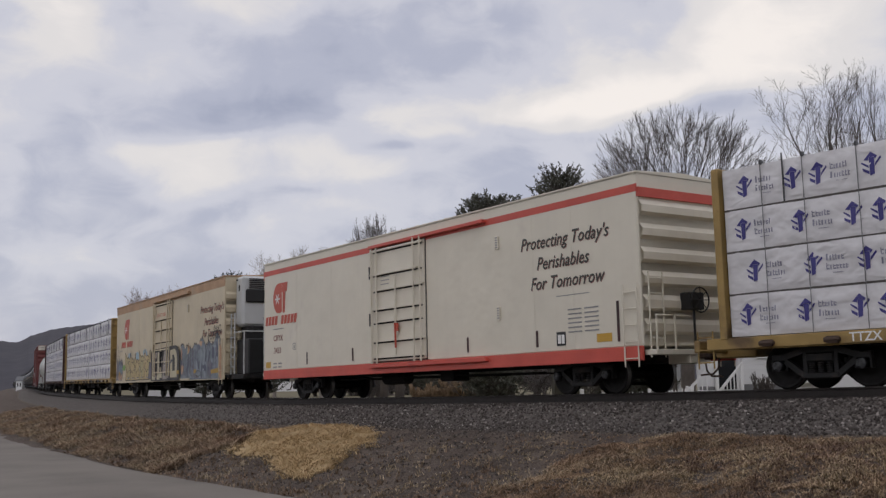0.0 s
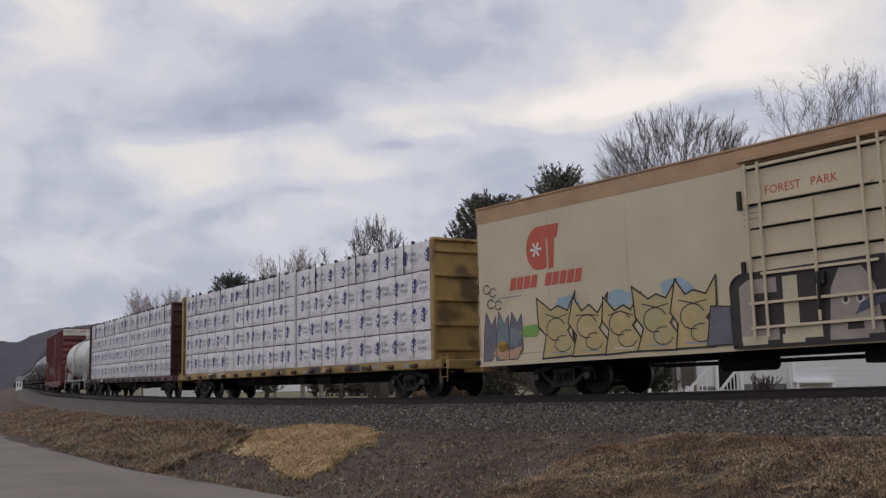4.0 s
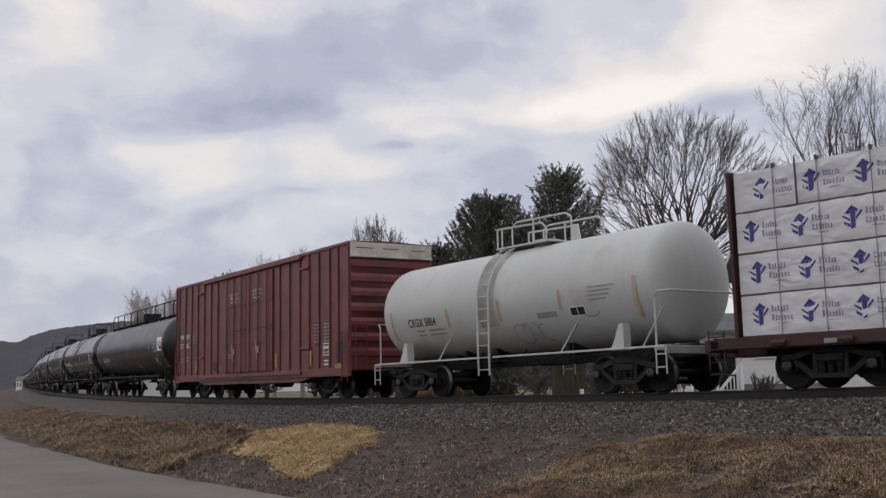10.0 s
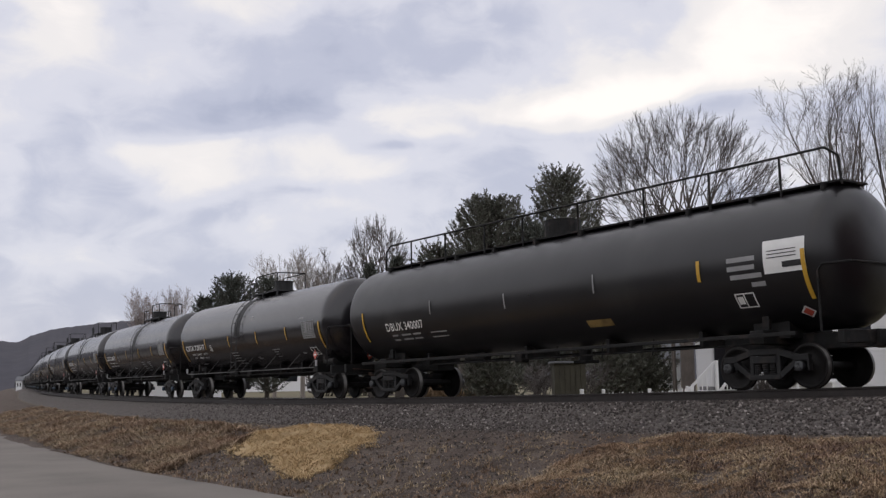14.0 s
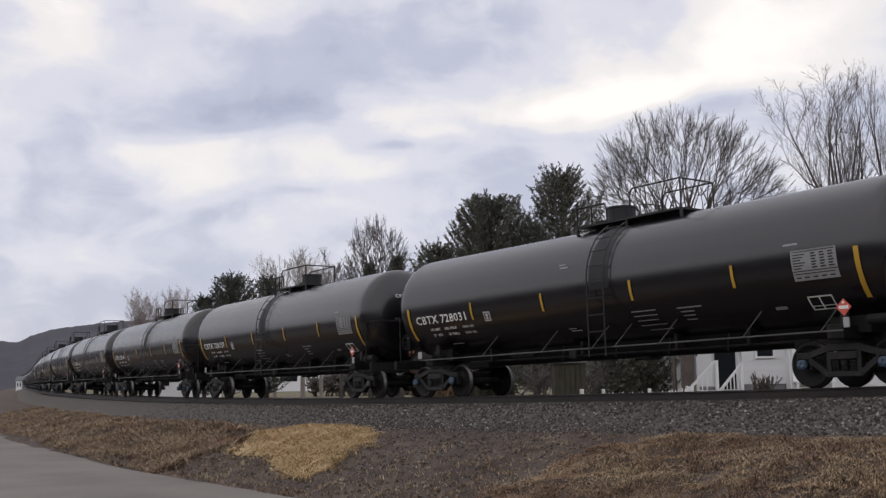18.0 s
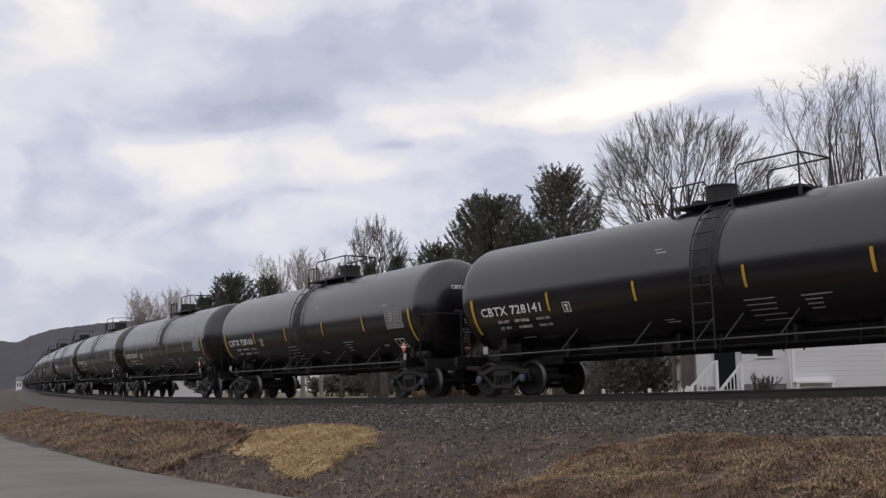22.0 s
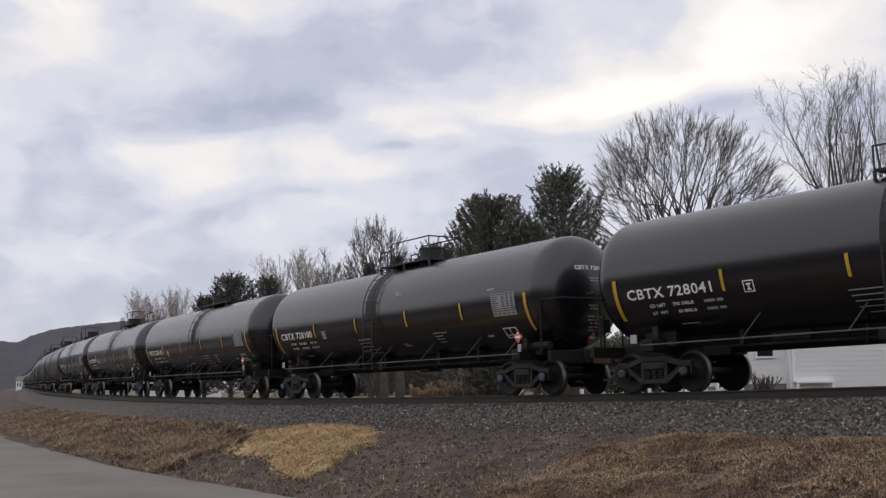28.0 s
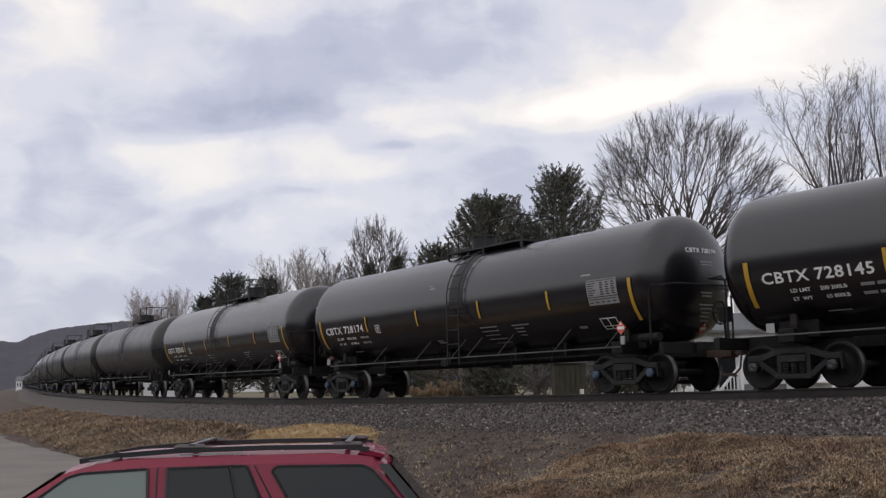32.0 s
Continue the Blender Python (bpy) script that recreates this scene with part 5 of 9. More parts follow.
        box(bm, xm - 0.16, xm + 0.05, y - 0.02, y + 0.03, 2.0, 2.25, 0.01)
        part("handle", bm, M["grille"] if tan else M["red_mark"], d, "worn door handle")
        bm = bmesh.new()
        xe = xr - 3.0
        box(bm, xe, xl + 0.1, sg * (w + 0.01), sg * (w + 0.14), 4.70 if not tan else 4.74, 4.80 if not tan else 4.86, 0.01)
        part("door_track", bm, M["red_stripe" if not tan else "rust_band"], car)
        bm = bmesh.new()
        box(bm, xe, xl + 0.1, sg * (w + 0.01), sg * (w + (0.05 if tan else 0.14)), 0.92 if not tan else 0.83, 1.04 if not tan else 0.90, 0.01)
        part("door_track", bm, M["red_stripe" if not tan else "tan_paint"], car)
    # small hinge vents beside the door
    for z in (2.0, 3.9):
        bm = bmesh.new()
        box(bm, -4.72, -4.60, w, w + 0.05, z, z + 0.36, 0.01)
        f = part("vent_box", bm, skin, car)
        bm = bmesh.new()
        for k in range(5):
            box(bm, -4.71, -4.61, w + 0.05, w + 0.056, z + 0.04 + 0.065 * k, z + 0.07 + 0.065 * k)
        part("slats", bm, M["dull_mark"], f)
    # ends
    for sg in (-1, 1):
        bm = bmesh.new()
        corrugated_end(bm, sg * hl, sg, w - 0.05, 1.15, 4.45, 6, 0.10)
        part("end_wall", bm, skin, car)
        bm = bmesh.new()
        for sy in (-1, 1):
            y = sy * (w + 0.07)
            if sg < 0:
                ladder(bm, sg * (hl - 0.08), sg * (hl - 0.52), y, 0.60, 2.5, 5)
            ye = sy * (w - 0.12)
            for k in range(6):
                rod(bm, (sg * (hl + 0.14), ye, 0.9 + 0.34 * k), (sg * (hl + 0.14), ye - sy * 0.45, 0.9 + 0.34 * k), 0.018, 5)
            for yy in (ye, ye - sy * 0.45):
                rod(bm, (sg * (hl + 0.14), yy, 0.8), (sg * (hl + 0.14), yy, 2.75), 0.02, 5)
        part("ladder", bm, skin, car)
        bm = bmesh.new()
        box(bm, sg * (hl - 0.05), sg * (hl + 0.32), -1.45, 1.45, 0.86, 0.98, 0.01)
        box(bm, sg * (hl - 0.4), sg * (hl + 0.3), -0.34, 0.34, 0.66, 0.95, 0.01)
        part("end_platform", bm, M["undergear"] if tan else skin, car)
    # hand brake on the front end
    if not tan:
        bm = bmesh.new()
        brake_wheel(bm, -hl - 0.42, 0.05, 2.12, 0.29)
        box(bm, -hl - 0.36, -hl - 0.06, -0.15, 0.35, 1.9, 2.3, 0.02)
        rod(bm, (-hl - 0.25, 0.1, 1.0), (-hl - 0.25, 0.1, 1.9), 0.03, 6)
        part("hand_brake", bm, M["grille"], car, "dark hand-brake wheel")
        bm = bmesh.new()
        for y in (1.35, 0.75, -1.2):
            pipe(bm, [(-hl - 0.25, y, 0.95), (-hl - 0.25, y, 1.75), (-hl - 0.25, y - 0.5, 1.75)], 0.022, 5)
        part("end_handrail", bm, skin, car)
        # tall ladders and equipment cabinet at the rear
        bm = bmesh.new()
        for y in (1.25, 0.75, -0.4):
            for x in (hl + 0.28, hl + 0.62):
                rod(bm, (x, y, 0.95), (x, y, 3.6), 0.032, 5)
            for k in range(7):
                rod(bm, (hl + 0.28, y, 1.1 + 0.36 * k), (hl + 0.62, y, 1.1 + 0.36 * k), 0.022, 5)
        part("end_handrail", bm, M["unit_white"], car)
        bm = bmesh.new()
        box(bm, hl + 0.08, hl + 0.55, -1.2, 0.55, 1.0, 2.7, 0.03)
        part("equipment_cabinet", bm, M["grille"], car)
    else:
        # refrigeration unit on a front platform
        bm = bmesh.new()
        box(bm, -hl - 1.85, -hl + 0.1, -1.35, 1.35, 0.80, 1.0, 0.02)
        part("unit_platform", bm, M["undergear"], car)
        bm = bmesh.new()
        box(bm, -hl - 1.0, -hl - 0.12, -0.62, 1.12, 2.95, 5.02, 0.10)
        u = part("refrigeration_unit", bm, M["unit_white"], car, "white refrigeration unit with black grille")
        bm = bmesh.new()
        xf = -hl - 1.06
        box(bm, xf - 0.03, xf + 0.06, -0.50, 1.00, 3.92, 4.46, 0.05)
        box(bm, -hl - 0.66, -hl - 0.52, 1.11, 1.14, 4.40, 4.66, 0.02)
        box(bm, -hl - 0.40, -hl - 0.20, 1.11, 1.13, 4.86, 4.93, 0.02)
        box(bm, xf - 0.01, xf + 0.06, 0.1, 0.24, 3.22, 3.30, 0.01)
        part("grille", bm, M["grille"], u)
        bm = bmesh.new()
        for k in range(6):
            box(bm, xf - 0.015, xf + 0.06, -0.42, 0.85, 4.50 + 0.075 * k, 4.535 + 0.075 * k)
        part("louvre", bm, M["grille"], u)
        bm = bmesh.new()
        box(bm, -hl - 1.75, -hl - 0.25, -1.15, 1.1, 1.0, 2.42, 0.05)
        box(bm, -hl - 0.95, -hl - 0.25, -1.0, 0.9, 2.42, 2.95, 0.02)
        part("fuel_cabinet", bm, M["grille"], car, "black cabinet under the unit")
        bm = bmesh.new()
        for y in (1.30, -1.30):
            for x in (-hl - 0.12, -hl - 0.58):
                rod(bm, (x, y, 0.95), (x, y, 3.5), 0.032, 5)
            for k in range(6):
                rod(bm, (-hl - 0.12, y, 1.3 + 0.4 * k), (-hl - 0.58, y, 1.3 + 0.4 * k), 0.022, 5)
            rod(bm, (-hl - 0.58, y, 2.7), (-hl - 1.75, y, 2.7), 0.026, 5)
            rod(bm, (-hl - 1.75, y, 0.95), (-hl - 1.75, y, 2.7), 0.026, 5)
        rod(bm, (-hl - 1.75, -1.3, 2.7), (-hl - 1.75, 1.3, 2.7), 0.026, 5)
        part("end_handrail", bm, M["unit_white"], car, "white pipe handrails")
    bm = bmesh.new()
    box(bm, -hl, hl, -0.33, 0.33, 0.70, 1.0, 0.01)
    for k in range(9):
        x = -8 + 2 * k
        box(bm, x - 0.08, x + 0.08, -1.45, 1.45, 0.76, 1.0)
    part("underframe", bm, M["undergear"], car)
    bm = bmesh.new()
    rod(bm, (1.5, 0.5, 0.60), (2.8, 0.5, 0.60), 0.2, 12)
    box(bm, -1.4, -0.7, 0.2, 0.8, 0.45, 0.78, 0.03)
    pipe(bm, [(5.5, 0.7, 0.62), (-5.5, 0.7, 0.58)], 0.03, 5)
    pipe(bm, [(5.5, -0.7, 0.62), (-5.5, -0.7, 0.58)], 0.03, 5)
    part("brake_gear", bm, M["undergear"], car)
    couplers(car, 10.0)
    # writing
    y = w + 0.01
    mk = M["dark_mark"]
    dx = -0.85 if tan else 0.0
    for body, x, z, sz in (("Protecting Today's", -5.62, 3.72, 0.46), ("Perishables", -6.25, 3.17, 0.46), ("For Tomorrow", -5.98, 2.66, 0.46)):
        letters("slogan_shadow", body, sz, flat_side(x + dx - 0.018, z - 0.020, y - 0.003), M["red_mark" if tan else "brown_mark"], car, shear=0.30, width=0.95, bold=0.0, label="red shadow of the slogan")["kind"] = "stuff"
        letters("slogan", body, sz, flat_side(x + dx, z, y), mk, car, shear=0.30, width=0.95, bold=0.004, label="dark green script slogan")
    # round emblem with a white mark, and the name strip below it as a plain bar
    ex, ez = (7.45, 3.72) if tan else (8.58, 3.70)
    bm = bmesh.new()
    pts = [(ex - 0.20, ez + 0.56), (ex + 0.05, ez + 0.56)] + [(ex + 0.05 + 0.47 * math.sin(a), ez + 0.56 * math.cos(a)) for a in np.linspace(0.25, math.pi - 0.3, 12)] + [(ex - 0.05, ez - 0.55), (ex - 0.20, ez - 0.50)]
    bm.faces.new([bm.verts.new((a, y, b)) for a, b in pts])
    bm.faces.new([bm.verts.new((a, y, b)) for a, b in ((ex - 0.205, ez + 0.56), (ex - 0.68, ez + 0.56), (ex - 0.60, ez + 0.22), (ex - 0.205, ez + 0.22))])
    bm.faces.new([bm.verts.new((a, y, b)) for a, b in ((ex - 0.27, ez + 0.22), (ex - 0.50, ez + 0.22), (ex - 0.44, ez - 0.55), (ex - 0.27, ez - 0.55))])
    em = part("emblem", bm, M["red_mark"], car, "red emblem with a pale snowflake")
    bm = bmesh.new()
    for k in range(3):
        a = k * math.pi / 3
        d = Vector((math.cos(a), math.sin(a)))
        q = Vector((-d.y, d.x)) * 0.03
        c0 = Vector((ex + 0.16, ez - 0.02))
        bm.faces.new([bm.verts.new((v.x, y + 0.004, v.y)) for v in (c0 - d * 0.2 - q, c0 + d * 0.2 - q, c0 + d * 0.2 + q, c0 - d * 0.2 + q)])
    part("emblem_mark", bm, M["white_mark"], em)
    bm = bmesh.new()
    for k in range(10):
        if k != 4:
            a0 = 0.26 * k
            patch(bm, lambda a, b: (ex + 1.20 - a - 0.25 * b, y, 2.74 + b), a0, a0 + 0.21, 0, 0.32, 1)
    part("name_strip", bm, M["red_mark"], car, "red lettering strip")
    letters("reporting_mark", "CRYX", 0.30, flat_side(9.08, 2.14, y), M["brown_mark"], car, bold=0.004) if not tan else None
    letters("reporting_mark", "3433", 0.30, flat_side(9.04, 1.68, y), M["brown_mark"], car, bold=0.004) if not tan else None
    bm = bmesh.new()
    bars(bm, flat_side(9.1, 2.56, y), [(0, 0.9, 0, 0.03)])
    bars(bm, flat_side(9.1, 1.28, y), [(0, 0.3, 0, 0.05), (0.4, 0.7, 0, 0.05), (0, 0.3, -0.13, -0.08), (0.4, 0.7, -0.13, -0.08)])
    bars(bm, flat_side(7.5, 1.75, y), [(0, 0.24, 0, 0.02), (0, 0.24, 0.22, 0.24), (0, 0.02, 0, 0.24), (0.22, 0.24, 0, 0.24), (0.09, 0.15, 0.06, 0.18)])
    for k in range(6):
        bars(bm, flat_side(-7.4, 2.05 - 0.11 * k, y), [(0.0, 0.5, 0, 0.035), (0.6, 1.1, 0, 0.035)])
    bars(bm, flat_side(-7.0, 2.42, y), [(0, 1.2, 0, 0.02)])
    bars(bm, flat_side(1.3, 3.5, w + 0.065), [(0, 0.5, 0, 0.03), (0, 0.5, 0.12, 0.15), (0, 0.5, 0.24, 0.27)])
    part("fine_print", bm, M["dull_mark"], car, "small grey stencilled lines")
    bm = bmesh.new()
    patch(bm, flat_side(-8.4, 1.22, y), 0, 0.52, 0, 0.20, 1)
    part("notice_plate", bm, M["yellow_mark"], car, "yellow notice plate")
    if not tan:
        bm = bmesh.new()
        patch(bm, flat_side(9.72, 1.16, y), 0, 0.42, 0, 0.22, 1)
        part("notice_plate", bm, M["yellow_mark"], car, "yellow notice plate")
    bm = bmesh.new()
    patch(bm, flat_side(-6.95, 1.20, y), 0, 0.34, 0, 0.34, 1)
    sq = part("stencil_plate", bm, M["black_mark"], car)
    bm = bmesh.new()
    bars(bm, flat_side(-6.98, 1.23, y + 0.004), [(0.02, 0.14, 0.02, 0.24), (0.16, 0.27, 0.02, 0.24)])
    part("stencil_fields", bm, M["white_mark"], sq)
    for x in (-9.15, -6.2, -3.2, 3.2, 6.4):
        bm = bmesh.new()
        h = 0.95 if x == -9.15 else 0.42
        patch(bm, flat_side(x + 0.05, 1.20, y), 0, 0.09, 0, h, 1)
        part("reflector", bm, M["brown"], car)
    if tan:
        letters("door_notice", "FOREST   PARK", 0.26, flat_side(0.75, 3.98, w + 0.065), M["red_mark"], car, width=0.95, label="faded red stencilled words")
        graffiti(car, y)
    trucks(car, 7.3, "cap_grey", spin=True)
    MOVING.append((car, 33.03 if tan else 8.97, 7.3))


def blob(bm, x, z, rx, rz, y, rnd, n=12, jag=0.35, material=0):
    pts = []
    for i in range(n):
        a = math.tau * i / n
        k = 1 + rnd.uniform(-jag, jag)
        pts.append((x + rx * k * math.cos(a), y, z + rz * k * math.sin(a)))
    f = bm.faces.new([bm.verts.new(p) for p in pts])
    f.material_index = material


def stroke(bm, pts, wd, y, material=0):
    for (xa, za), (xb, zb) in zip(pts, pts[1:]):
        d = Vector((xb - xa, zb - za))
        if d.length < 1e-4:
            continue
        d = d.normalized() * wd / 2
        f = bm.faces.new([bm.verts.new((x, y, z)) for x, z in ((xa + d.y - d.x, za - d.x - d.y), (xb + d.y + d.x, zb - d.x + d.y), (xb - d.y + d.x, zb + d.x + d.y), (xa - d.y - d.x, za + d.x - d.y))])
        f.material_index = material


def graffiti(car, y):
    """Spray paint along the lower half: a tan wildstyle piece, dark-backed block letters over the door, a large blue piece."""
    rnd = random.Random(7)
    cols = [mat("spray_" + n, c, 0.5, vary=0.16, scale=2.5, bump=0) for n, c in (("cream", (0.55, 0.50, 0.35)), ("pale_blue", (0.26, 0.30, 0.345)), ("slate_blue", (0.075, 0.085, 0.135)), ("black", (0.020, 0.018, 0.020)), ("white", (0.58, 0.57, 0.54)), ("green", (0.20, 0.38, 0.08)), ("gold", (0.45, 0.27, 0.03)), ("teal_grey", (0.17, 0.21, 0.235)), ("peach", (0.52, 0.31, 0.19)), ("dark_brown", (0.028, 0.021, 0.022)), ("dusty_grey", (0.34, 0.30, 0.27)), ("sky_blue", (0.30, 0.42, 0.50)), ("violet_grey", (0.15, 0.14, 0.175)))]
    CREAM, PALE, SLATE, BLACK, WHITE, GREEN, GOLD, TEAL, PEACH, DARK, DUSTY, SKY, VIOLET = range(13)
    MIX, TAN = len(cols), len(cols) + 1
    cols.append(splotch("spray_blue_blend", [(0.34, (0.065, 0.07, 0.11)), (0.44, (0.14, 0.155, 0.20)), (0.52, (0.24, 0.27, 0.30)), (0.60, (0.125, 0.15, 0.165)), (0.70, (0.31, 0.32, 0.33))], 1.4, rough=0.5, scale2=5.0, bump=0.0, mixing=0.45))
    cols.append(splotch("spray_tan_blend", [(0.36, (0.40, 0.38, 0.22)), (0.48, (0.46, 0.36, 0.18)), (0.58, (0.52, 0.40, 0.22)), (0.70, (0.44, 0.44, 0.30))], 1.1, rough=0.5, scale2=4.0, bump=0.0, mixing=0.4))

    def shape(bm, pts, fill, lift):
        bm.faces.new([bm.verts.new((x, lift, z)) for x, z in pts]).material_index = fill

    def outlined(bm, pts, fill, edge, wd, lift):
        shape(bm, pts, fill, lift)
        stroke(bm, pts + [pts[0]], wd, lift + 0.0012, edge)

    def curl(cx, cz, rx, rz, a0, a1, n=10):
        return [(cx - rx * math.cos(a), cz + rz * math.sin(a)) for a in np.linspace(a0, a1, n)]

    # tan wildstyle piece near the rear, with blue haze over it and grey letters behind it
    bm = bmesh.new()
    for cx, cz, rx in ((6.6, 2.22, 0.45), (4.9, 2.18, 0.4), (3.2, 2.3, 0.5)):
        blob(bm, cx, cz, rx, 0.22, y + 0.002, rnd, 14, 0.25, SKY)
    for k in range(3):
        x = 9.5 - 0.5 * k
        outlined(bm, [(x + 0.25, 0.95), (x + 0.2, 1.7), (x + 0.1, 2.15 + 0.1 * rnd.random()), (x - 0.1, 1.85), (x - 0.26, 2.1), (x - 0.28, 1.2), (x - 0.05, 0.95)], (VIOLET, TEAL, VIOLET)[k], SLATE, 0.03, y + 0.003 + 0.0003 * k)
    for cx, cz, rx, rz, c in ((8.8, 1.12, 0.55, 0.2, PEACH), (8.95, 1.3, 0.22, 0.13, GOLD), (7.95, 1.62, 0.38, 0.16, GREEN), (8.6, 1.5, 0.3, 0.3, TEAL)):
        blob(bm, cx, cz, rx, rz, y + 0.0045, rnd, 12, 0.25, c)
    for i in range(5):
        x = 6.9 - 1.05 * i
        hw, lift = 0.62, y + 0.006 + 0.0016 * i
        top = 2.34 + rnd.uniform(-0.08, 0.16)
        pts = [(x + hw, 0.92), (x + hw * 0.75, 1.45), (x + hw * 1.1, 1.75), (x + hw * (1.25 if i in (0, 3) else 0.9), top), (x + hw * 0.45, top - 0.36), (x, top - 0.25), (x - hw * 0.45, top - 0.40), (x - hw * 0.95, top + 0.03), (x - hw * 0.85, 1.85), (x - hw * 0.5, 1.55), (x - hw * 0.95, 1.2), (x - hw * 0.8, 0.92)]
        outlined(bm, [(a + rnd.uniform(-0.04, 0.04), b + rnd.uniform(-0.04, 0.04)) for a, b in pts], TAN, BLACK, 0.04, lift)
        # inner turns of the letter
        stroke(bm, curl(x + 0.1, 1.62, 0.33, 0.28, 0.4, 5.0), 0.028, lift + 0.0014, BLACK)
        stroke(bm, curl(x - 0.12, 1.25, 0.28, 0.2, 1.2, 6.0), 0.025, lift + 0.0014, DARK)
        stroke(bm, [(x + 0.45, top - 0.45), (x + 0.05, 1.9), (x - 0.3, top - 0.5)], 0.025, lift + 0.0014, BLACK)
        stroke(bm, [(x + 0.3, 1.05), (x - 0.25, 1.02)], 0.03, lift + 0.0014, rnd.choice((WHITE, PALE)))
    outlined(bm, [(2.45, 0.95), (2.3, 1.8), (1.8, 1.75), (1.78, 0.95)], VIOLET, BLACK, 0.03, y + 0.0155)
    part("graffiti", bm, cols, car, "tan wildstyle letters in spray paint with blue haze")
    # block letters with dark backing across the door
    bm = bmesh.new()
    yd = y + 0.064
    n = 8
    outer = [(1.40 + 0.32 * math.cos(a), 2.08 + 0.28 * math.sin(a)) for a in np.linspace(0, math.pi / 2, n)] + [(-2.72 + 0.66 * math.cos(a), 1.98 + 0.46 * math.sin(a)) for a in np.linspace(math.pi / 2, math.pi, n)] + [(-3.40, 0.88), (1.70, 0.88)]
    outlined(bm, outer, DARK, BLACK, 0.08, yd)
    pale = [(1.52, 0.98), (1.52, 2.12), (1.30, 2.25), (0.62, 2.25), (0.62, 1.95), (1.16, 1.95), (1.16, 1.28), (0.62, 1.28), (0.62, 0.98)]
    shape(bm, pale, DUSTY, yd + 0.003)
    shape(bm, [(0.48, 0.98), (0.48, 2.25), (0.14, 2.25), (0.14, 1.28), (-0.35, 1.28), (-0.35, 0.98)], CREAM, yd + 0.003)
    shape(bm, [(-0.50, 0.98), (-0.58, 1.9), (-0.78, 2.28), (-1.25, 2.28), (-1.50, 1.9), (-1.62, 0.98), (-1.25, 0.98), (-1.2, 1.25), (-0.9, 1.25), (-0.85, 0.98)], DUSTY, yd + 0.003)
    for x in (-0.88, -1.18):
        blob(bm, x, 1.66, 0.09, 0.10, yd + 0.005, rnd, 10, 0.08, WHITE)
        blob(bm, x, 1.66, 0.05, 0.06, yd + 0.0065, rnd, 8, 0.08, BLACK)
    shape(bm, [(-1.05, 1.35), (-2.2, 1.72), (-2.3, 1.85), (-1.7, 1.78), (-1.2, 1.58)], SLATE, yd + 0.007)
    for x, wd in ((1.2, 0.6), (0.3, 0.5), (-0.9, 0.8)):
        shape(bm, [(x + wd / 2, 0.90), (x + wd / 2, 1.08), (x - wd / 2, 1.08), (x - wd / 2, 0.90)], rnd.choice((CREAM, DUSTY)), yd + 0.0055)
    dee = [(-1.85, 0.95), (-1.85, 2.30), (-2.55, 2.34)] + [(-2.62 + 0.52 * math.cos(a), 1.66 + 0.68 * math.sin(a)) for a in np.linspace(math.pi * 0.55, math.pi * 1.15, 7)] + [(-3.05, 0.95)]
    outlined(bm, dee, CREAM, BLACK, 0.05, yd + 0.003)
    outlined(bm, [(-2.28, 1.3), (-2.28, 2.02), (-2.5, 2.05), (-2.68, 1.9), (-2.70, 1.3)], BLACK, BLACK, 0.02, yd + 0.006)
    part("graffiti", bm, cols, car, "cream block letters on dark spray paint")
    # large blue piece at the front, built up of angular strokes
    bm = bmesh.new()
    top = [(-3.4 - 0.15 * i, 2.28 + 0.12 * math.sin(i * 0.9) + 0.12 * math.sin(i * 0.37) + 0.006 * i + rnd.uniform(-0.06, 0.06)) for i in range(41)]
    shape(bm, top + [(-9.5, 0.84), (-3.4, 0.84)], MIX, y + 0.003)
    for i in range(64):
        x, z = rnd.uniform(-9.3, -3.5), rnd.uniform(1.0, 2.1)
        hw, hh, sl = rnd.uniform(0.06, 0.22), rnd.uniform(0.16, 0.48), rnd.uniform(-0.18, 0.18)
        z = max(0.88 + hh, min(z, 2.3 - hh))
        pts = [(x + hw, z - hh * rnd.uniform(0.6, 1)), (x + hw + sl, z + hh), (x + sl - hw * rnd.random(), z + hh * rnd.uniform(0.7, 1.1)), (x - hw + sl, z + hh * 0.6), (x - hw, z - hh)]
        shape(bm, pts, rnd.choice((SLATE, SLATE, PALE, TEAL, VIOLET, MIX, MIX, PALE)), y + 0.004 + 0.0001 * i)
    for i in range(7):
        x = -4.0 - 0.8 * i
        stroke(bm, [(x + 0.35, 0.95), (x + 0.25, 2.1), (x, 1.5), (x - 0.25, 2.15), (x - 0.33, 1.0)], 0.03, y + 0.0115, rnd.choice((SLATE, DARK, TEAL)))
    for cx, cz, rx, rz in ((-3.62, 2.05, 0.10, 0.30), (-3.75, 1.32, 0.2, 0.2), (-4.75, 2.2, 0.16, 0.2), (-6.65, 2.42, 0.22, 0.12), (-9.35, 1.75, 0.22, 0.52), (-9.45, 1.1, 0.2, 0.3)):
        blob(bm, cx, cz, rx, rz, y + 0.0125, rnd, 12, 0.25, PEACH)
    shape(bm, [(-8.1, 1.22), (-9.3, 1.30), (-9.25, 1.10), (-8.2, 1.06)], GOLD, y + 0.0132)
    for i in range(1, 40, 2):
        if rnd.random() < 0.62:
            a, b = top[i], top[min(40, i + 1)]
            stroke(bm, [(a[0] + 0.06, a[1] - 0.02), (a[0], a[1] + rnd.uniform(0.02, 0.10)), b], rnd.uniform(0.03, 0.08), y + 0.0136, rnd.choice((DARK, BLACK, DARK)))
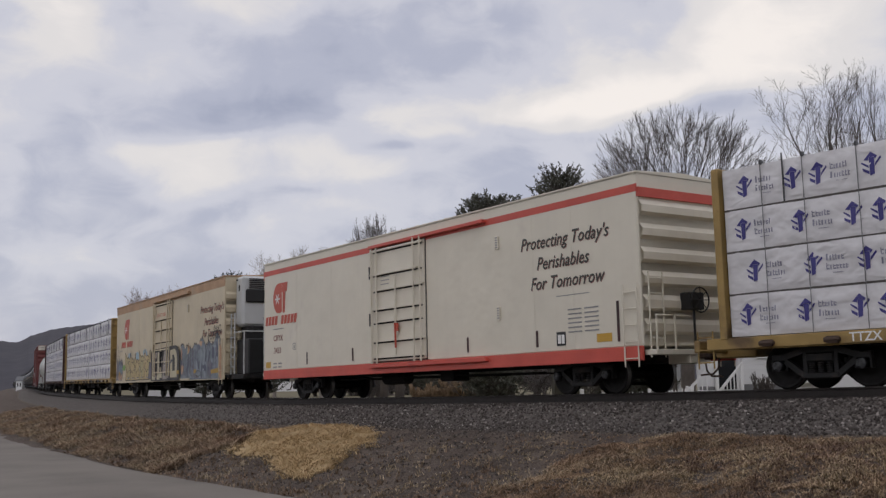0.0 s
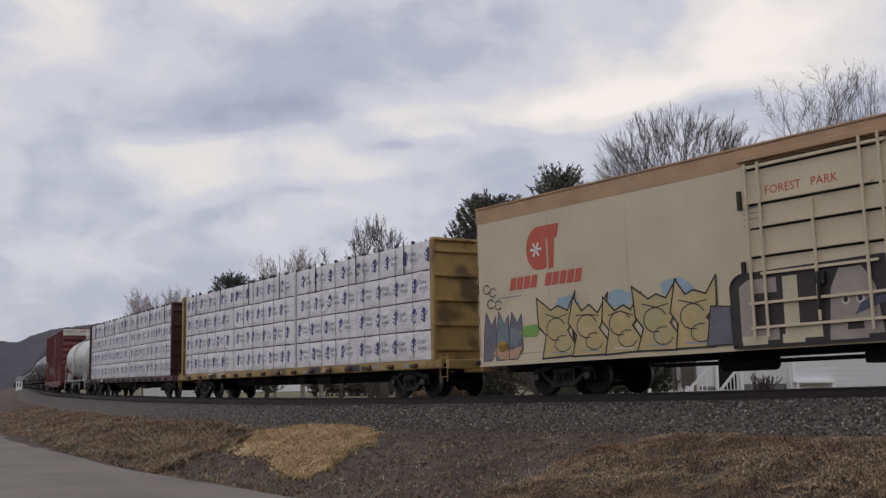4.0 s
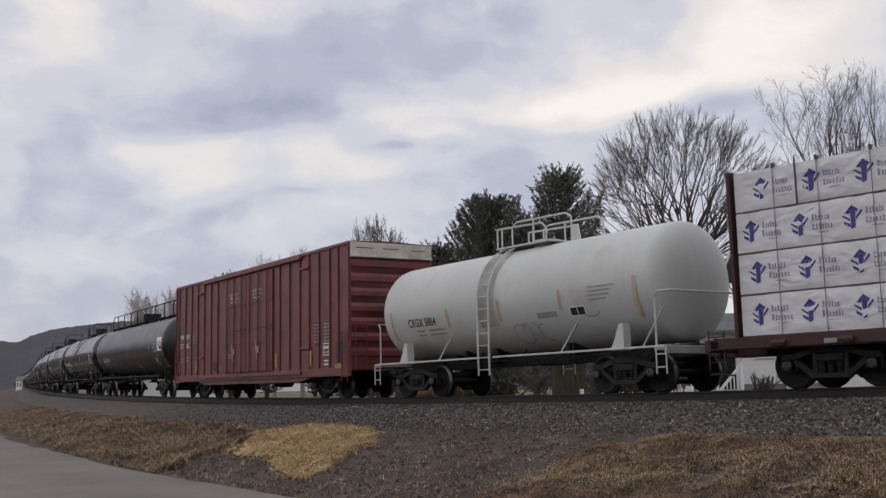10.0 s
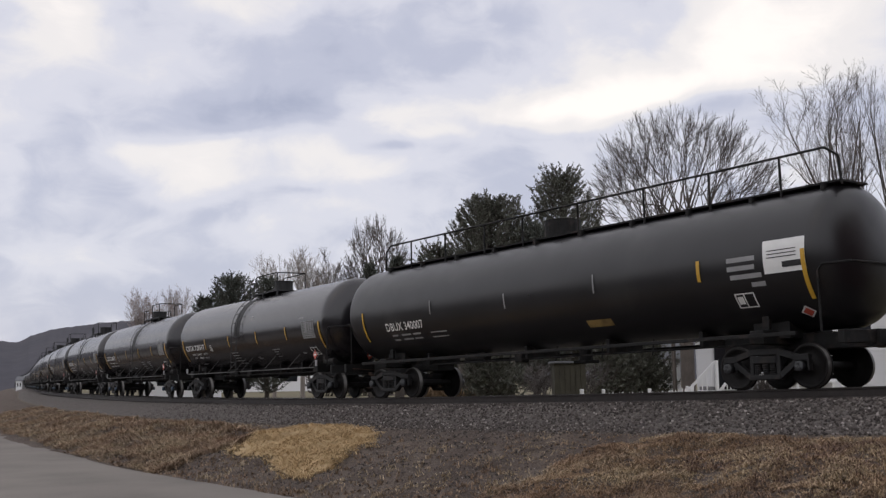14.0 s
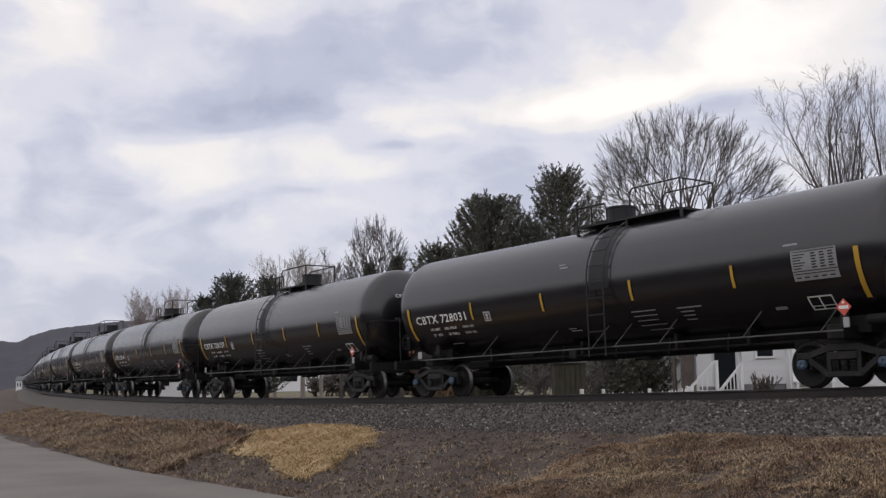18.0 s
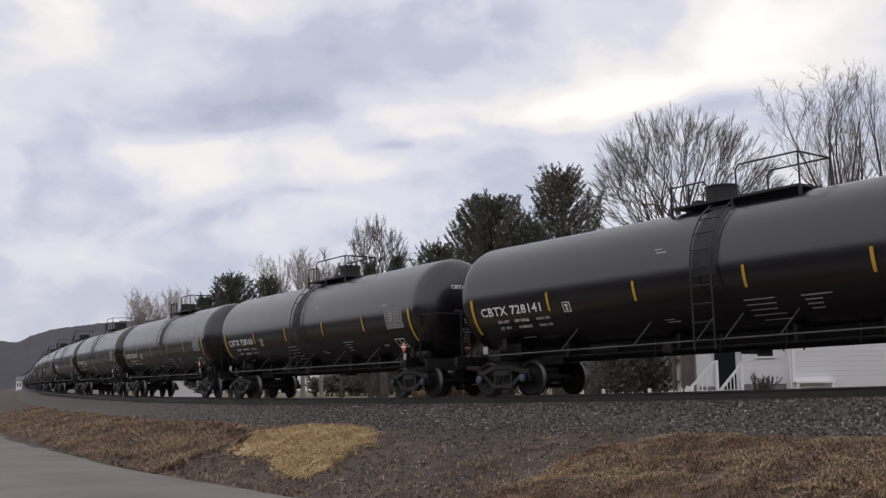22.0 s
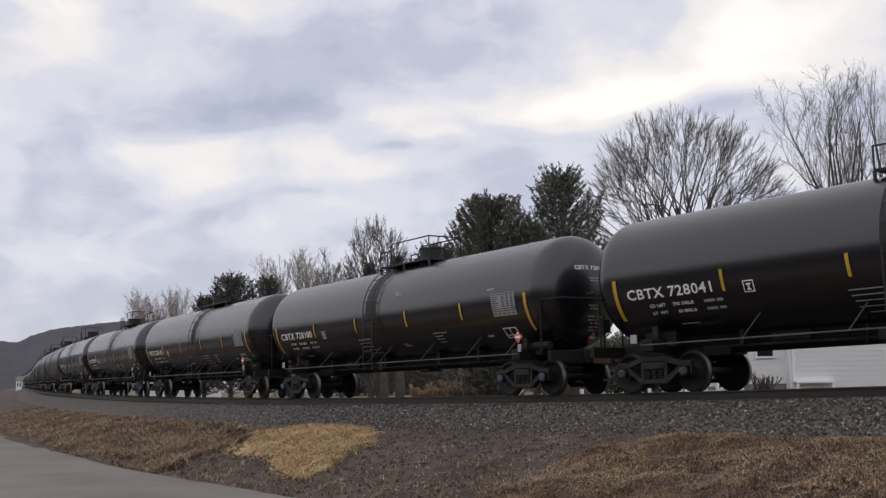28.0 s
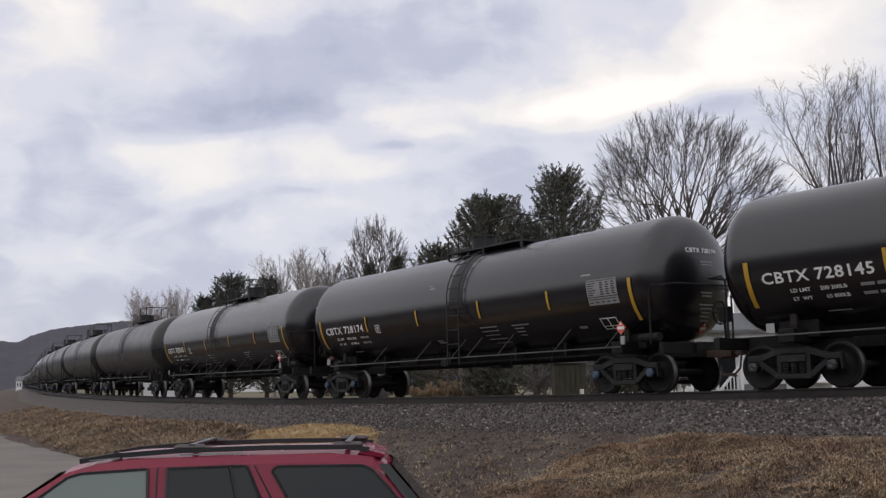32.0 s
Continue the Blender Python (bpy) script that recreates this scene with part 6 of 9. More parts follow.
    for x in (-3.0, -5.6):
        shape(bm, [(x, 1.12), (x - 0.42, 1.14), (x - 0.40, 1.30), (x - 0.02, 1.28)], GOLD, yd + 0.008 if x > -3.3 else y + 0.014)
    outlined(bm, curl(-6.3, 1.1, 0.4, 0.13, 0, math.tau, 14)[:-1], MIX, BLACK, 0.03, y + 0.0142)
    part("graffiti", bm, cols, car, "large blue and slate spray-paint piece edged in peach")
    # black scrawled tags
    bm = bmesh.new()
    for i, (x, z) in enumerate(((-7.75, 2.62), (-8.1, 2.58), (-8.45, 2.66), (-8.8, 2.60), (-9.15, 2.55), (-8.6, 2.95), (-8.95, 2.9))):
        stroke(bm, [(x + 0.12, z - 0.05), (x - 0.05, z + 0.16), (x - 0.02, z - 0.14), (x - 0.2, z + 0.08), (x - 0.28, z - 0.08)], 0.032, y + 0.015, BLACK)
    stroke(bm, curl(-9.35, 2.95, 0.15, 0.13, 0, math.tau, 12), 0.03, y + 0.015, BLACK)
    for x, z in ((9.55, 2.85), (9.3, 2.75), (9.4, 2.45), (9.1, 2.4)):
        stroke(bm, curl(x, z, 0.13, 0.12, 0.5, 5.6, 9), 0.026, y + 0.015, BLACK)
    part("graffiti", bm, cols, car, "black scrawled tags")


refrigerator_car("white")
refrigerator_car("tan")


# ---- centre-beam flat cars with wrapped lumber ----
def wrap_y(x, z, L, h, w, seed):
    """Depth of the creased wrap over a pack's outer face."""
    e = min(1.0, 6 * min(z, h - z) / h + 0.25, 3 * min(-x, L + x) / L + 0.3)
    d = 0.026 * noise.noise(Vector((x * 1.8 + seed, z * 2.5, 1.3))) + 0.024 * noise.noise(Vector((x * 5 + z * 6 + seed, z * 5 - x * 2, 4.1)))
    d += 0.016 * (0.4 - abs(noise.noise(Vector((x * 3.2 + z * 2.6 + seed, z * 7.0 - x * 1.2, 9.0)))))
    return w + d * e - 0.022 * (1 - e)


def wrap_pack_mesh(L, h, w, seed):
    """A wrapped pack from x=0 to x=-L, z=0 to h, its outer face at y=w, slightly loose and creased."""
    bm = bmesh.new()
    nx, nz = max(4, int(L / 0.09)), 11
    grid = [[bm.verts.new((-L * i / nx, wrap_y(-L * i / nx, h * j / nz, L, h, w, seed), h * j / nz)) for j in range(nz + 1)] for i in range(nx + 1)]
    for i in range(nx):
        for j in range(nz):
            bm.faces.new((grid[i][j], grid[i][j + 1], grid[i + 1][j + 1], grid[i + 1][j])).smooth = True
    # top, ends, back
    box(bm, -L + 0.004, -0.004, 0.05, w - 0.022, 0.006, h - 0.006)
    bmesh.ops.recalc_face_normals(bm, faces=bm.faces)
    return finish(bm, "lumber_pack", M["wrap"])


def print_marks(L, h, w, seed):
    """Blue arrow-shaped devices and two bars of lettering in turn along the face."""
    rnd = random.Random(seed * 7 + 3)
    bm = bmesh.new()
    zc = h * 0.52
    x = -rnd.uniform(0.05, 0.4)

    def poly(pts, mi):
        f = bm.faces.new([bm.verts.new((px, wrap_y(px, pz, L, h, w, seed) + 0.009, pz)) for px, pz in pts])
        f.material_index = mi

    def device(cx, s):
        """An isometric arrow block between two chevron arms."""
        def sc(pts, mi=0):
            poly([(cx - a * s, zc + b * s) for a, b in pts], mi)
        sc([(-0.50, 0.36), (0.10, 1.0), (0.66, 0.58), (0.46, 0.34), (0.40, 0.52), (-0.06, 0.55), (-0.12, 0.28)])
        sc([(-0.06, 0.54), (0.40, 0.50), (0.36, -0.86), (-0.02, -1.0)])
        sc([(-0.62, -0.30), (-0.08, -0.58), (-0.08, -0.86), (-0.58, -0.56)])
        sc([(-0.72, 0.10), (-0.66, 0.20), (-0.10, -0.14), (-0.10, -0.36)])
        sc([(0.44, 0.02), (0.92, 0.56), (0.96, 0.38), (0.42, -0.24)])

    while x > -L + 0.30:
        if x - 0.46 < -L:
            break
        device(x - 0.25, 0.235)
        x -= 0.55
        if rnd.random() < 0.14:
            continue
        if x - 0.46 < -L:
            break
        # lettering as short bars of glyph width, two lines and a hairline
        for z, n in ((zc + 0.035, 6), (zc - 0.145, 7)):
            gx = x
            for k in range(n):
                gw = rnd.uniform(0.036, 0.056) if k else 0.062
                hh = 0.130 if k == 0 else rnd.choice((0.090, 0.090, 0.115))
                if rnd.random() < 0.45:
                    # an open glyph: stem and foot
                    poly([(gx, z), (gx - 0.018, z), (gx - 0.018, z + hh), (gx, z + hh)], 1)
                    poly([(gx - 0.02, z), (gx - gw, z), (gx - gw, z + 0.025), (gx - 0.02, z + 0.025)], 1)
                    poly([(gx - 0.02, z + hh * 0.6), (gx - gw, z + hh * 0.6), (gx - gw, z + hh * 0.6 + 0.02), (gx - 0.02, z + hh * 0.6 + 0.02)], 1)
                else:
                    poly([(gx, z), (gx - gw * 0.6, z), (gx - gw * 0.6, z + hh), (gx, z + hh)], 1)
                gx -= gw + 0.016
        poly([(x - 0.12, zc - 0.215), (x - 0.34, zc - 0.215), (x - 0.34, zc - 0.203), (x - 0.12, zc - 0.203)], 1)
        x -= 0.56
        if rnd.random() < 0.12:
            x -= 0.2
    return finish(bm, "wrap_print", [M["logo_blue"], M["logo_grey"]])


def lumber_car(colour, s, seed, x_rear, x_front, ztop, joint, mark):
    """x_rear, x_front: ends of the load; joint: where the two long halves of the load meet."""
    skin = M["yellow" if colour == "yellow" else "brown"]
    car = thing("centerbeam_flatcar", ("worn yellow" if colour == "yellow" else "dark brown") + " centre-beam flat car carrying wrapped lumber", "flat car", "lumber flat cars")
    z0 = 1.10
    bm = bmesh.new()
    box(bm, x_front - 0.3, x_rear + 0.3, -1.38, 1.38, 0.98, 1.08, 0.01)
    part("deck", bm, skin, car)
    for sg in (1, -1):
        bm = bmesh.new()
        ys = sg * 1.40
        box(bm, x_front - 0.55, x_rear + 0.55, ys - 0.05, ys + 0.05, 0.84, 1.08, 0.012)
        box(bm, x_front - 0.55, x_rear + 0.55, ys - 0.10 if sg > 0 else ys, ys if sg > 0 else ys + 0.10, 0.82, 0.86)
        part("side_sill", bm, skin, car)
    n = 15
    bm = bmesh.new()
    box(bm, -0.12, 0.12, 1.44, 1.52, 0.86, 1.0, 0.01)
    rod(bm, (-0.16, 1.50, 0.93), (0.16, 1.50, 0.93), 0.05, 8)
    wm = finish(bm, "winch", M["coupler"])
    for i in range(n):
        child("winch", wm, car, pose(x_front + 0.9 + i * (x_rear - x_front - 1.8) / (n - 1), 0, 0), "rusty strap winch")
    for end, sg in ((x_rear, 1), (x_front, -1)):
        bw = 0.17 if colour == "yellow" or sg < 0 else 0.08
        bm = bmesh.new()
        x0 = end + sg * 0.03
        box(bm, x0, x0 + sg * 0.06, -1.45, 1.45, 1.05, ztop - 0.02, 0.01)
        for y in (-1.42, 1.42):
            box(bm, x0, x0 + sg * bw, y - 0.05, y + 0.05, 1.05, ztop - 0.02, 0.012)
        box(bm, x0, x0 + sg * bw, -1.45, 1.45, ztop - 0.06, ztop + 0.02, 0.012)
        bulkhead = part("bulkhead", bm, skin, car, "ribbed steel end bulkhead")
        for k in range(5):
            z = 1.4 + k * (ztop - 1.75) / 4
            bm = bmesh.new()
            box(bm, x0 + sg * 0.05, x0 + sg * bw * 0.9, -1.365, 1.365, z - 0.05, z + 0.05, 0.008)
            part("rib", bm, skin, bulkhead)
        bm = bmesh.new()
        box(bm, end + sg * 0.03, end + sg * 1.05, -0.36, 0.36, 0.70, 1.06, 0.02)
        box(bm, end + sg * 0.75, end + sg * 0.9, -1.42, 1.42, 0.80, 1.06, 0.02)
        part("end_sill", bm, skin, car)
        for y in (1.40, -1.40):
            bm = bmesh.new()
            ladder(bm, end + sg * 0.42, end + sg * 0.80, y, 0.45, 1.25, 3)
            part("ladder", bm, skin, car)
    bm = bmesh.new()
    vs = [(x_front + 1.0, 0.96), (x_rear - 1.0, 0.96), (x_rear - 4.2, 0.52), (x_front + 4.2, 0.52)]
    for y in (-0.30, 0.30):
        bm.faces.new([bm.verts.new((a, y, b)) for a, b in vs])
    box(bm, x_front + 4.2, x_rear - 4.2, -0.32, 0.32, 0.50, 0.56)
    for i in range(12):
        x = x_front + 1.2 + i * (x_rear - x_front - 2.4) / 11
        box(bm, x - 0.06, x + 0.06, -1.36, 1.36, 0.80, 0.98)
    part("center_sill", bm, M["undergear"], car)
    bm = bmesh.new()
    box(bm, x_front, x_rear, -0.04, 0.04, 1.08, ztop - 0.05)
    part("center_beam", bm, skin, car)
    bm = bmesh.new()
    rod(bm, (-3.2, 0.7, 0.66), (-2.1, 0.7, 0.66), 0.2, 12)
    box(bm, -1.2, -0.6, 0.5, 0.95, 0.52, 0.85, 0.03)
    for x in (-4.4, -0.2, 3.5):
        pipe(bm, [(x, 1.1, 0.9), (x, 1.1, 0.55), (x - 0.28, 1.1, 0.55), (x - 0.28, 1.1, 0.9)], 0.025, 5)
    pipe(bm, [(6, 0.9, 0.7), (-6, 0.9, 0.66)], 0.025, 5)
    part("brake_gear", bm, M["undergear"], car)
    child("coupler", COUPLER, car, pose(x_rear + 0.95, 0, 0))
    child("coupler", COUPLER, car, Matrix.Translation((x_front - 0.95, 0, 0)) @ Matrix.Rotation(math.pi, 4, "Z"))
    if mark:
        for body, x in mark:
            letters("reporting_mark", body, 0.25, flat_side(x, 0.875, 1.464), M["white_mark"], car, width=1.0, bold=0.004)
    bm = bmesh.new()
    for x in (x_rear - 3.4, x_front + 5.3, x_front + 8.2):
        patch(bm, flat_side(x, 0.86, 1.454), 0, 0.9, 0, 0.20, 1)
    part("sill_patch", bm, M["black_mark"], car, "dark painted sill patches")
    rp = random.Random(seed + 5)
    for tone in (("rust_band", "dull_mark", "black_mark") if colour == "brown" else ("dull_mark", "rust_band", "black_mark")):
        for _ in range(4):
            bm = bmesh.new()
            x, a = rp.uniform(x_front + 1, x_rear - 1), rp.uniform(0.15, 0.5)
            patch(bm, flat_side(x, 0.87 + rp.uniform(0, 0.05), 1.456), 0, a, 0, rp.uniform(0.08, 0.15), 1)
            part("sill_patch", bm, M[tone], car, "worn touched-up paint on the sill")
    trucks(car, 9.0, "cap_grey", spin=True)
    MOVING.append((car, s, 9.0))
    # the load: four tiers of wrapped packs on both sides
    load = thing("lumber_load", "four tiers of white-wrapped lumber packs with blue printing", "lumber", "lumber loads of the flat cars")
    rnd = random.Random(seed)
    h = (ztop - z0) / 4
    meshes = {}
    for tier in range(4):
        for a, b in ((x_rear, joint), (joint, x_front)):
            n = 2 if abs(a - b) > 7 else 1
            if tier == 3:
                n = 3 if abs(a - b) > 7 else 2
            L = (a - b) / n
            for i in range(n):
                key = (round(L, 2), rnd.randrange(4))
                if key not in meshes:
                    sd = len(meshes) * 5 + seed
                    meshes[key] = (wrap_pack_mesh(L - 0.03, h - 0.035, 1.36, sd), print_marks(L - 0.03, h - 0.035, 1.36, sd))
                pk = child("lumber_pack", meshes[key][0], load, pose(a - L * i - 0.015, 0, z0 + h * tier))
                child("wrap_print", meshes[key][1], pk, None, "violet-blue printed devices and lettering")["kind"] = "stuff"
                child("lumber_pack", meshes[key][0], load, Matrix.Translation((a - L * (i + 1) + 0.015, 0, z0 + h * tier)) @ Matrix.Rotation(math.pi, 4, "Z"))
        # bearer gaps between the tiers, their shade painted as one dark strip
        if tier < 3:
            bm = bmesh.new()
            box(bm, x_front + 0.02, x_rear - 0.02, -1.33, 1.345, z0 + h * (tier + 1) - 0.045, z0 + h * (tier + 1) + 0.003)
            part("bearer", bm, M["bearer"], load, "bearer strip between the tiers, gap shade in its grey")
    bm = bmesh.new()
    box(bm, -0.008, 0.008, 1.395, 1.404, z0, ztop + 0.012)
    box(bm, -0.010, 0.010, 0.0, 1.404, ztop + 0.002, ztop + 0.012)
    strap = finish(bm, "strap", M["grey_strap"])
    bm = bmesh.new()
    box(bm, -0.02, 0.02, 1.30, 1.415, ztop - 0.05, ztop + 0.05, 0.006)
    guard = finish(bm, "corner_protector", M["strap"])
    bm = bmesh.new()
    box(bm, -0.012, 0.012, 1.372, 1.40, ztop - h - 0.02, ztop + 0.10)
    stake = finish(bm, "end_stake", M["strap"])
    k, x = 0, x_rear - 0.95
    while x > x_front + 0.4:
        child("strap", strap, load, pose(x, 0, 0), "thin grey vertical strap")
        child("corner_protector", guard, load, pose(x, 0, 0), "black strap corner protector")
        if k % 3 == 0:
            child("end_stake", stake, load, pose(x - 0.5, 0, 0))
        x -= 1.04 + 0.10 * math.sin(3.1 * k + seed)
        k += 1
    bm = bmesh.new()
    box(bm, joint - 0.07, joint + 0.07, 1.30, 1.40, z0 + 0.02, ztop - 0.01, 0.03)
    part("wrap_joint", bm, M["wrap_seam"], load, "loose grey wrap at the joint")
    MOVING.append((load, s, 9.0))


lumber_car("yellow", -13.8, 11, 10.8, -10.8, 4.69, -1.3, [("TTZX", 8.15)])
lumber_car("yellow", 56.2, 23, 10.85, -10.88, 4.64, -1.32, [("TTZX", 7.5), ("86573", 6.2)])
lumber_car("brown", 80.26, 37, 10.74, -11.1, 4.57, -1.3, [("TR", 7.6), ("874550", 6.6)])


# ---- hills, trees and buildings beyond the line ----
M["bark"] = mat("grey_brown_bark", (0.11, 0.092, 0.08), 0.9, vary=0.25, scale=2, bump=0.4)
M["twig"] = mat("bare_twigs", (0.095, 0.082, 0.076), 0.9, vary=0.2, scale=1, bump=0)
# pale twigs, with some haze mixed into their colour
M["pale_twig"] = mat("haze_tinted_pale_twigs", (0.31, 0.275, 0.25), 0.9, vary=0.15, scale=1, bump=0)
M["grey_twig"] = mat("grey_brown_twigs", (0.125, 0.108, 0.10), 0.9, vary=0.2, scale=1, bump=0)
# haze over the farthest trees is painted as a lighter twig colour
M["haze_twig"] = mat("haze_tinted_brown_twigs", (0.31, 0.26, 0.24), 0.9, vary=0.15, scale=1, bump=0)
M["needles"] = mat("dark_evergreen_needles", (0.135, 0.137, 0.108), 0.85, vary=0.35, scale=1.5, bump=0)
M["needles2"] = mat("bluish_evergreen_needles", (0.115, 0.125, 0.105), 0.85, vary=0.35, scale=1.5, bump=0)
# blue-grey of the ridge stands for distance haze, mixed into the wood colour
M["hill"] = splotch("haze_tinted_hillside", [(0.3, (0.044, 0.043, 0.054)), (0.5, (0.060, 0.058, 0.070)), (0.75, (0.082, 0.078, 0.088))], 0.012, scale2=0.09, bump=0.0, dist=0.0)
M["siding"] = mat("white_vinyl_siding", (0.76, 0.76, 0.77), 0.5, vary=0.03, scale=1.0, bump=0.02, random_each=0.03)
M["roof_grey"] = mat("grey_shingles", (0.16, 0.165, 0.175), 0.85, vary=0.15, scale=3, bump=0.3)
M["foundation"] = mat("grey_block_foundation", (0.20, 0.20, 0.205), 0.9, vary=0.12, scale=3, bump=0.3)
M["glass_dark"] = mat("dark_window_glass", (0.015, 0.017, 0.02), 0.08, vary=0.05, bump=0)
M["white_trim"] = mat("white_painted_wood", (0.78, 0.78, 0.78), 0.5, vary=0.04, bump=0.02)
M["olive"] = mat("weathered_olive_boards", (0.06, 0.055, 0.038), 0.9, vary=0.2, scale=3, bump=0.4)


def mesh_ob(name, verts, faces, material, parent=None, label="", smooth=False):
    me = bpy.data.meshes.new(name)
    me.from_pydata(verts, [], faces)
    me.materials.append(material)
    if smooth:
        me.polygons.foreach_set("use_smooth", [True] * len(me.polygons))
    ob = new(name, me)
    if parent is not None:
        ob.parent = parent
    if label:
        ob["label"] = label
    return ob


def build_hill():
    """A long wooded ridge, its crest rough with bare tree tops."""
    verts, faces = [], []
    az = np.arange(-42.0, 40.0, 0.12)
    rows = 9
    for i, a in enumerate(az):
        top = float(np.interp(a, [-42, -30, -24, -22.6, -22.0, -21.6, -21.0, -20.4, -19.7, -18, -16.6, -14, -10, -4, 6, 20, 40], [3.6, 3.0, 2.25, 2.05, 1.93, 2.10, 2.38, 2.58, 2.72, 2.98, 3.12, 3.3, 3.4, 2.6, 2.0, 2.2, 2.5]))
        top += 0.0125 * max(0.0, -a) + 0.05 * noise.noise(Vector((a * 2.1, 0, 5))) + 0.045 * noise.noise(Vector((a * 7.0, 0, 9))) + 0.05 * abs(noise.noise(Vector((a * 19.0, 0, 2))))
        for j in range(rows):
            f = j / (rows - 1)
            d = 800 + 420 * f
            z = -6 + (math.tan(radians(top)) * 1220 + 6) * (f ** 0.8)
            z += 3.0 * noise.noise(Vector((a * 1.4, f * 4, 1))) * (1 - f)
            verts.append((d * math.sin(radians(a)), d * math.cos(radians(a)), z))
    for i in range(len(az) - 1):
        for j in range(rows - 1):
            k = i * rows + j
            faces.append((k, k + rows, k + rows + 1, k + 1))
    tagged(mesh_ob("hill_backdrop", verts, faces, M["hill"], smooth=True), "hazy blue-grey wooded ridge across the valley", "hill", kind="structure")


build_hill()


def build_near_ridge():
    """The wooded slope on the viewer's own side of the valley."""
    verts, faces = [], []
    az = np.arange(62.0, 298.0, 0.8)
    for a in az:
        k = min(1.0, (a - 62) / 25, (297.2 - a) / 25)
        top = 2.4 + k * (5.6 + 0.7 * noise.noise(Vector((a * 0.06, 0, 4)))) + 0.25 * noise.noise(Vector((a * 0.7, 0, 8)))
        for d, f in ((170, 0.0), (240, 0.45), (300, 1.0)):
            verts.append((d * math.sin(radians(a)), d * math.cos(radians(a)), -2.2 + f * 300 * math.tan(radians(top))))
    for i in range(len(az) - 1):
        for j in range(2):
            k = i * 3 + j
            faces.append((k, k + 3, k + 4, k + 1))
    tagged(mesh_ob("ridge_backdrop", verts, faces, M["unseen_dark"], smooth=True), "dark leafless wooded slope across the road", "hill", kind="structure")


build_near_ridge()


class Twigs:
    def __init__(self):
        self.v, self.f = [], []

    def seg(self, a, b, r0, r1, n=3):
        d = b - a
        if d.length < 1e-5:
            return
        q = d.normalized()
        u = q.cross(Vector((0.3, 0.5, 0.81))).normalized()
        w = q.cross(u)
        k = len(self.v)
        for c, r in ((a, r0), (b, r1)):
            for i in range(n):
                t = math.tau * i / n
                p = c + u * (r * math.cos(t)) + w * (r * math.sin(t))
                self.v.append((p.x, p.y, p.z))
        for i in range(n):
            j = (i + 1) % n
            self.f.append((k + i, k + j, k + n + j, k + n + i))


def bare_tree(x, y, z, height, spread, seed, label, stems=1, lean=(0, 0), levels=6, twig="twig", trunk_r=0.2, first=0.25, up=0.12, open_angle=0.55, thin=0.012, name="bare_tree"):
    """A leafless tree: tapered stems that fork again and again into fine twigs."""
    rnd = random.Random(seed)
    tree = thing(name, label, "tree")
    tree.location = (x, y, z)
    wood, fine = Twigs(), Twigs()

    def grow(p, d, length, r, level):
        n = 3 if level < 3 else 2
        for i in range(n):
            bend = Vector((rnd.uniform(-1, 1), rnd.uniform(-1, 1), rnd.uniform(-0.4, 0.6))) * (0.10 + 0.03 * level)
            d2 = (d + bend + Vector((0, 0, up))).normalized()
            q = p + d2 * (length / n)
            r2 = max(thin * 0.7, r * (0.90 if level < 3 else 0.82))
            (wood if r > 0.045 else fine).seg(p, q, r, r2, 6 if r > 0.09 else (4 if r > 0.045 else 3))
            if 0 < level < levels and i < n - 1 and rnd.random() < 0.75:
                side(q, d2, length * rnd.uniform(0.45, 0.7), r2 * 0.55, level + 1)
            p, d, r = q, d2, r2
        if level < levels:
            k = 2 if rnd.random() < 0.7 else 3
            for j in range(k):
                side(p, d, length * rnd.uniform(0.62, 0.86), r * (0.78 if j == 0 else 0.62), level + 1, j)

    def side(p, d, length, r, level, j=1):
        a = rnd.uniform(0.6, 1.15) * open_angle * (0.65 if j == 0 else 1.0)
        ax = Vector((rnd.uniform(-1, 1), rnd.uniform(-1, 1), rnd.uniform(-0.3, 0.3))).normalized()
        ax = (ax - d * ax.dot(d)).normalized()
        d2 = (d * math.cos(a) + ax * math.sin(a) * spread).normalized()
        grow(p, d2, length, max(r, thin), level)

    for k in range(stems):
        a = math.tau * k / max(1, stems) + rnd.uniform(-0.4, 0.4)
        t = 0.0 if stems == 1 else rnd.uniform(0.15, 0.55) * spread
        d = Vector((math.cos(a) * t + lean[0], math.sin(a) * t + lean[1], 1)).normalized()
        grow(Vector((0.15 * math.cos(a), 0.15 * math.sin(a), -0.2)), d, height * first * rnd.uniform(0.85, 1.1), trunk_r * (1 if stems == 1 else 0.65), 0)
    top = max(v[2] for v in fine.v + wood.v)
    k = height / top
    for t in (wood, fine):
        t.v = [(a * k, b * k, c * k) for a, b, c in t.v]
    mesh_ob("trunk", wood.v, wood.f, M["bark" if twig != "pale_twig" else "pale_twig"], tree)
    c = mesh_ob("crown", fine.v, fine.f, M[twig], tree, "bare branching crown of fine twigs")
    c["kind"] = "stuff"
    return tree


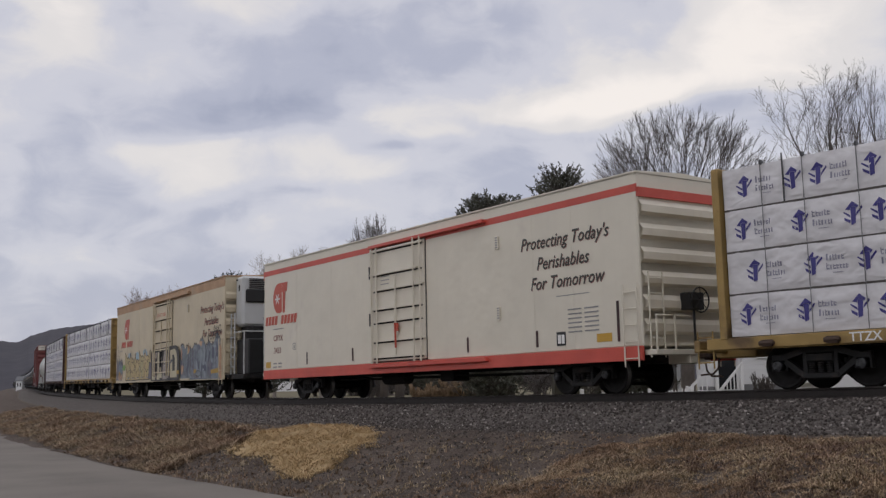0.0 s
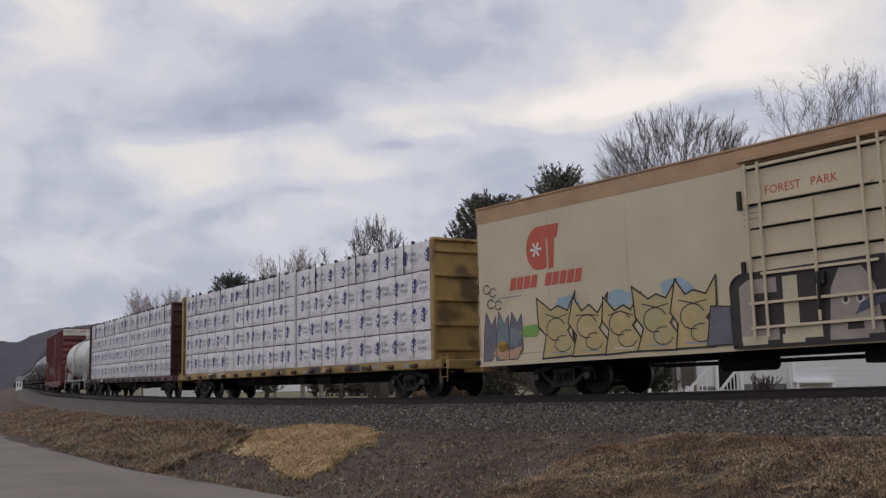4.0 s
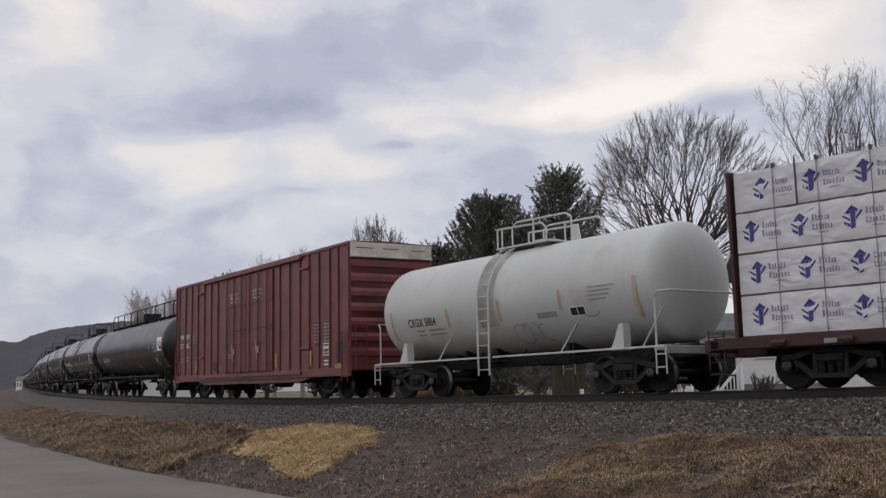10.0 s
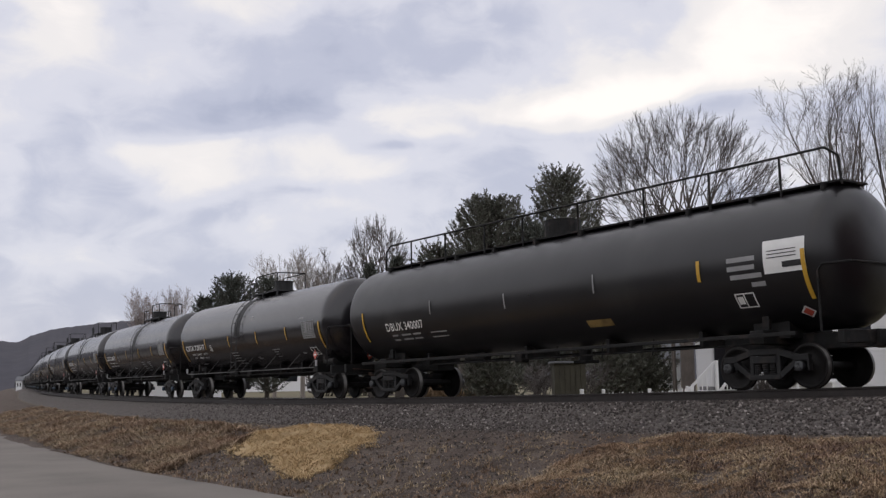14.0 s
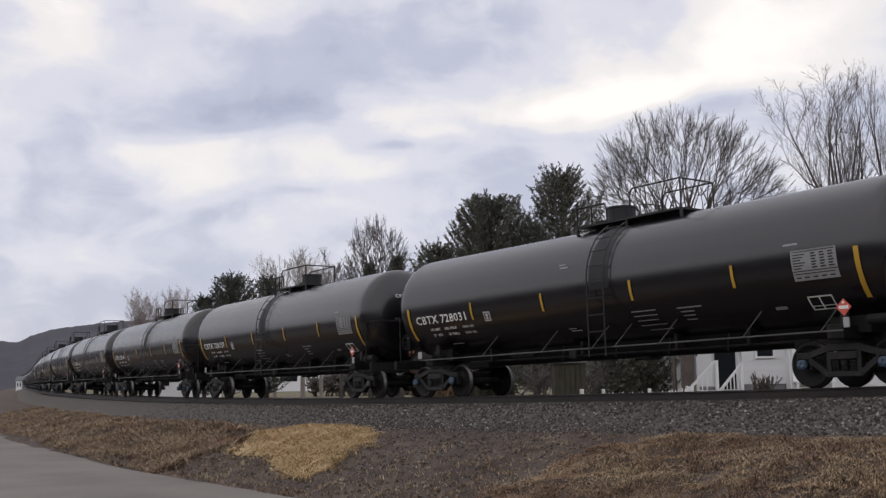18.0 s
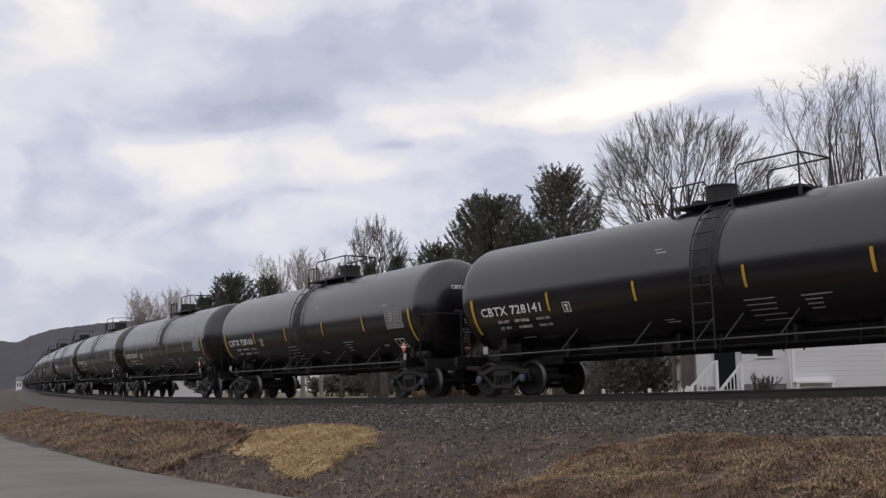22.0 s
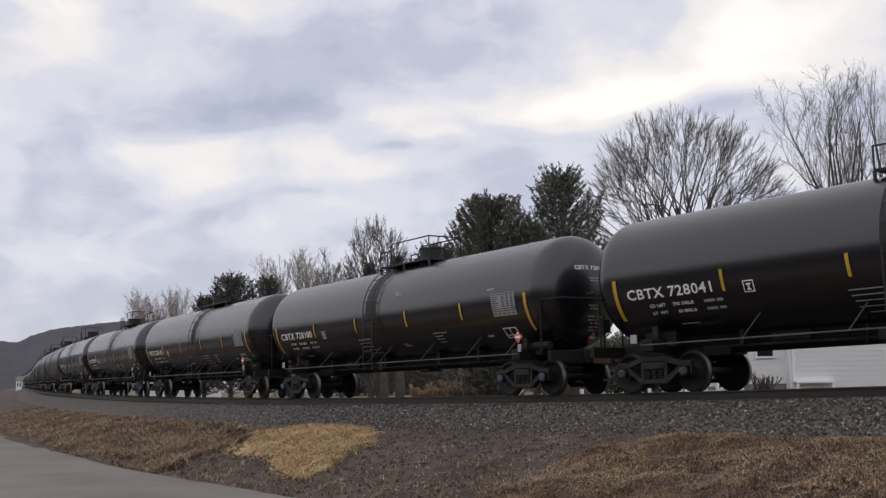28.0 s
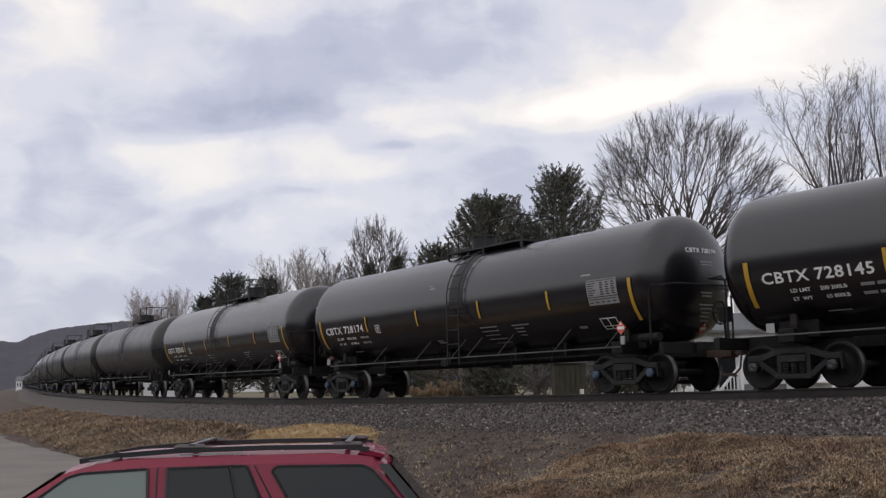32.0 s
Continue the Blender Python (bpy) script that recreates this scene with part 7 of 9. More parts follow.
def conifer(x, y, z, height, width, seed, label, shape="cone", mat_name="needles", clear=0.12, dens=1.0, ragged=0.25, tip=1.0):
    """An evergreen: trunk and boughs with upswept tips, each bough carrying side shoots set with needles."""
    rnd = random.Random(seed)
    tree = thing("evergreen_tree", label, "tree")
    tree.location = (x, y, z)
    wood, v, f = Twigs(), [], []
    wood.seg(Vector((0, 0, -0.3)), Vector((0, 0, height * 0.5)), height * 0.02, height * 0.013, 8)
    wood.seg(Vector((0, 0, height * 0.5)), Vector((0, 0, height * 0.95)), height * 0.013, 0.02, 6)

    def shoot(p, d, length):
        """A shoot bristling with flat needle tufts."""
        wood.seg(p, p + d * length, 0.012, 0.006, 3)
        for _ in range(int(5 + length * 13)):
            c = p + d * length * rnd.random() ** 0.8
            e = (d * rnd.uniform(0.5, 1.2) + Vector((rnd.gauss(0, 0.6), rnd.gauss(0, 0.6), rnd.gauss(0.15, 0.5)))).normalized() * rnd.uniform(0.12, 0.26)
            w = e.cross(Vector((rnd.gauss(0, 1), rnd.gauss(0, 1), rnd.gauss(0, 1)))).normalized() * rnd.uniform(0.018, 0.042)
            k = len(v)
            v.extend((tuple(c - w * 0.5), tuple(c + e * 0.5 - w), tuple(c + e), tuple(c + e * 0.45 + w)))
            f.append((k, k + 1, k + 2, k + 3))

    n = int(190 * dens)
    for i in range(n):
        t = (i + rnd.random()) / n
        h = clear + (1 - clear) * t
        if shape == "round":
            prof = max(0.10, 1 - (max(0.0, t - 0.30) / 0.72) ** 2.3) ** 0.62 * (0.85 + 0.15 * min(1, t / 0.3))
        else:
            prof = (1 - t) ** 0.75 * 0.95 + 0.06
        a = i * 2.39996 + rnd.uniform(-0.4, 0.4)
        # whole sectors of the crown stand out or lie back
        lump = 1 + ragged * noise.noise(Vector((math.cos(a) * 1.6, math.sin(a) * 1.6, h * height * 0.45 + seed)))
        L = width / 2 * prof * lump * rnd.uniform(1 - ragged, 1.08)
        d = Vector((math.cos(a), math.sin(a), 0.15 + 0.55 * t))
        p = Vector((0, 0, h * height * 0.93))
        m = max(3, int(L * 2.2))
        for j in range(m):
            d = (d + Vector((0, 0, 0.10))).normalized()
            q = p + d * (L / m)
            wood.seg(p, q, 0.04 * (1 - j / m) + 0.01, 0.04 * (1 - (j + 1) / m) + 0.01, 3)
            if (j + 1) / m > 0.25:
                for sg in (-1, 1, 0):
                    out = Vector((-d.y, d.x, 0)) * sg
                    shoot(p.lerp(q, rnd.random()), (d * 0.8 + out * rnd.uniform(0.5, 1.1) + Vector((0, 0, rnd.uniform(-0.15, 0.55)))).normalized(), tip * rnd.uniform(0.35, 0.8) * (0.6 + 0.25 * min(2.0, L)))
            p = q
        shoot(p, (d + Vector((0, 0, 0.35))).normalized(), tip * rnd.uniform(0.4, 0.8))
    for k in range(4):
        shoot(Vector((0, 0, height * 0.9)), Vector((rnd.gauss(0, 0.3), rnd.gauss(0, 0.3), 1)).normalized(), height * 0.1 * tip * rnd.uniform(0.5, 1.0))
    mesh_ob("trunk", wood.v, wood.f, M["bark"], tree)
    c = mesh_ob("crown", v, f, M[mat_name], tree, "dense crown of dark needles")
    c["kind"] = "stuff"
    return tree


GZ = -1.05
# two large evergreens beyond the line, smaller ones further along
conifer(3.1, 69, GZ, 13.5, 8.5, 3, "broad rounded grey-green spruce behind the tracks", "round", "needles", 0.08, 2.3, 0.16, 0.6)
conifer(8.1, 71, GZ, 15.9, 8.2, 4, "tall ragged dark green spruce behind the tracks", "round", "needles", 0.10, 1.3, 0.42)
conifer(5.8, 68, GZ, 11.6, 5.0, 14, "lower spruce filling between two taller ones", "round", "needles2", 0.05, 1.2)
conifer(-0.4, 69, GZ, 10.4, 5.0, 15, "smaller spruce beside a broad one", "round", "needles", 0.05, 1.0)
conifer(-18.4, 92, GZ, 10.9, 6.0, 5, "dark rounded evergreen at the field edge", "round", "needles2", 0.05, 1.2)
conifer(-15.3, 92, GZ, 10.9, 4.0, 6, "narrow dark evergreen at the field edge", "round", "needles2", 0.05, 0.9)
conifer(-20.9, 93, GZ, 9.2, 4.0, 16, "small dark evergreen at the field edge", "round", "needles2", 0.05, 0.8)
conifer(-6.0, 86, GZ, 11.4, 4.6, 7, "dark evergreen partly behind bare trees", "cone", "needles2", 0.05, 0.9)
conifer(-3.8, 86, GZ, 12.0, 4.8, 8, "dark evergreen partly behind bare trees", "cone", "needles2", 0.05, 0.9)
conifer(-1.8, 87, GZ, 11.2, 4.0, 9, "dark evergreen partly behind bare trees", "cone", "needles2", 0.05, 0.8)


def grown_tree(x, y, z, height, width, seed, label, fork=0.3, limbs=5, lean=0.0, twig="twig", r0=0.16, thin=0.008, rise=0.16, levels=3, open_angle=0.75, dens=1.0):
    """A leafless tree with ascending limbs: each limb bears side branches, longest near its foot, and these bear twigs."""
    rnd = random.Random(seed)
    tree = thing("bare_tree", label, "tree")
    tree.location = (x, y, z)
    wood, fine = Twigs(), Twigs()

    def limb(p, d, length, r, level):
        n = max(3, int(7 - level * 1.4))
        turn = rnd.uniform(0, math.tau)
        for i in range(n):
            t = (i + 1) / n
            d = (d + Vector((rnd.gauss(0, 1), rnd.gauss(0, 1), rnd.gauss(0, 0.6))) * (0.09 + 0.05 * level) + Vector((0, 0, rise * (1.0 if level < 3 else 0.5)))).normalized()
            q = p + d * (length / n)
            ra, rb = max(thin, r * (1 - 0.85 * i / n)), max(thin * 0.8, r * (1 - 0.85 * t))
            (wood if ra > 0.045 else fine).seg(p, q, ra, rb, 7 if ra > 0.09 else (5 if ra > 0.045 else 3))
            if level < levels and t > (0.3 if level == 0 else 0.2):
                for _ in range(1 if rnd.random() > 0.75 * dens else 2):
                    turn += 2.4 + rnd.uniform(-0.5, 0.5)
                    ax = d.cross(Vector((math.cos(turn), math.sin(turn), 0.2))).normalized()
                    a = open_angle * rnd.uniform(0.65, 1.1)
                    d2 = d * math.cos(a) + ax * math.sin(a)
                    limb(p.lerp(q, rnd.random()), d2.normalized(), length * rnd.uniform(0.42, 0.62) * (1.12 - 0.55 * t), rb * rnd.uniform(0.5, 0.7), level + 1)
            p = q

    root = Vector((lean * height * fork * 0.6, 0, height * fork))
    wood.seg(Vector((0, 0, -0.3)), root, r0 * 1.3, r0, 9)
    for k in range(limbs):
        a = math.tau * (k + rnd.uniform(-0.25, 0.25)) / limbs + seed
        tilt = (0.12 if k == 0 else rnd.uniform(0.35, 0.75)) * width / (height * (1 - fork))
        d = Vector((math.cos(a) * tilt + lean, math.sin(a) * tilt * 0.8, 1)).normalized()
        limb(root, d, height * (1 - fork) * rnd.uniform(0.78, 1.0), r0 * rnd.uniform(0.55, 0.75), 0)
    every = fine.v + wood.v
    zs = sorted(v[2] for v in every)
    cap = zs[int(len(zs) * 0.95)]

    def low(c):
        """Shoots that overtop the crown stay short."""
        return c if c < cap else cap + (c - cap) * 0.7

    top = low(zs[-1])
    xs = sorted(v[0] for v in fine.v)
    lo, hi = xs[int(len(xs) * 0.02)], xs[int(len(xs) * 0.98)]
    kz, kx = height / top, width / (hi - lo)
    for tw in (wood, fine):
        tw.v = [(a * kx, b * kx, low(c) * kz) for a, b, c in tw.v]
    mesh_ob("trunk", wood.v, wood.f, M["bark" if twig != "pale_twig" else "pale_twig"], tree)
    c = mesh_ob("crown", fine.v, fine.f, M[twig], tree, "bare branching crown of fine twigs")
    c["kind"] = "stuff"
    return tree


def fan_tree(x, y, z, height, width, seed, label, limbs=9, forks=(4, 5), twigs=6, base=0.16, low=0.15, twig="twig", r0=0.2, thin=0.012, lean=0.0, fan=0.3):
    """A leafless tree whose limbs fan out from a short trunk to a domed outline."""
    rnd = random.Random(seed)
    tree = thing("bare_tree", label, "tree")
    tree.location = (x, y, z)
    wood, fine = Twigs(), Twigs()
    root = Vector((0, 0, height * base))
    ez, cz = height * 0.34, height * 0.66

    def rim(d):
        """Where a ray from the root in direction d leaves the crown's outline."""
        k = ez / (width / 2)
        dx, dy, dz = d.x * k, d.y * k, d.z
        oz = root.z - cz
        A, B, C = dx * dx + dy * dy + dz * dz, oz * dz, oz * oz - ez * ez
        return (-B + math.sqrt(max(0.0, B * B - A * C))) / A * (1 + 0.08 * noise.noise(d * 3.1 + Vector((seed, 0, 0))))

    def run_to(p, q, r, r2, wob, n=4):
        last = p
        side = Vector((rnd.gauss(0, 1), rnd.gauss(0, 1), rnd.gauss(0, 0.5))) * (wob * (q - p).length)
        for i in range(1, n + 1):
            t = i / n
            c = p.lerp(q, t) + side * math.sin(math.pi * t) + Vector((rnd.gauss(0, 1), rnd.gauss(0, 1), rnd.gauss(0, 1))) * (0.012 * (q - p).length if i < n else 0)
            ra, rb = r + (r2 - r) * (i - 1) / n, r + (r2 - r) * t
            (wood if ra > 0.05 else fine).seg(last, c, ra, rb, 6 if ra > 0.09 else (4 if ra > 0.05 else 3))
            last = c

    def spray(p, d, length, r):
        for _ in range(twigs):
            d2 = (d + Vector((rnd.gauss(0, fan), rnd.gauss(0, fan), rnd.gauss(0.06, fan * 0.8)))).normalized()
            q = p + d2 * length * rnd.uniform(0.35, 1.0)
            run_to(p, q, r, thin * 0.6, 0.05, 2)
            if rnd.random() < 0.7:
                m = p.lerp(q, rnd.uniform(0.35, 0.7))
                d3 = (d2 + Vector((rnd.gauss(0, 0.35), rnd.gauss(0, 0.35), rnd.gauss(0, 0.3)))).normalized()
                fine.seg(m, m + d3 * length * 0.4, thin * 0.8, thin * 0.5)

    wood.seg(Vector((0, 0, -0.3)), root, r0 * 1.25, r0, 9)
    for i in range(limbs):
        a = math.tau * i * 0.381966
        up = -low + (1 + low) * ((i + 0.5) / limbs)
        h = math.sqrt(max(0.0, 1 - up * up))
        d = (Vector((math.cos(a) * h * width / 2 + lean, math.sin(a) * h * width / 2, cz + up * ez)) - root).normalized()
        p1 = root + d * rim(d) * rnd.uniform(0.34, 0.46)
        run_to(root, p1, r0 * 0.62, r0 * 0.36, 0.05)
        for _ in range(forks[0]):
            d1 = (d + Vector((rnd.gauss(0, 0.16), rnd.gauss(0, 0.16), rnd.gauss(0.03, 0.12)))).normalized()
            p2 = root + d1 * rim(d1) * rnd.uniform(0.64, 0.76)
            run_to(p1, p2, r0 * 0.30, r0 * 0.14, 0.05)
            for _ in range(forks[1]):
                d2 = (d1 + Vector((rnd.gauss(0, 0.10), rnd.gauss(0, 0.10), rnd.gauss(0.02, 0.08)))).normalized()
                k = rim(d2)
                p3 = root + d2 * k * rnd.uniform(0.84, 0.97)
                run_to(p2, p3, r0 * 0.12, thin, 0.05, 3)
                spray(p2.lerp(p3, rnd.uniform(0.25, 0.6)), (p3 - p2).normalized(), k * 0.17, thin * 1.1)
                spray(p2.lerp(p3, rnd.uniform(0.6, 0.9)), (p3 - p2).normalized(), k * 0.12, thin)
                spray(p3, d2, k * 0.08, thin)
    mesh_ob("trunk", wood.v, wood.f, M["bark" if twig != "pale_twig" else "pale_twig"], tree)
    c = mesh_ob("crown", fine.v, fine.f, M[twig], tree, "bare branching crown of fine twigs")
    c["kind"] = "stuff"
    return tree


# bare trees
fan_tree(17.0, 74.5, GZ, 20.5, 15.4, 21, "broad leafless shade tree with a dense fan of branches", 40, (3, 4), 3, 0.42, 0.40, "twig", 0.20, 0.0105, fan=0.22)
grown_tree(22.5, 58.4, GZ, 18.9, 6.6, 52, "tall open leafless tree with spreading limbs", 0.36, 6, -0.06, "grey_twig", 0.22, 0.0075, 0.13, 3, 0.6, 0.55)
grown_tree(23.2, 60.2, GZ, 17.2, 3.0, 32, "slender leafless tree beside taller ones", 0.36, 3, -0.06, "grey_twig", 0.20, 0.0075, 0.12, 3, 0.55, 0.5)
grown_tree(24.0, 60.0, GZ, 19.3, 2.8, 35, "tall slender leafless tree", 0.40, 3, 0.0, "grey_twig", 0.22, 0.0075, 0.16, 3, 0.5, 0.5)
grown_tree(25.3, 59.1, GZ, 19.4, 4.4, 33, "tall open leafless tree with ascending limbs", 0.38, 4, 0.03, "grey_twig", 0.22, 0.0075, 0.12, 3, 0.55, 0.5)
grown_tree(28.4, 61.0, GZ, 21.8, 6.4, 34, "tall open leafless tree with spreading limbs", 0.36, 5, 0.0, "grey_twig", 0.25, 0.008, 0.10, 3, 0.6, 0.55)
grown_tree(23.2, 77.5, GZ, 14.6, 6.5, 23, "low pale leafless tree among taller ones", 0.3, 6, 0.0, "pale_twig", 0.12, 0.010, 0.12, 2, 0.6)
fan_tree(-5.65, 91, GZ, 15.9, 6.4, 41, "leafless grey-brown tree with a domed fan of branches", 30, (3, 3), 2, 0.38, 0.45, "grey_twig", 0.20, 0.015, fan=0.16)
grown_tree(-8.9, 92, GZ, 12.9, 3.8, 42, "small leafless grey-brown tree", 0.4, 8, 0.0, "grey_twig", 0.14, 0.014, 0.12, 2, 0.6, 1.4)
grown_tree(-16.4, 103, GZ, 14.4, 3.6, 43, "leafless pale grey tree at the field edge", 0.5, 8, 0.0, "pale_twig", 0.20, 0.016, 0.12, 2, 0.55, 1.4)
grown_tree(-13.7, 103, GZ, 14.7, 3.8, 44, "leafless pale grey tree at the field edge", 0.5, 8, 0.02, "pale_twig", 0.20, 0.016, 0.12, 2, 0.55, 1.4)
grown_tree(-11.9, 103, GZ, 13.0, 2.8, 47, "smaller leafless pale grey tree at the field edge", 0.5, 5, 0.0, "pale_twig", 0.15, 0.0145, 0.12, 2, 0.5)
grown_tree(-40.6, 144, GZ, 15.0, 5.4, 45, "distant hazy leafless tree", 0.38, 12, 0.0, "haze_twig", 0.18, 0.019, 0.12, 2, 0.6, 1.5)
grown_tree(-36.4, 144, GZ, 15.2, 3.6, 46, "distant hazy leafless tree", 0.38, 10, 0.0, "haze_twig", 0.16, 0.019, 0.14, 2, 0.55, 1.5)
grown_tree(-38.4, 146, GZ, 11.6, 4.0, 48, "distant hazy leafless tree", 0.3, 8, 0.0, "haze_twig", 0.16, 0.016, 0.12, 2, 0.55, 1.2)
# undergrowth seen beneath the train
for k, (x, y, h) in enumerate(((2.0, 46, 2.6), (7.6, 49, 2.8), (8.8, 50, 3.0), (9.6, 51, 3.0))):
    conifer(x, y, -0.95, h, 2.4, 80 + k, "dark evergreen shrub behind the tracks", "round", "needles", 0.02, 0.35)
for k, (x, y) in enumerate(((4.2, 44), (6.0, 46), (1.2, 50), (-3.6, 58), (5.1, 50), (3.1, 52))):
    bare_tree(x, y, -0.95, 2.0 + 0.25 * (k % 3), 1.2, 90 + k, "leafless tangled shrub behind the tracks", 5, levels=4, trunk_r=0.05, first=0.3, up=0.05, open_angle=0.7, twig="twig", thin=0.012, name="bare_shrub")

M["straw_twig"] = mat("tawny_dead_stems", (0.30, 0.21, 0.13), 0.9, vary=0.25, scale=2, bump=0)
for k, (x, y) in enumerate(((-0.9, 52), (-0.1, 50), (0.5, 51))):
    bare_tree(x, y, -1.0, 1.25 + 0.1 * k, 0.9, 120 + k, "tawny clump of dead weeds behind the tracks", 9, levels=4, trunk_r=0.03, first=0.15, up=0.2, open_angle=0.6, twig="straw_twig", thin=0.016, name="weed_clump")
for k, x in enumerate((-13.5, -11.2, -9.4, -7.4, -5.0, -2.6)):
    bare_tree(x, 118 + 3 * (k % 2), GZ, 2.6 + 0.4 * (k % 3), 2.6, 130 + k, "low pale brush at the far edge of the field", 9, levels=4, trunk_r=0.06, first=0.12, up=0.12, open_angle=0.7, twig="pale_twig" if k % 2 else "grey_twig", thin=0.03, name="bare_shrub")


def post_thing(name, x, y, r, h, label, category, material):
    bm = bmesh.new()
    rod(bm, (0, 0, -0.2), (0, 0, h), r, 10, r * 0.9)
    ob = part(name, bm, material)
    ob.location = (x, y, -0.98)
    tagged(ob, label, category)


for x, y, r in ((-2.95, 52, 0.22), (-2.2, 52, 0.24), (0.85, 56, 0.17), (2.95, 56, 0.24), (3.6, 57, 0.14), (10.45, 46, 0.31), (9.95, 46.4, 0.10)):
    post_thing("tree_trunk", x, y, r, 3.6, "bare dark trunk seen under the train", "tree trunk", M["bark"])


# ---- house beyond the line ----
def siding_wall(house, x0, x1, y, z0, z1, step=0.21):
    bm = bmesh.new()
    box(bm, 0, 1, -0.015, 0.015, 0, step - 0.012)
    me = finish(bm, "siding_board", M["siding"])
    n = int((z1 - z0) / step)
    bm = bmesh.new()
    box(bm, x0, x1, y + 0.02, y + 0.22, z0, z1)
    wall = part("wall", bm, M["siding"], house)
    for i in range(n):
        m = pose(x0, y, z0 + step * i, 7) @ Matrix.Diagonal((x1 - x0, 1, 1, 1))
        child("siding_board", me, wall, m)
    return wall


def window_part(house, x0, x1, y, z0, z1):
    y -= 0.05
    bm = bmesh.new()
    for a, b, c, d in ((x0 - 0.08, x0, z0 - 0.08, z1 + 0.08), (x1, x1 + 0.08, z0 - 0.08, z1 + 0.08), (x0, x1, z0 - 0.08, z0), (x0, x1, z1, z1 + 0.08), (x0, x1, (z0 + z1) / 2 - 0.03, (z0 + z1) / 2 + 0.03)):
        box(bm, a, b, y - 0.07, y, c, d)
    w = part("window_frame", bm, M["white_trim"], house)
    bm = bmesh.new()
    box(bm, x0, x1, y - 0.03, y - 0.01, z0, z1)
    part("pane", bm, M["glass_dark"], w)


def build_house():
    house = thing("white_house", "white clapboard house with a grey roof behind the tracks", "house")
    y = 46.0
    siding_wall(house, 15.0, 27.0, y, -0.30, 5.3)
    siding_wall(house, 12.95, 14.95, y + 0.6, 0.02, 2.3)
    bm = bmesh.new()
    box(bm, 12.95, 27.0, y + 0.65, y + 0.9, -1.0, 0.0, 0)
    box(bm, 15.0, 27.0, y + 0.05, y + 0.64, -1.0, -0.28, 0)
    part("foundation", bm, M["foundation"], house)
    bm = bmesh.new()
    box(bm, 14.92, 15.06, y - 0.08, y + 0.1, -0.9, 5.3, 0.01)
    part("corner_trim", bm, M["white_trim"], house)
    # gable roof with its ridge along x
    bm = bmesh.new()
    for z, yy, z2, y2 in ((5.15, y - 0.5, 7.6, y + 4.2), (5.15, y + 8.9, 7.6, y + 4.2)):
        vs = [(14.3, yy, z), (27.5, yy, z), (27.5, y2, z2), (14.3, y2, z2)]
        a = [bm.verts.new(p) for p in vs]
        b = [bm.verts.new((p[0], p[1], p[2] + 0.16)) for p in vs]
        bm.faces.new(a)
        bm.faces.new(b)
        for i in range(4):
            bm.faces.new((a[i], a[(i + 1) % 4], b[(i + 1) % 4], b[i]))
    bmesh.ops.recalc_face_normals(bm, faces=bm.faces)
    part("roof", bm, M["roof_grey"], house)
    bm = bmesh.new()
    f = [bm.verts.new(p) for p in ((14.85, y + 0.1, 5.2), (14.85, y + 8.4, 5.2), (14.85, y + 4.2, 7.5))]
    bm.faces.new(f)
    box(bm, 14.85, 14.95, y + 0.1, y + 8.4, -0.9, 5.2)
    part("gable_wall", bm, M["siding"], house)
    bm = bmesh.new()
    beam(bm, (14.28, y - 0.5, 5.2), (14.28, y + 4.2, 7.68), 0.06, 0.22)
    beam(bm, (14.28, y + 8.9, 5.2), (14.28, y + 4.2, 7.68), 0.06, 0.22)
    part("fascia", bm, M["white_trim"], house)
    bm = bmesh.new()
    vs = [(10.9, y + 0.3, 2.25), (14.8, y + 0.3, 2.25), (14.8, y + 2.6, 3.1), (10.9, y + 2.6, 3.1)]
    a = [bm.verts.new(p) for p in vs]
    b = [bm.verts.new((p[0], p[1], p[2] + 0.12)) for p in vs]
    bm.faces.new(a[::-1])
    bm.faces.new(b)
    for i in range(4):
        bm.faces.new((a[i], a[(i + 1) % 4], b[(i + 1) % 4], b[i]))
    part("porch_roof", bm, M["roof_grey"], house)
    bm = bmesh.new()
    box(bm, 17.7, 18.5, y + 3.9, y + 4.7, 7.0, 8.75, 0.01)
    box(bm, 17.62, 18.58, y + 3.82, y + 4.78, 8.75, 8.9, 0.01)
    part("chimney", bm, M["foundation"], house, "grey block chimney")
    window_part(house, 17.2, 18.4, y, 2.2, 4.7)
    window_part(house, 21.0, 22.2, y, 2.2, 4.7)
    window_part(house, 13.6, 14.3, y + 0.6, 1.2, 2.0)
    bm = bmesh.new()
    for x in (17.25, 17.75):
        box(bm, x, x + 0.42, y - 0.0, y + 0.05, -0.78, -0.40)
    part("cellar_window", bm, M["white_trim"], house)
    # bay shelf along the corner
    bm = bmesh.new()
    box(bm, 14.9, 16.6, y - 0.5, y, 0.02, 0.12, 0.01)
    for x in (15.0, 16.5):
        box(bm, x - 0.05, x + 0.05, y - 0.48, y - 0.38, -1.0, 0.02)
    part("porch_deck", bm, M["white_trim"], house)
    # entry with dark door
    bm = bmesh.new()
    box(bm, 11.82, 12.72, y + 0.75, y + 0.85, -0.2, 2.0, 0.01)
    part("door", bm, M["glass_dark"], house, "dark front door")
    bm = bmesh.new()
    box(bm, 11.05, 12.95, y + 0.86, y + 1.0, -1.0, 2.3)
    part("entry_wall", bm, M["siding"], house)


build_house()


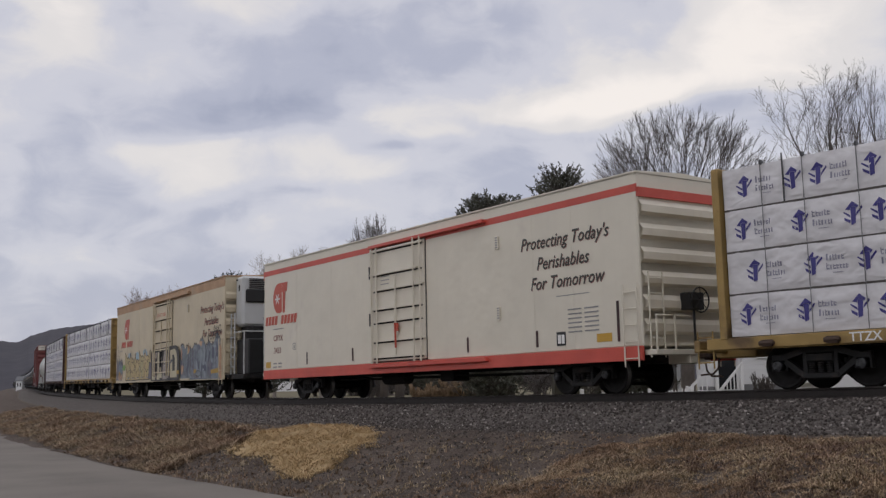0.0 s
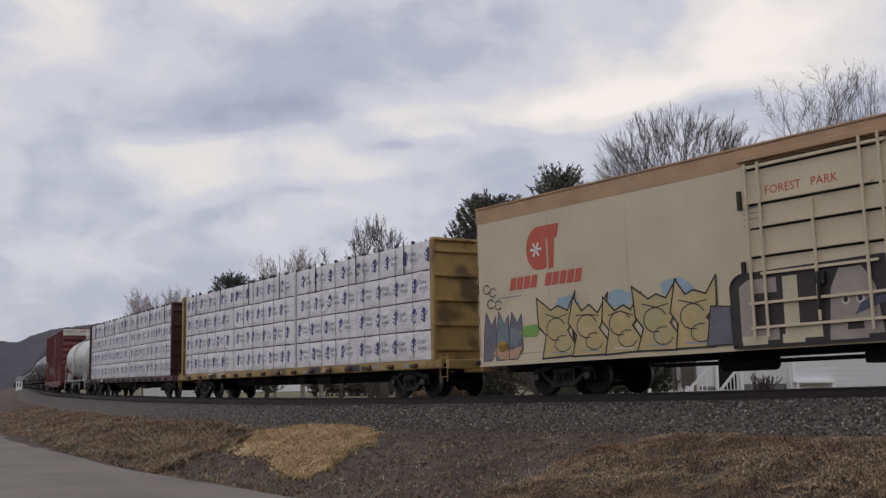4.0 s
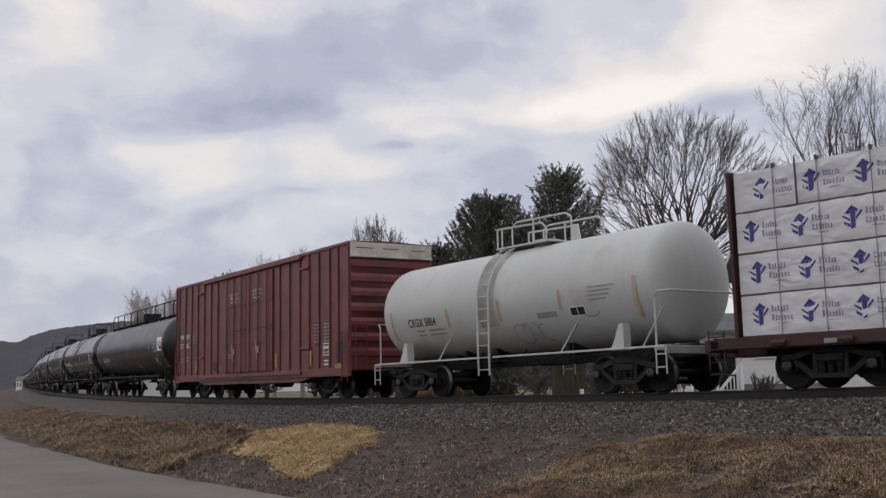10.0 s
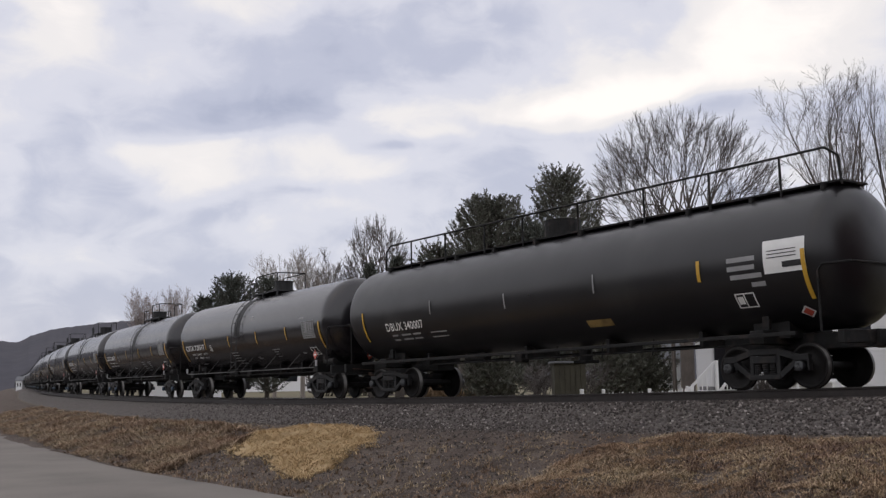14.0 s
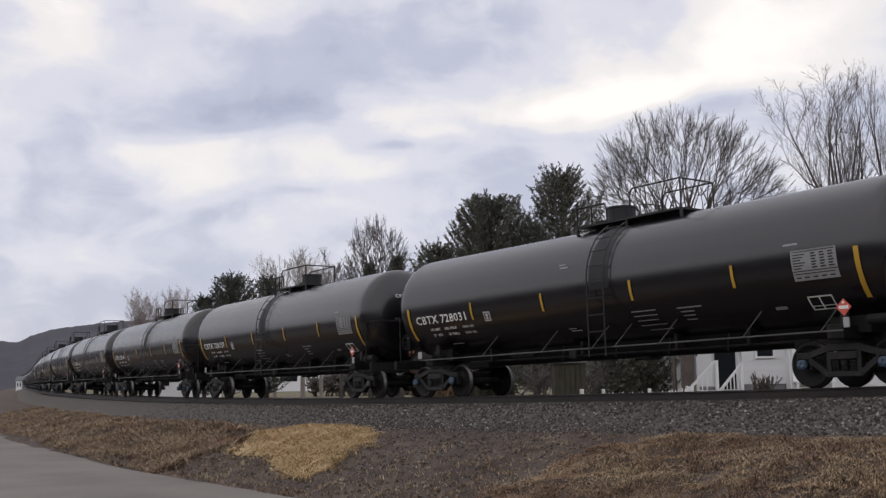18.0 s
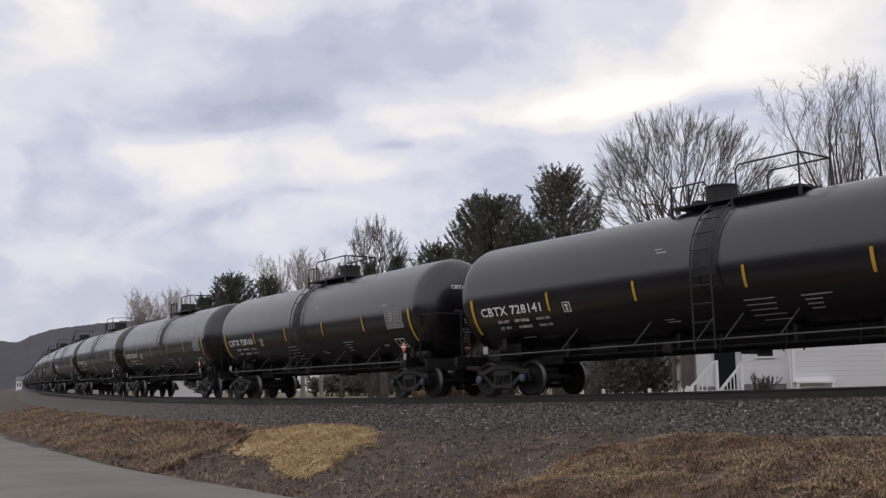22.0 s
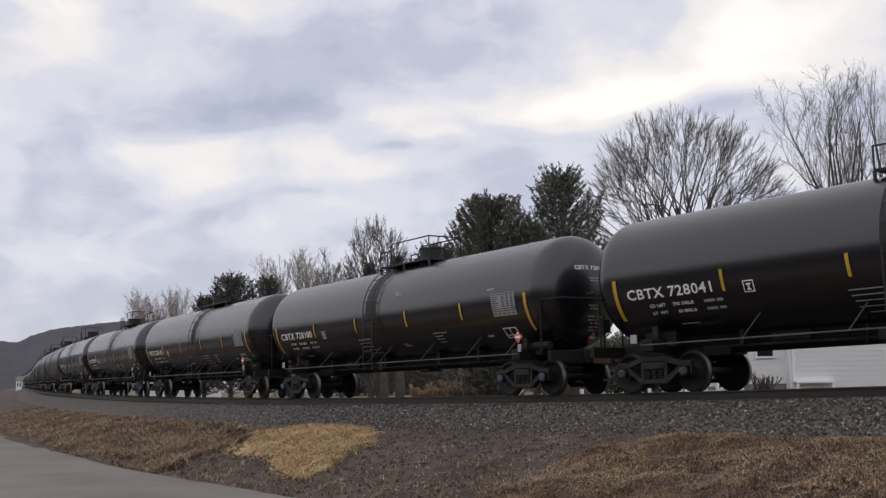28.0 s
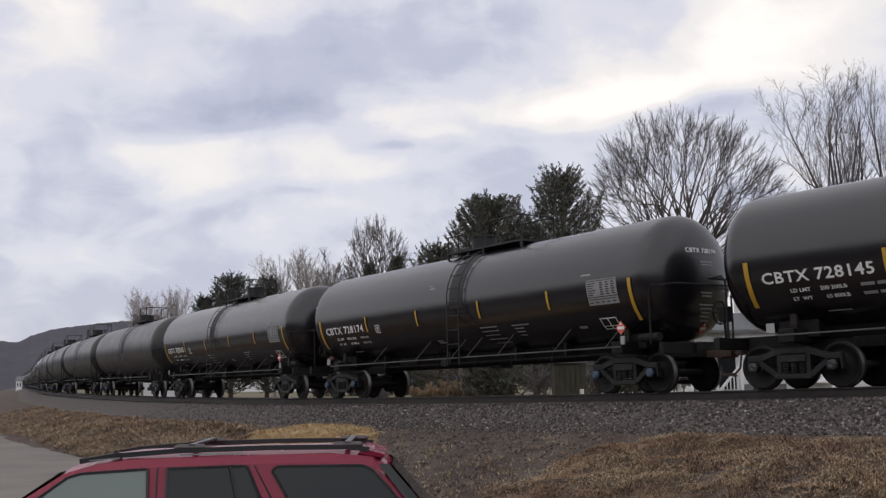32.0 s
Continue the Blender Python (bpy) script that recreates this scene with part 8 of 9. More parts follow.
def build_stair():
    """Wooden steps with white railings beside the house."""
    ob = thing("entry_steps", "wooden entry steps with white slanting handrails", "steps")
    for k in range(5):
        bm = bmesh.new()
        box(bm, 9.7 + 0.22 * k, 9.95 + 0.22 * k, 43.0, 44.6, -0.95 + 0.19 * k, -0.80 + 0.19 * k, 0.01)
        part("step", bm, M["foundation"], ob)
    for (xa, za), (xb, zb) in (((9.75, -0.15), (10.85, 0.95)), ((11.0, -0.2), (11.87, 0.8))):
        bm = bmesh.new()
        beam(bm, (xa, 42.9, za), (xb, 42.9, zb), 0.07, 0.10)
        part("handrail", bm, M["white_trim"], ob)
        for i in range(1, 6):
            k = i / 6
            bm = bmesh.new()
            x, z = xa + (xb - xa) * k, za + (zb - za) * k
            box(bm, x - 0.02, x + 0.02, 42.88, 42.92, z - 0.75, z)
            part("baluster", bm, M["white_trim"], ob)
    for x, h in ((9.7, 0.0), (10.9, 1.0), (11.9, 0.9)):
        bm = bmesh.new()
        box(bm, x - 0.06, x + 0.06, 42.85, 42.97, -1.0, h, 0.01)
        part("post", bm, M["white_trim"], ob)


build_stair()


def picket_fence():
    ob = thing("picket_fence", "low white picket fence behind the tracks", "fence")
    bm = bmesh.new()
    vs = [(-0.035, 0), (0.035, 0), (0.035, 0.71), (0, 0.77), (-0.035, 0.71)]
    a = [bm.verts.new((x, -0.01, z)) for x, z in vs]
    b = [bm.verts.new((x, 0.01, z)) for x, z in vs]
    bm.faces.new(a[::-1])
    bm.faces.new(b)
    for i in range(5):
        bm.faces.new((a[i], a[(i + 1) % 5], b[(i + 1) % 5], b[i]))
    bmesh.ops.recalc_face_normals(bm, faces=bm.faces)
    me = finish(bm, "picket", M["white_trim"])
    for i in range(26):
        child("picket", me, ob, pose(6.1 + 0.125 * i, 40.6, -0.97 + 0.02 * (i % 3) + 0.018 * max(0, i - 16)))
    for z in (-0.76, -0.40):
        bm = bmesh.new()
        box(bm, 6.0, 9.4, 40.62, 40.66, z, z + 0.07)
        part("fence_rail", bm, M["white_trim"], ob)
    for x in (6.0, 7.75, 9.35):
        bm = bmesh.new()
        box(bm, x - 0.06, x + 0.06, 40.6, 40.72, -1.0, -0.05, 0.01)
        part("post", bm, M["white_trim"], ob)


picket_fence()
bm = bmesh.new()
box(bm, 4.82, 4.96, 38.3, 38.44, -1.0, -0.02, 0.015)
tagged(part("marker_post", bm, M["white_trim"]), "short white marker post behind the tracks", "post")
shed = thing("tool_shed", "weathered olive wooden shed behind the tracks", "shed")
for i in range(6):
    bm = bmesh.new()
    box(bm, 4.2 + 0.2 * i, 4.385 + 0.2 * i, 41.0, 41.04, -1.0, 0.95, 0.005)
    part("board", bm, M["olive"], shed)
bm = bmesh.new()
box(bm, 4.2, 5.4, 41.04, 42.2, -1.0, 0.93)
part("body", bm, M["olive"], shed)
bm = bmesh.new()
box(bm, 4.1, 5.5, 40.9, 42.3, 0.95, 1.03, 0.01)
part("roof", bm, M["roof_grey"], shed)


def small_house(name, label, x, y, w, d, h, roof=True):
    ob = thing(name, label, "house")
    bm = bmesh.new()
    box(bm, x, x + w, y, y + d, -1.1, h, 0.02)
    part("wall", bm, M["siding"], ob)
    bm = bmesh.new()
    vs = [(x - 0.3, y - 0.3, h), (x + w + 0.3, y - 0.3, h), (x + w + 0.3, y + d / 2, h + 1.3), (x - 0.3, y + d / 2, h + 1.3), (x + w + 0.3, y + d + 0.3, h), (x - 0.3, y + d + 0.3, h)]
    v = [bm.verts.new(p) for p in vs]
    bm.faces.new((v[0], v[1], v[2], v[3]))
    bm.faces.new((v[3], v[2], v[4], v[5]))
    bm.faces.new((v[0], v[3], v[5]))
    bm.faces.new((v[1], v[4], v[2]))
    part("roof", bm, M["roof_grey"], ob)
    for k in range(2):
        bm = bmesh.new()
        box(bm, x + w * (0.2 + 0.4 * k), x + w * (0.38 + 0.4 * k), y - 0.03, y + 0.02, h * 0.25, h * 0.7)
        part("window", bm, M["glass_dark"], ob)


small_house("white_barn", "long low white building across the field", -39.8, 190, 17.4, 8, 2.6)
small_house("white_shed", "white shed beside the far curve of the line", -128.3, 320, 1.9, 3, 2.3)
bare_tree(11.95, 40.4, -0.95, 1.5, 0.9, 99, "small olive-grey leafless shrub by the house", 6, levels=4, trunk_r=0.04, first=0.3, up=0.1, open_angle=0.5, twig="twig", thin=0.010, name="bare_shrub")
small_house("white_outbuilding", "white outbuilding with a dark window beyond the fence", 10.45, 52, 1.0, 2.5, 1.25)
small_house("white_garage", "low white garage across the field", -31.0, 110, 7.0, 5, 1.1)


# ---- the cars on the road ----
M["car_red"] = mat("dark_red_car_paint", (0.225, 0.016, 0.042), 0.25, vary=0.05, scale=1.5, grain=200, bump=0.0, spec=0.3, coat=0.12)
M["car_black"] = mat("black_plastic_trim", (0.02, 0.02, 0.022), 0.45, vary=0.1, bump=0.02)
M["car_rack"] = mat("grey_roof_rack", (0.07, 0.06, 0.06), 0.45, vary=0.1, bump=0.02)
M["car_glass"] = mat("tinted_car_glass", (0.010, 0.013, 0.014), 0.04, vary=0.03, bump=0.0, spec=0.35)
M["car_glass_clear"] = mat("green_tinted_car_glass", (0.13, 0.17, 0.155), 0.04, vary=0.03, bump=0.0, spec=0.7)
M["car_light"] = mat("clear_red_lamp", (0.45, 0.30, 0.30), 0.15, vary=0.05, bump=0)
M["tyre"] = mat("black_rubber", (0.018, 0.018, 0.018), 0.8, vary=0.15, bump=0.1)
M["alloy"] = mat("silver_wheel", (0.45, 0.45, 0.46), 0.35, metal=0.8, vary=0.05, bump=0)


def loft(bm, sections):
    """Skins a row of closed rings with equal numbers of points."""
    rings = [[bm.verts.new(p) for p in s] for s in sections]
    n = len(rings[0])
    for A, B in zip(rings, rings[1:]):
        for i in range(n):
            bm.faces.new((A[i], A[(i + 1) % n], B[(i + 1) % n], B[i]))
    bm.faces.new(rings[0][::-1])
    bm.faces.new(rings[-1])
    bmesh.ops.recalc_face_normals(bm, faces=bm.faces)


def red_suv():
    """Front towards -x, right-hand side towards -y; z from the road."""
    car = thing("sport_utility_vehicle", "dark red sport utility vehicle with a black roof rack", "car")
    # lower body
    bm = bmesh.new()

    def ring(x, w, z0, z1, r=0.10):
        return [(x, -w + r, z0), (x, w - r, z0), (x, w, z0 + r), (x, w, z1 - r * 0.8), (x, w - r * 0.6, z1), (x, -w + r * 0.6, z1), (x, -w, z1 - r * 0.8), (x, -w, z0 + r)]

    loft(bm, [ring(-2.36, 0.72, 0.45, 0.80), ring(-2.28, 0.86, 0.32, 0.95), ring(-1.95, 0.91, 0.28, 1.03), ring(-0.95, 0.93, 0.28, 1.12), ring(0.0, 0.94, 0.28, 1.14), ring(1.9, 0.94, 0.28, 1.15), ring(2.9, 0.92, 0.30, 1.14), ring(3.08, 0.84, 0.42, 1.08)])
    for p in bm.faces:
        p.smooth = False
    part("body", bm, M["car_red"], car)
    # cabin shell: roof and pillars as a loft, glass set in
    bm = bmesh.new()

    def cab(x, w0, w1, z0, z1, r=0.12):
        return [(x[0], -w0, z0), (x[0], w0, z0), (x[1], w1, z1 - r), (x[1], w1 - r * 0.5, z1 - r * 0.3), (x[1], w1 - r * 1.6, z1), (x[1], 0, z1 + 0.03), (x[1], -w1 + r * 1.6, z1), (x[1], -w1 + r * 0.5, z1 - r * 0.3), (x[1], -w1, z1 - r)]

    loft(bm, [cab((-1.36, -0.66), 0.88, 0.70, 1.10, 1.60), cab((-1.0, -0.34), 0.89, 0.73, 1.10, 1.69), cab((-0.2, 0.0), 0.89, 0.74, 1.10, 1.73), cab((0.9, 0.9), 0.89, 0.745, 1.10, 1.755), cab((2.1, 2.05), 0.89, 0.74, 1.10, 1.76), cab((2.88, 2.46), 0.88, 0.71, 1.10, 1.72), cab((3.04, 2.60), 0.86, 0.66, 1.10, 1.63)])
    part("cabin", bm, M["car_red"], car)
    # side glass: three panes each side, lying on the inclined flank
    def flank(x, t, sg, lift=0.012):
        w = 0.89 + (0.742 - 0.89) * t
        return (x, sg * (w + lift), 1.10 + (1.62 - 1.10) * t)

    panes = [("front", [(-1.14, 0.06), (-0.58, 0.84), (-0.44, 0.91), (0.20, 0.97), (0.24, 0.06)], "car_glass_clear"), ("rear", [(0.42, 0.06), (0.40, 0.97), (1.12, 1.0), (1.20, 0.98), (1.42, 0.06)], "car_glass"), ("cargo", [(1.72, 0.06), (1.45, 0.90), (1.50, 0.98), (2.36, 0.97), (2.46, 0.88), (2.84, 0.06)], "car_glass")]
    for sg in (1, -1):
        for nm, pts, mt in panes:
            bm = bmesh.new()
            bm.faces.new([bm.verts.new(flank(x, t, sg)) for x, t in pts])
            w = part("side_window", bm, M[mt], car, "tinted side window")
            bm = bmesh.new()
            q = pts + [pts[0]]
            for (xa, ta), (xb, tb) in zip(q, q[1:]):
                beam(bm, flank(xa, ta, sg, 0.010), flank(xb, tb, sg, 0.010), 0.025, 0.025)
            part("window_seal", bm, M["car_black"], w)
        for xa, xb in ((0.31, 0.30), (1.56, 1.27)):
            bm = bmesh.new()
            beam(bm, flank(xa, 0.02, sg, 0.004), flank(xb, 1.0, sg, 0.004), 0.012, 0.012)
            part("door_seam", bm, M["car_black"], car)
        bm = bmesh.new()
        beam(bm, flank(1.14, 0.06, sg, 0.014), flank(1.02, 0.98, sg, 0.014), 0.02, 0.03)
        part("window_divider", bm, M["car_black"], car)
        # roof rail
        bm = bmesh.new()
        pts = [(-0.50, 1.685), (-0.15, 1.735), (0.5, 1.775), (1.4, 1.79), (2.2, 1.785), (2.42, 1.755)]
        for (xa, za), (xb, zb) in zip(pts, pts[1:]):
            beam(bm, (xa, sg * 0.64, za), (xb, sg * 0.64, zb), 0.05, 0.05)
        part("roof_rail", bm, M["car_black"], car)
        # highlights along the roof edge, made as two thin bright strips
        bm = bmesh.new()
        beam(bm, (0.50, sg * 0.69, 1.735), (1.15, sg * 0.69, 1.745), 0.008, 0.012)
        part("roof_trim", bm, M["alloy"], car, "bright strip standing for the roof-edge highlight")
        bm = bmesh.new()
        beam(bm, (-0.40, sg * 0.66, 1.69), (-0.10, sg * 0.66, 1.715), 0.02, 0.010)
        part("roof_trim", bm, M["alloy"], car, "bright strip standing for the roof-edge highlight")
        for x in (0.60, 2.20):
            bm = bmesh.new()
            box(bm, x - 0.16, x + 0.16, sg * 0.59, sg * 0.67, 1.775, 1.835, 0.025)
            part("rack_foot", bm, M["car_rack"], car)
        # mirror
        bm = bmesh.new()
        box(bm, -1.18, -1.05, sg * 0.90, sg * 1.10, 1.10, 1.26, 0.03)
        part("mirror", bm, M["car_black"], car)
        # lamps
        bm = bmesh.new()
        box(bm, 2.92, 3.06, sg * 0.62, sg * 0.90, 0.75, 1.1, 0.03)
        part("tail_light", bm, M["car_light"], car)
        bm = bmesh.new()
        box(bm, -2.34, -2.12, sg * 0.50, sg * 0.86, 0.70, 0.88, 0.03)
        part("headlight", bm, M["car_glass_clear"], car)
    for x in (0.62, 2.20):
        bm = bmesh.new()
        beam(bm, (x, -0.66, 1.828), (x, 0.66, 1.828), 0.06, 0.022)
        part("rack_bar", bm, M["car_rack"], car)
    bm = bmesh.new()
    vs = [(-0.06, 0), (0.06, 0), (0.02, 0.055), (-0.005, 0.075)]
    a = [bm.verts.new((-0.15 + x, -0.58 - 0.012, 1.715 + z)) for x, z in vs]
    b = [bm.verts.new((-0.15 + x, -0.58 + 0.012, 1.715 + z)) for x, z in vs]
    bm.faces.new(a)
    bm.faces.new(b[::-1])
    for i in range(4):
        bm.faces.new((a[i], b[i], b[(i + 1) % 4], a[(i + 1) % 4]))
    part("antenna_base", bm, M["car_black"], car)
    # windscreen and rear glass
    bm = bmesh.new()
    bm.faces.new([bm.verts.new(p) for p in ((-1.375, -0.80, 1.115), (-1.375, 0.80, 1.115), (-0.70, 0.64, 1.58), (-0.70, -0.64, 1.58))])
    part("windscreen", bm, M["car_glass_clear"], car)
    bm = bmesh.new()
    for sgn in (1,):
        vs = [(3.045, -0.80, 1.13), (3.045, 0.80, 1.13), (2.64, 0.62, 1.60), (2.64, -0.62, 1.60)]
        bm.faces.new([bm.verts.new((x + 0.012, y, z)) for x, y, z in vs])
    part("rear_window", bm, M["car_glass"], car)
    bm = bmesh.new()
    loft(bm, [[(2.30, y, 1.715), (2.56, y, 1.67), (2.58, y, 1.70), (2.36, y, 1.765)] for y in (-0.66, -0.3, 0.3, 0.66)])
    part("spoiler", bm, M["car_red"], car)
    for sg in (1, -1):
        bm = bmesh.new()
        bm.faces.new([bm.verts.new(p) for p in ((2.90, sg * 0.898, 1.13), (3.035, sg * 0.85, 1.13), (2.62, sg * 0.672, 1.61), (2.52, sg * 0.745, 1.61))])
        part("quarter_glass", bm, M["car_glass"], car)
    bm = bmesh.new()
    box(bm, -2.40, -2.28, -0.80, 0.80, 0.36, 0.58, 0.04)
    part("bumper", bm, M["car_black"], car)
    bm = bmesh.new()
    box(bm, 3.02, 3.14, -0.82, 0.82, 0.38, 0.62, 0.04)
    part("bumper", bm, M["car_black"], car)
    for x in (-1.42, 1.75):
        for sg in (1, -1):
            bm = bmesh.new()
            lathe_x(bm, [(-0.12, 0.22), (-0.12, 0.33), (-0.09, 0.365), (0.09, 0.365), (0.12, 0.33), (0.12, 0.22)], seg=28)
            bmesh.ops.rotate(bm, verts=bm.verts, cent=(0, 0, 0), matrix=Matrix.Rotation(radians(90), 3, "Z"))
            w = part("wheel", bm, M["tyre"], car)
            w.location = (x, sg * 0.83, 0.365)
            bm = bmesh.new()
            rod(bm, (0, sg * 0.02, 0), (0, sg * 0.10, 0), 0.225, 20)
            for k in range(5):
                a = k * math.tau / 5
                beam(bm, (0, sg * 0.11, 0), (0.2 * math.cos(a), sg * 0.11, 0.2 * math.sin(a)), 0.05, 0.03)
            part("rim", bm, M["alloy"], w)
            SUV_WHEELS.append((w, x, sg * 0.83))
    return car


SUV_WHEELS = []
SUV = red_suv()


def far_car():
    """A dark saloon standing far down the road."""
    car = thing("parked_car", "small dark car standing far down the road", "car")
    bm = bmesh.new()
    loft(bm, [[(x, -w, 0.25), (x, w, 0.25), (x, w, z), (x, w * 0.8, z + 0.08), (x, -w * 0.8, z + 0.08), (x, -w, z)] for x, w, z in ((-2.2, 0.75, 0.62), (-1.9, 0.86, 0.80), (0.0, 0.90, 0.88), (1.9, 0.86, 0.86), (2.2, 0.76, 0.66))])
    part("body", bm, M["car_black"], car)
    bm = bmesh.new()
    loft(bm, [[(x0, -0.8, 0.92), (x0, 0.8, 0.92), (x1, 0.62, z), (x1, -0.62, z)] for x0, x1, z in ((-1.2, -0.6, 1.40), (0.0, 0.0, 1.46), (1.5, 1.0, 1.40))])
    part("cabin", bm, M["car_glass"], car)
    for x in (-1.35, 1.35):
        for y in (-0.8, 0.8):
            bm = bmesh.new()
            rod(bm, (x, y - 0.1, 0.31), (x, y + 0.1, 0.31), 0.31, 16)
            part("wheel", bm, M["tyre"], car)
    p = on_track(172.0, 12.0)
    q = on_track(176.0, 12.0) - p
    car.matrix_world = Matrix.Translation((p.x, p.y, ROAD_Z + 0.03)) @ Matrix.Rotation(math.atan2(q.y, q.x), 4, "Z")


far_car()


def suv_pose(t):
    """It waits down the road, comes along it and turns in before the camera."""
    ts = [0, 21, 24, 26, 28, 29.2, 30.1, 30.5, 31.0, 31.5, 32.0, 33.0]
    a, b = on_track(-72, 12.4), on_track(-40, 12.2)
    c, d = on_track(-26, 12.0), on_track(-17.5, 11.6)
    xs = [a.x, a.x, b.x, c.x, d.x + 2.2, 8.6, 4.70, 2.66, 0.74, -0.92, -2.90, -6.2]
    ys = [a.y, a.y, b.y, c.y, d.y - 1.3, 9.0, 9.55, 9.70, 9.95, 10.25, 10.85, 12.4]
    away = [46, 46, 46, 44, 38, 24, 17, 13, 5, 2, -2, -6]
    r = radians(float(np.interp(t, ts, away)))
    # the point that the places above name: the rear edge of the front door, on the side facing the camera
    p = Vector((float(np.interp(t, ts, xs)), float(np.interp(t, ts, ys)), ROAD_Z + 0.05 - float(np.interp(t, [31, 31.5, 32], [0, 0.05, 0.135]))))
    m = Matrix.Rotation(-r, 4, 'Z')
    return Matrix.Translation(p) @ m @ Matrix.Translation((-0.30, 0.745, 0))


# ---- stones, ties, dead grass and straw ----
M["stone"] = mat("crushed_limestone", (0.146, 0.130, 0.120), 0.9, vary=0.25, scale=8, grain=60, bump=0.2, random_each=0.45)
M["loose_stone"] = bpy.data.materials.new("loose_crushed_stone")


def island_material(mt, stops, rough=0.95, patchy=False):
    """Colour by piece."""
    mt.use_nodes = True
    nt = mt.node_tree
    b = nt.nodes["Principled BSDF"]
    g = nt.nodes.new("ShaderNodeNewGeometry")
    r = nt.nodes.new("ShaderNodeValToRGB")
    cr = r.color_ramp
    while len(cr.elements) < len(stops):
        cr.elements.new(0.5)
    for e, (pos, c) in zip(cr.elements, stops):
        e.position, e.color = pos, (*c, 1)
    nt.links.new(g.outputs["Random Per Island"], r.inputs[0])
    out = r.outputs[0]
    if patchy:
        # growth of one kind stands in patches
        tc = nt.nodes.new("ShaderNodeTexCoord")
        no = nt.nodes.new("ShaderNodeTexNoise")
        no.inputs["Scale"].default_value, no.inputs["Detail"].default_value = 0.85, 5
        nt.links.new(tc.outputs["Object"], no.inputs["Vector"])
        tint = nt.nodes.new("ShaderNodeValToRGB")
        tint.color_ramp.elements.new(0.5)
        tint.color_ramp.elements.new(0.56)
        for e, (pos, c) in zip(tint.color_ramp.elements, ((0.36, (0.70, 0.58, 0.54)), (0.46, (0.90, 0.78, 0.71)), (0.54, (1.06, 0.99, 0.90)), (0.66, (1.20, 1.16, 1.04)))):
            e.position, e.color = pos, (*c, 1)
        nt.links.new(no.outputs["Fac"], tint.inputs[0])
        mx = nt.nodes.new("ShaderNodeMix")
        mx.data_type, mx.blend_type = "RGBA", "MULTIPLY"
        mx.inputs[0].default_value = 1.0
        nt.links.new(out, mx.inputs[6])
        nt.links.new(tint.outputs[0], mx.inputs[7])
        out = mx.outputs[2]
    nt.links.new(out, b.inputs["Base Color"])
    b.inputs["Roughness"].default_value = rough
    b.inputs["Specular IOR Level"].default_value = 0.2
    return mt


island_material(M["loose_stone"], [(0.0, (0.040, 0.034, 0.032)), (0.45, (0.086, 0.074, 0.068)), (0.8, (0.130, 0.114, 0.105)), (0.95, (0.225, 0.200, 0.185)), (1.0, (0.40, 0.365, 0.34))])
M["grass_tan"] = island_material(bpy.data.materials.new("dead_tan_grass"), [(0.0, (0.20, 0.152, 0.110)), (0.5, (0.345, 0.272, 0.195)), (0.85, (0.46, 0.372, 0.275)), (1.0, (0.58, 0.50, 0.40))], patchy=True)
M["grass_brown"] = island_material(bpy.data.materials.new("dead_brown_weeds"), [(0.0, (0.15, 0.121, 0.092)), (0.6, (0.27, 0.222, 0.168)), (1.0, (0.42, 0.355, 0.275))], patchy=True)
M["grass_russet"] = island_material(bpy.data.materials.new("dead_russet_weeds"), [(0.0, (0.095, 0.062, 0.047)), (0.6, (0.18, 0.120, 0.090)), (1.0, (0.30, 0.21, 0.158))])
M["grass_gold"] = island_material(bpy.data.materials.new("dead_golden_grass"), [(0.0, (0.25, 0.195, 0.138)), (0.5, (0.37, 0.295, 0.205)), (0.85, (0.46, 0.375, 0.27)), (1.0, (0.58, 0.50, 0.385))], patchy=True)
M["straw"] = island_material(bpy.data.materials.new("yellow_straw"), [(0.0, (0.44, 0.315, 0.17)), (0.5, (0.52, 0.38, 0.21)), (1.0, (0.60, 0.46, 0.275))])
M["straw_bed"] = splotch("matted_straw", [(0.3, (0.30, 0.215, 0.115)), (0.5, (0.45, 0.335, 0.19)), (0.75, (0.53, 0.41, 0.245))], 1.5, scale2=14.0, bump=0.8, dist=0.05)


def surface_z(s, u):
    """Top of the ballast or of the bank."""
    zt_ = float(np.interp(s, GRID, _z))
    if abs(u) <= 3.35:
        return zt_ + float(np.interp(abs(u), [0, 1.35, 1.75, 3.35], [-0.235, -0.235, -0.27, -0.80]))
    z = ground_z(s, u)
    if 3.4 < u < 8.8 and -20 < s < 70:
        q = Vector((s, u, 0))
        w = min(1.0, (u - 3.4) / 0.6, (8.8 - u) / 0.7)
        z += w * (0.20 * noise.noise(q * 0.45) + 0.12 * noise.noise(q * 1.7) + 0.05 * noise.noise(q * 4.5))
    return z


def stone_mesh(seed):
    rnd = random.Random(seed)
    bm = bmesh.new()
    bmesh.ops.create_icosphere(bm, subdivisions=1, radius=1)
    for v in bm.verts:
        v.co *= rnd.uniform(0.7, 1.15)
        v.co.z *= 0.75
    return bm


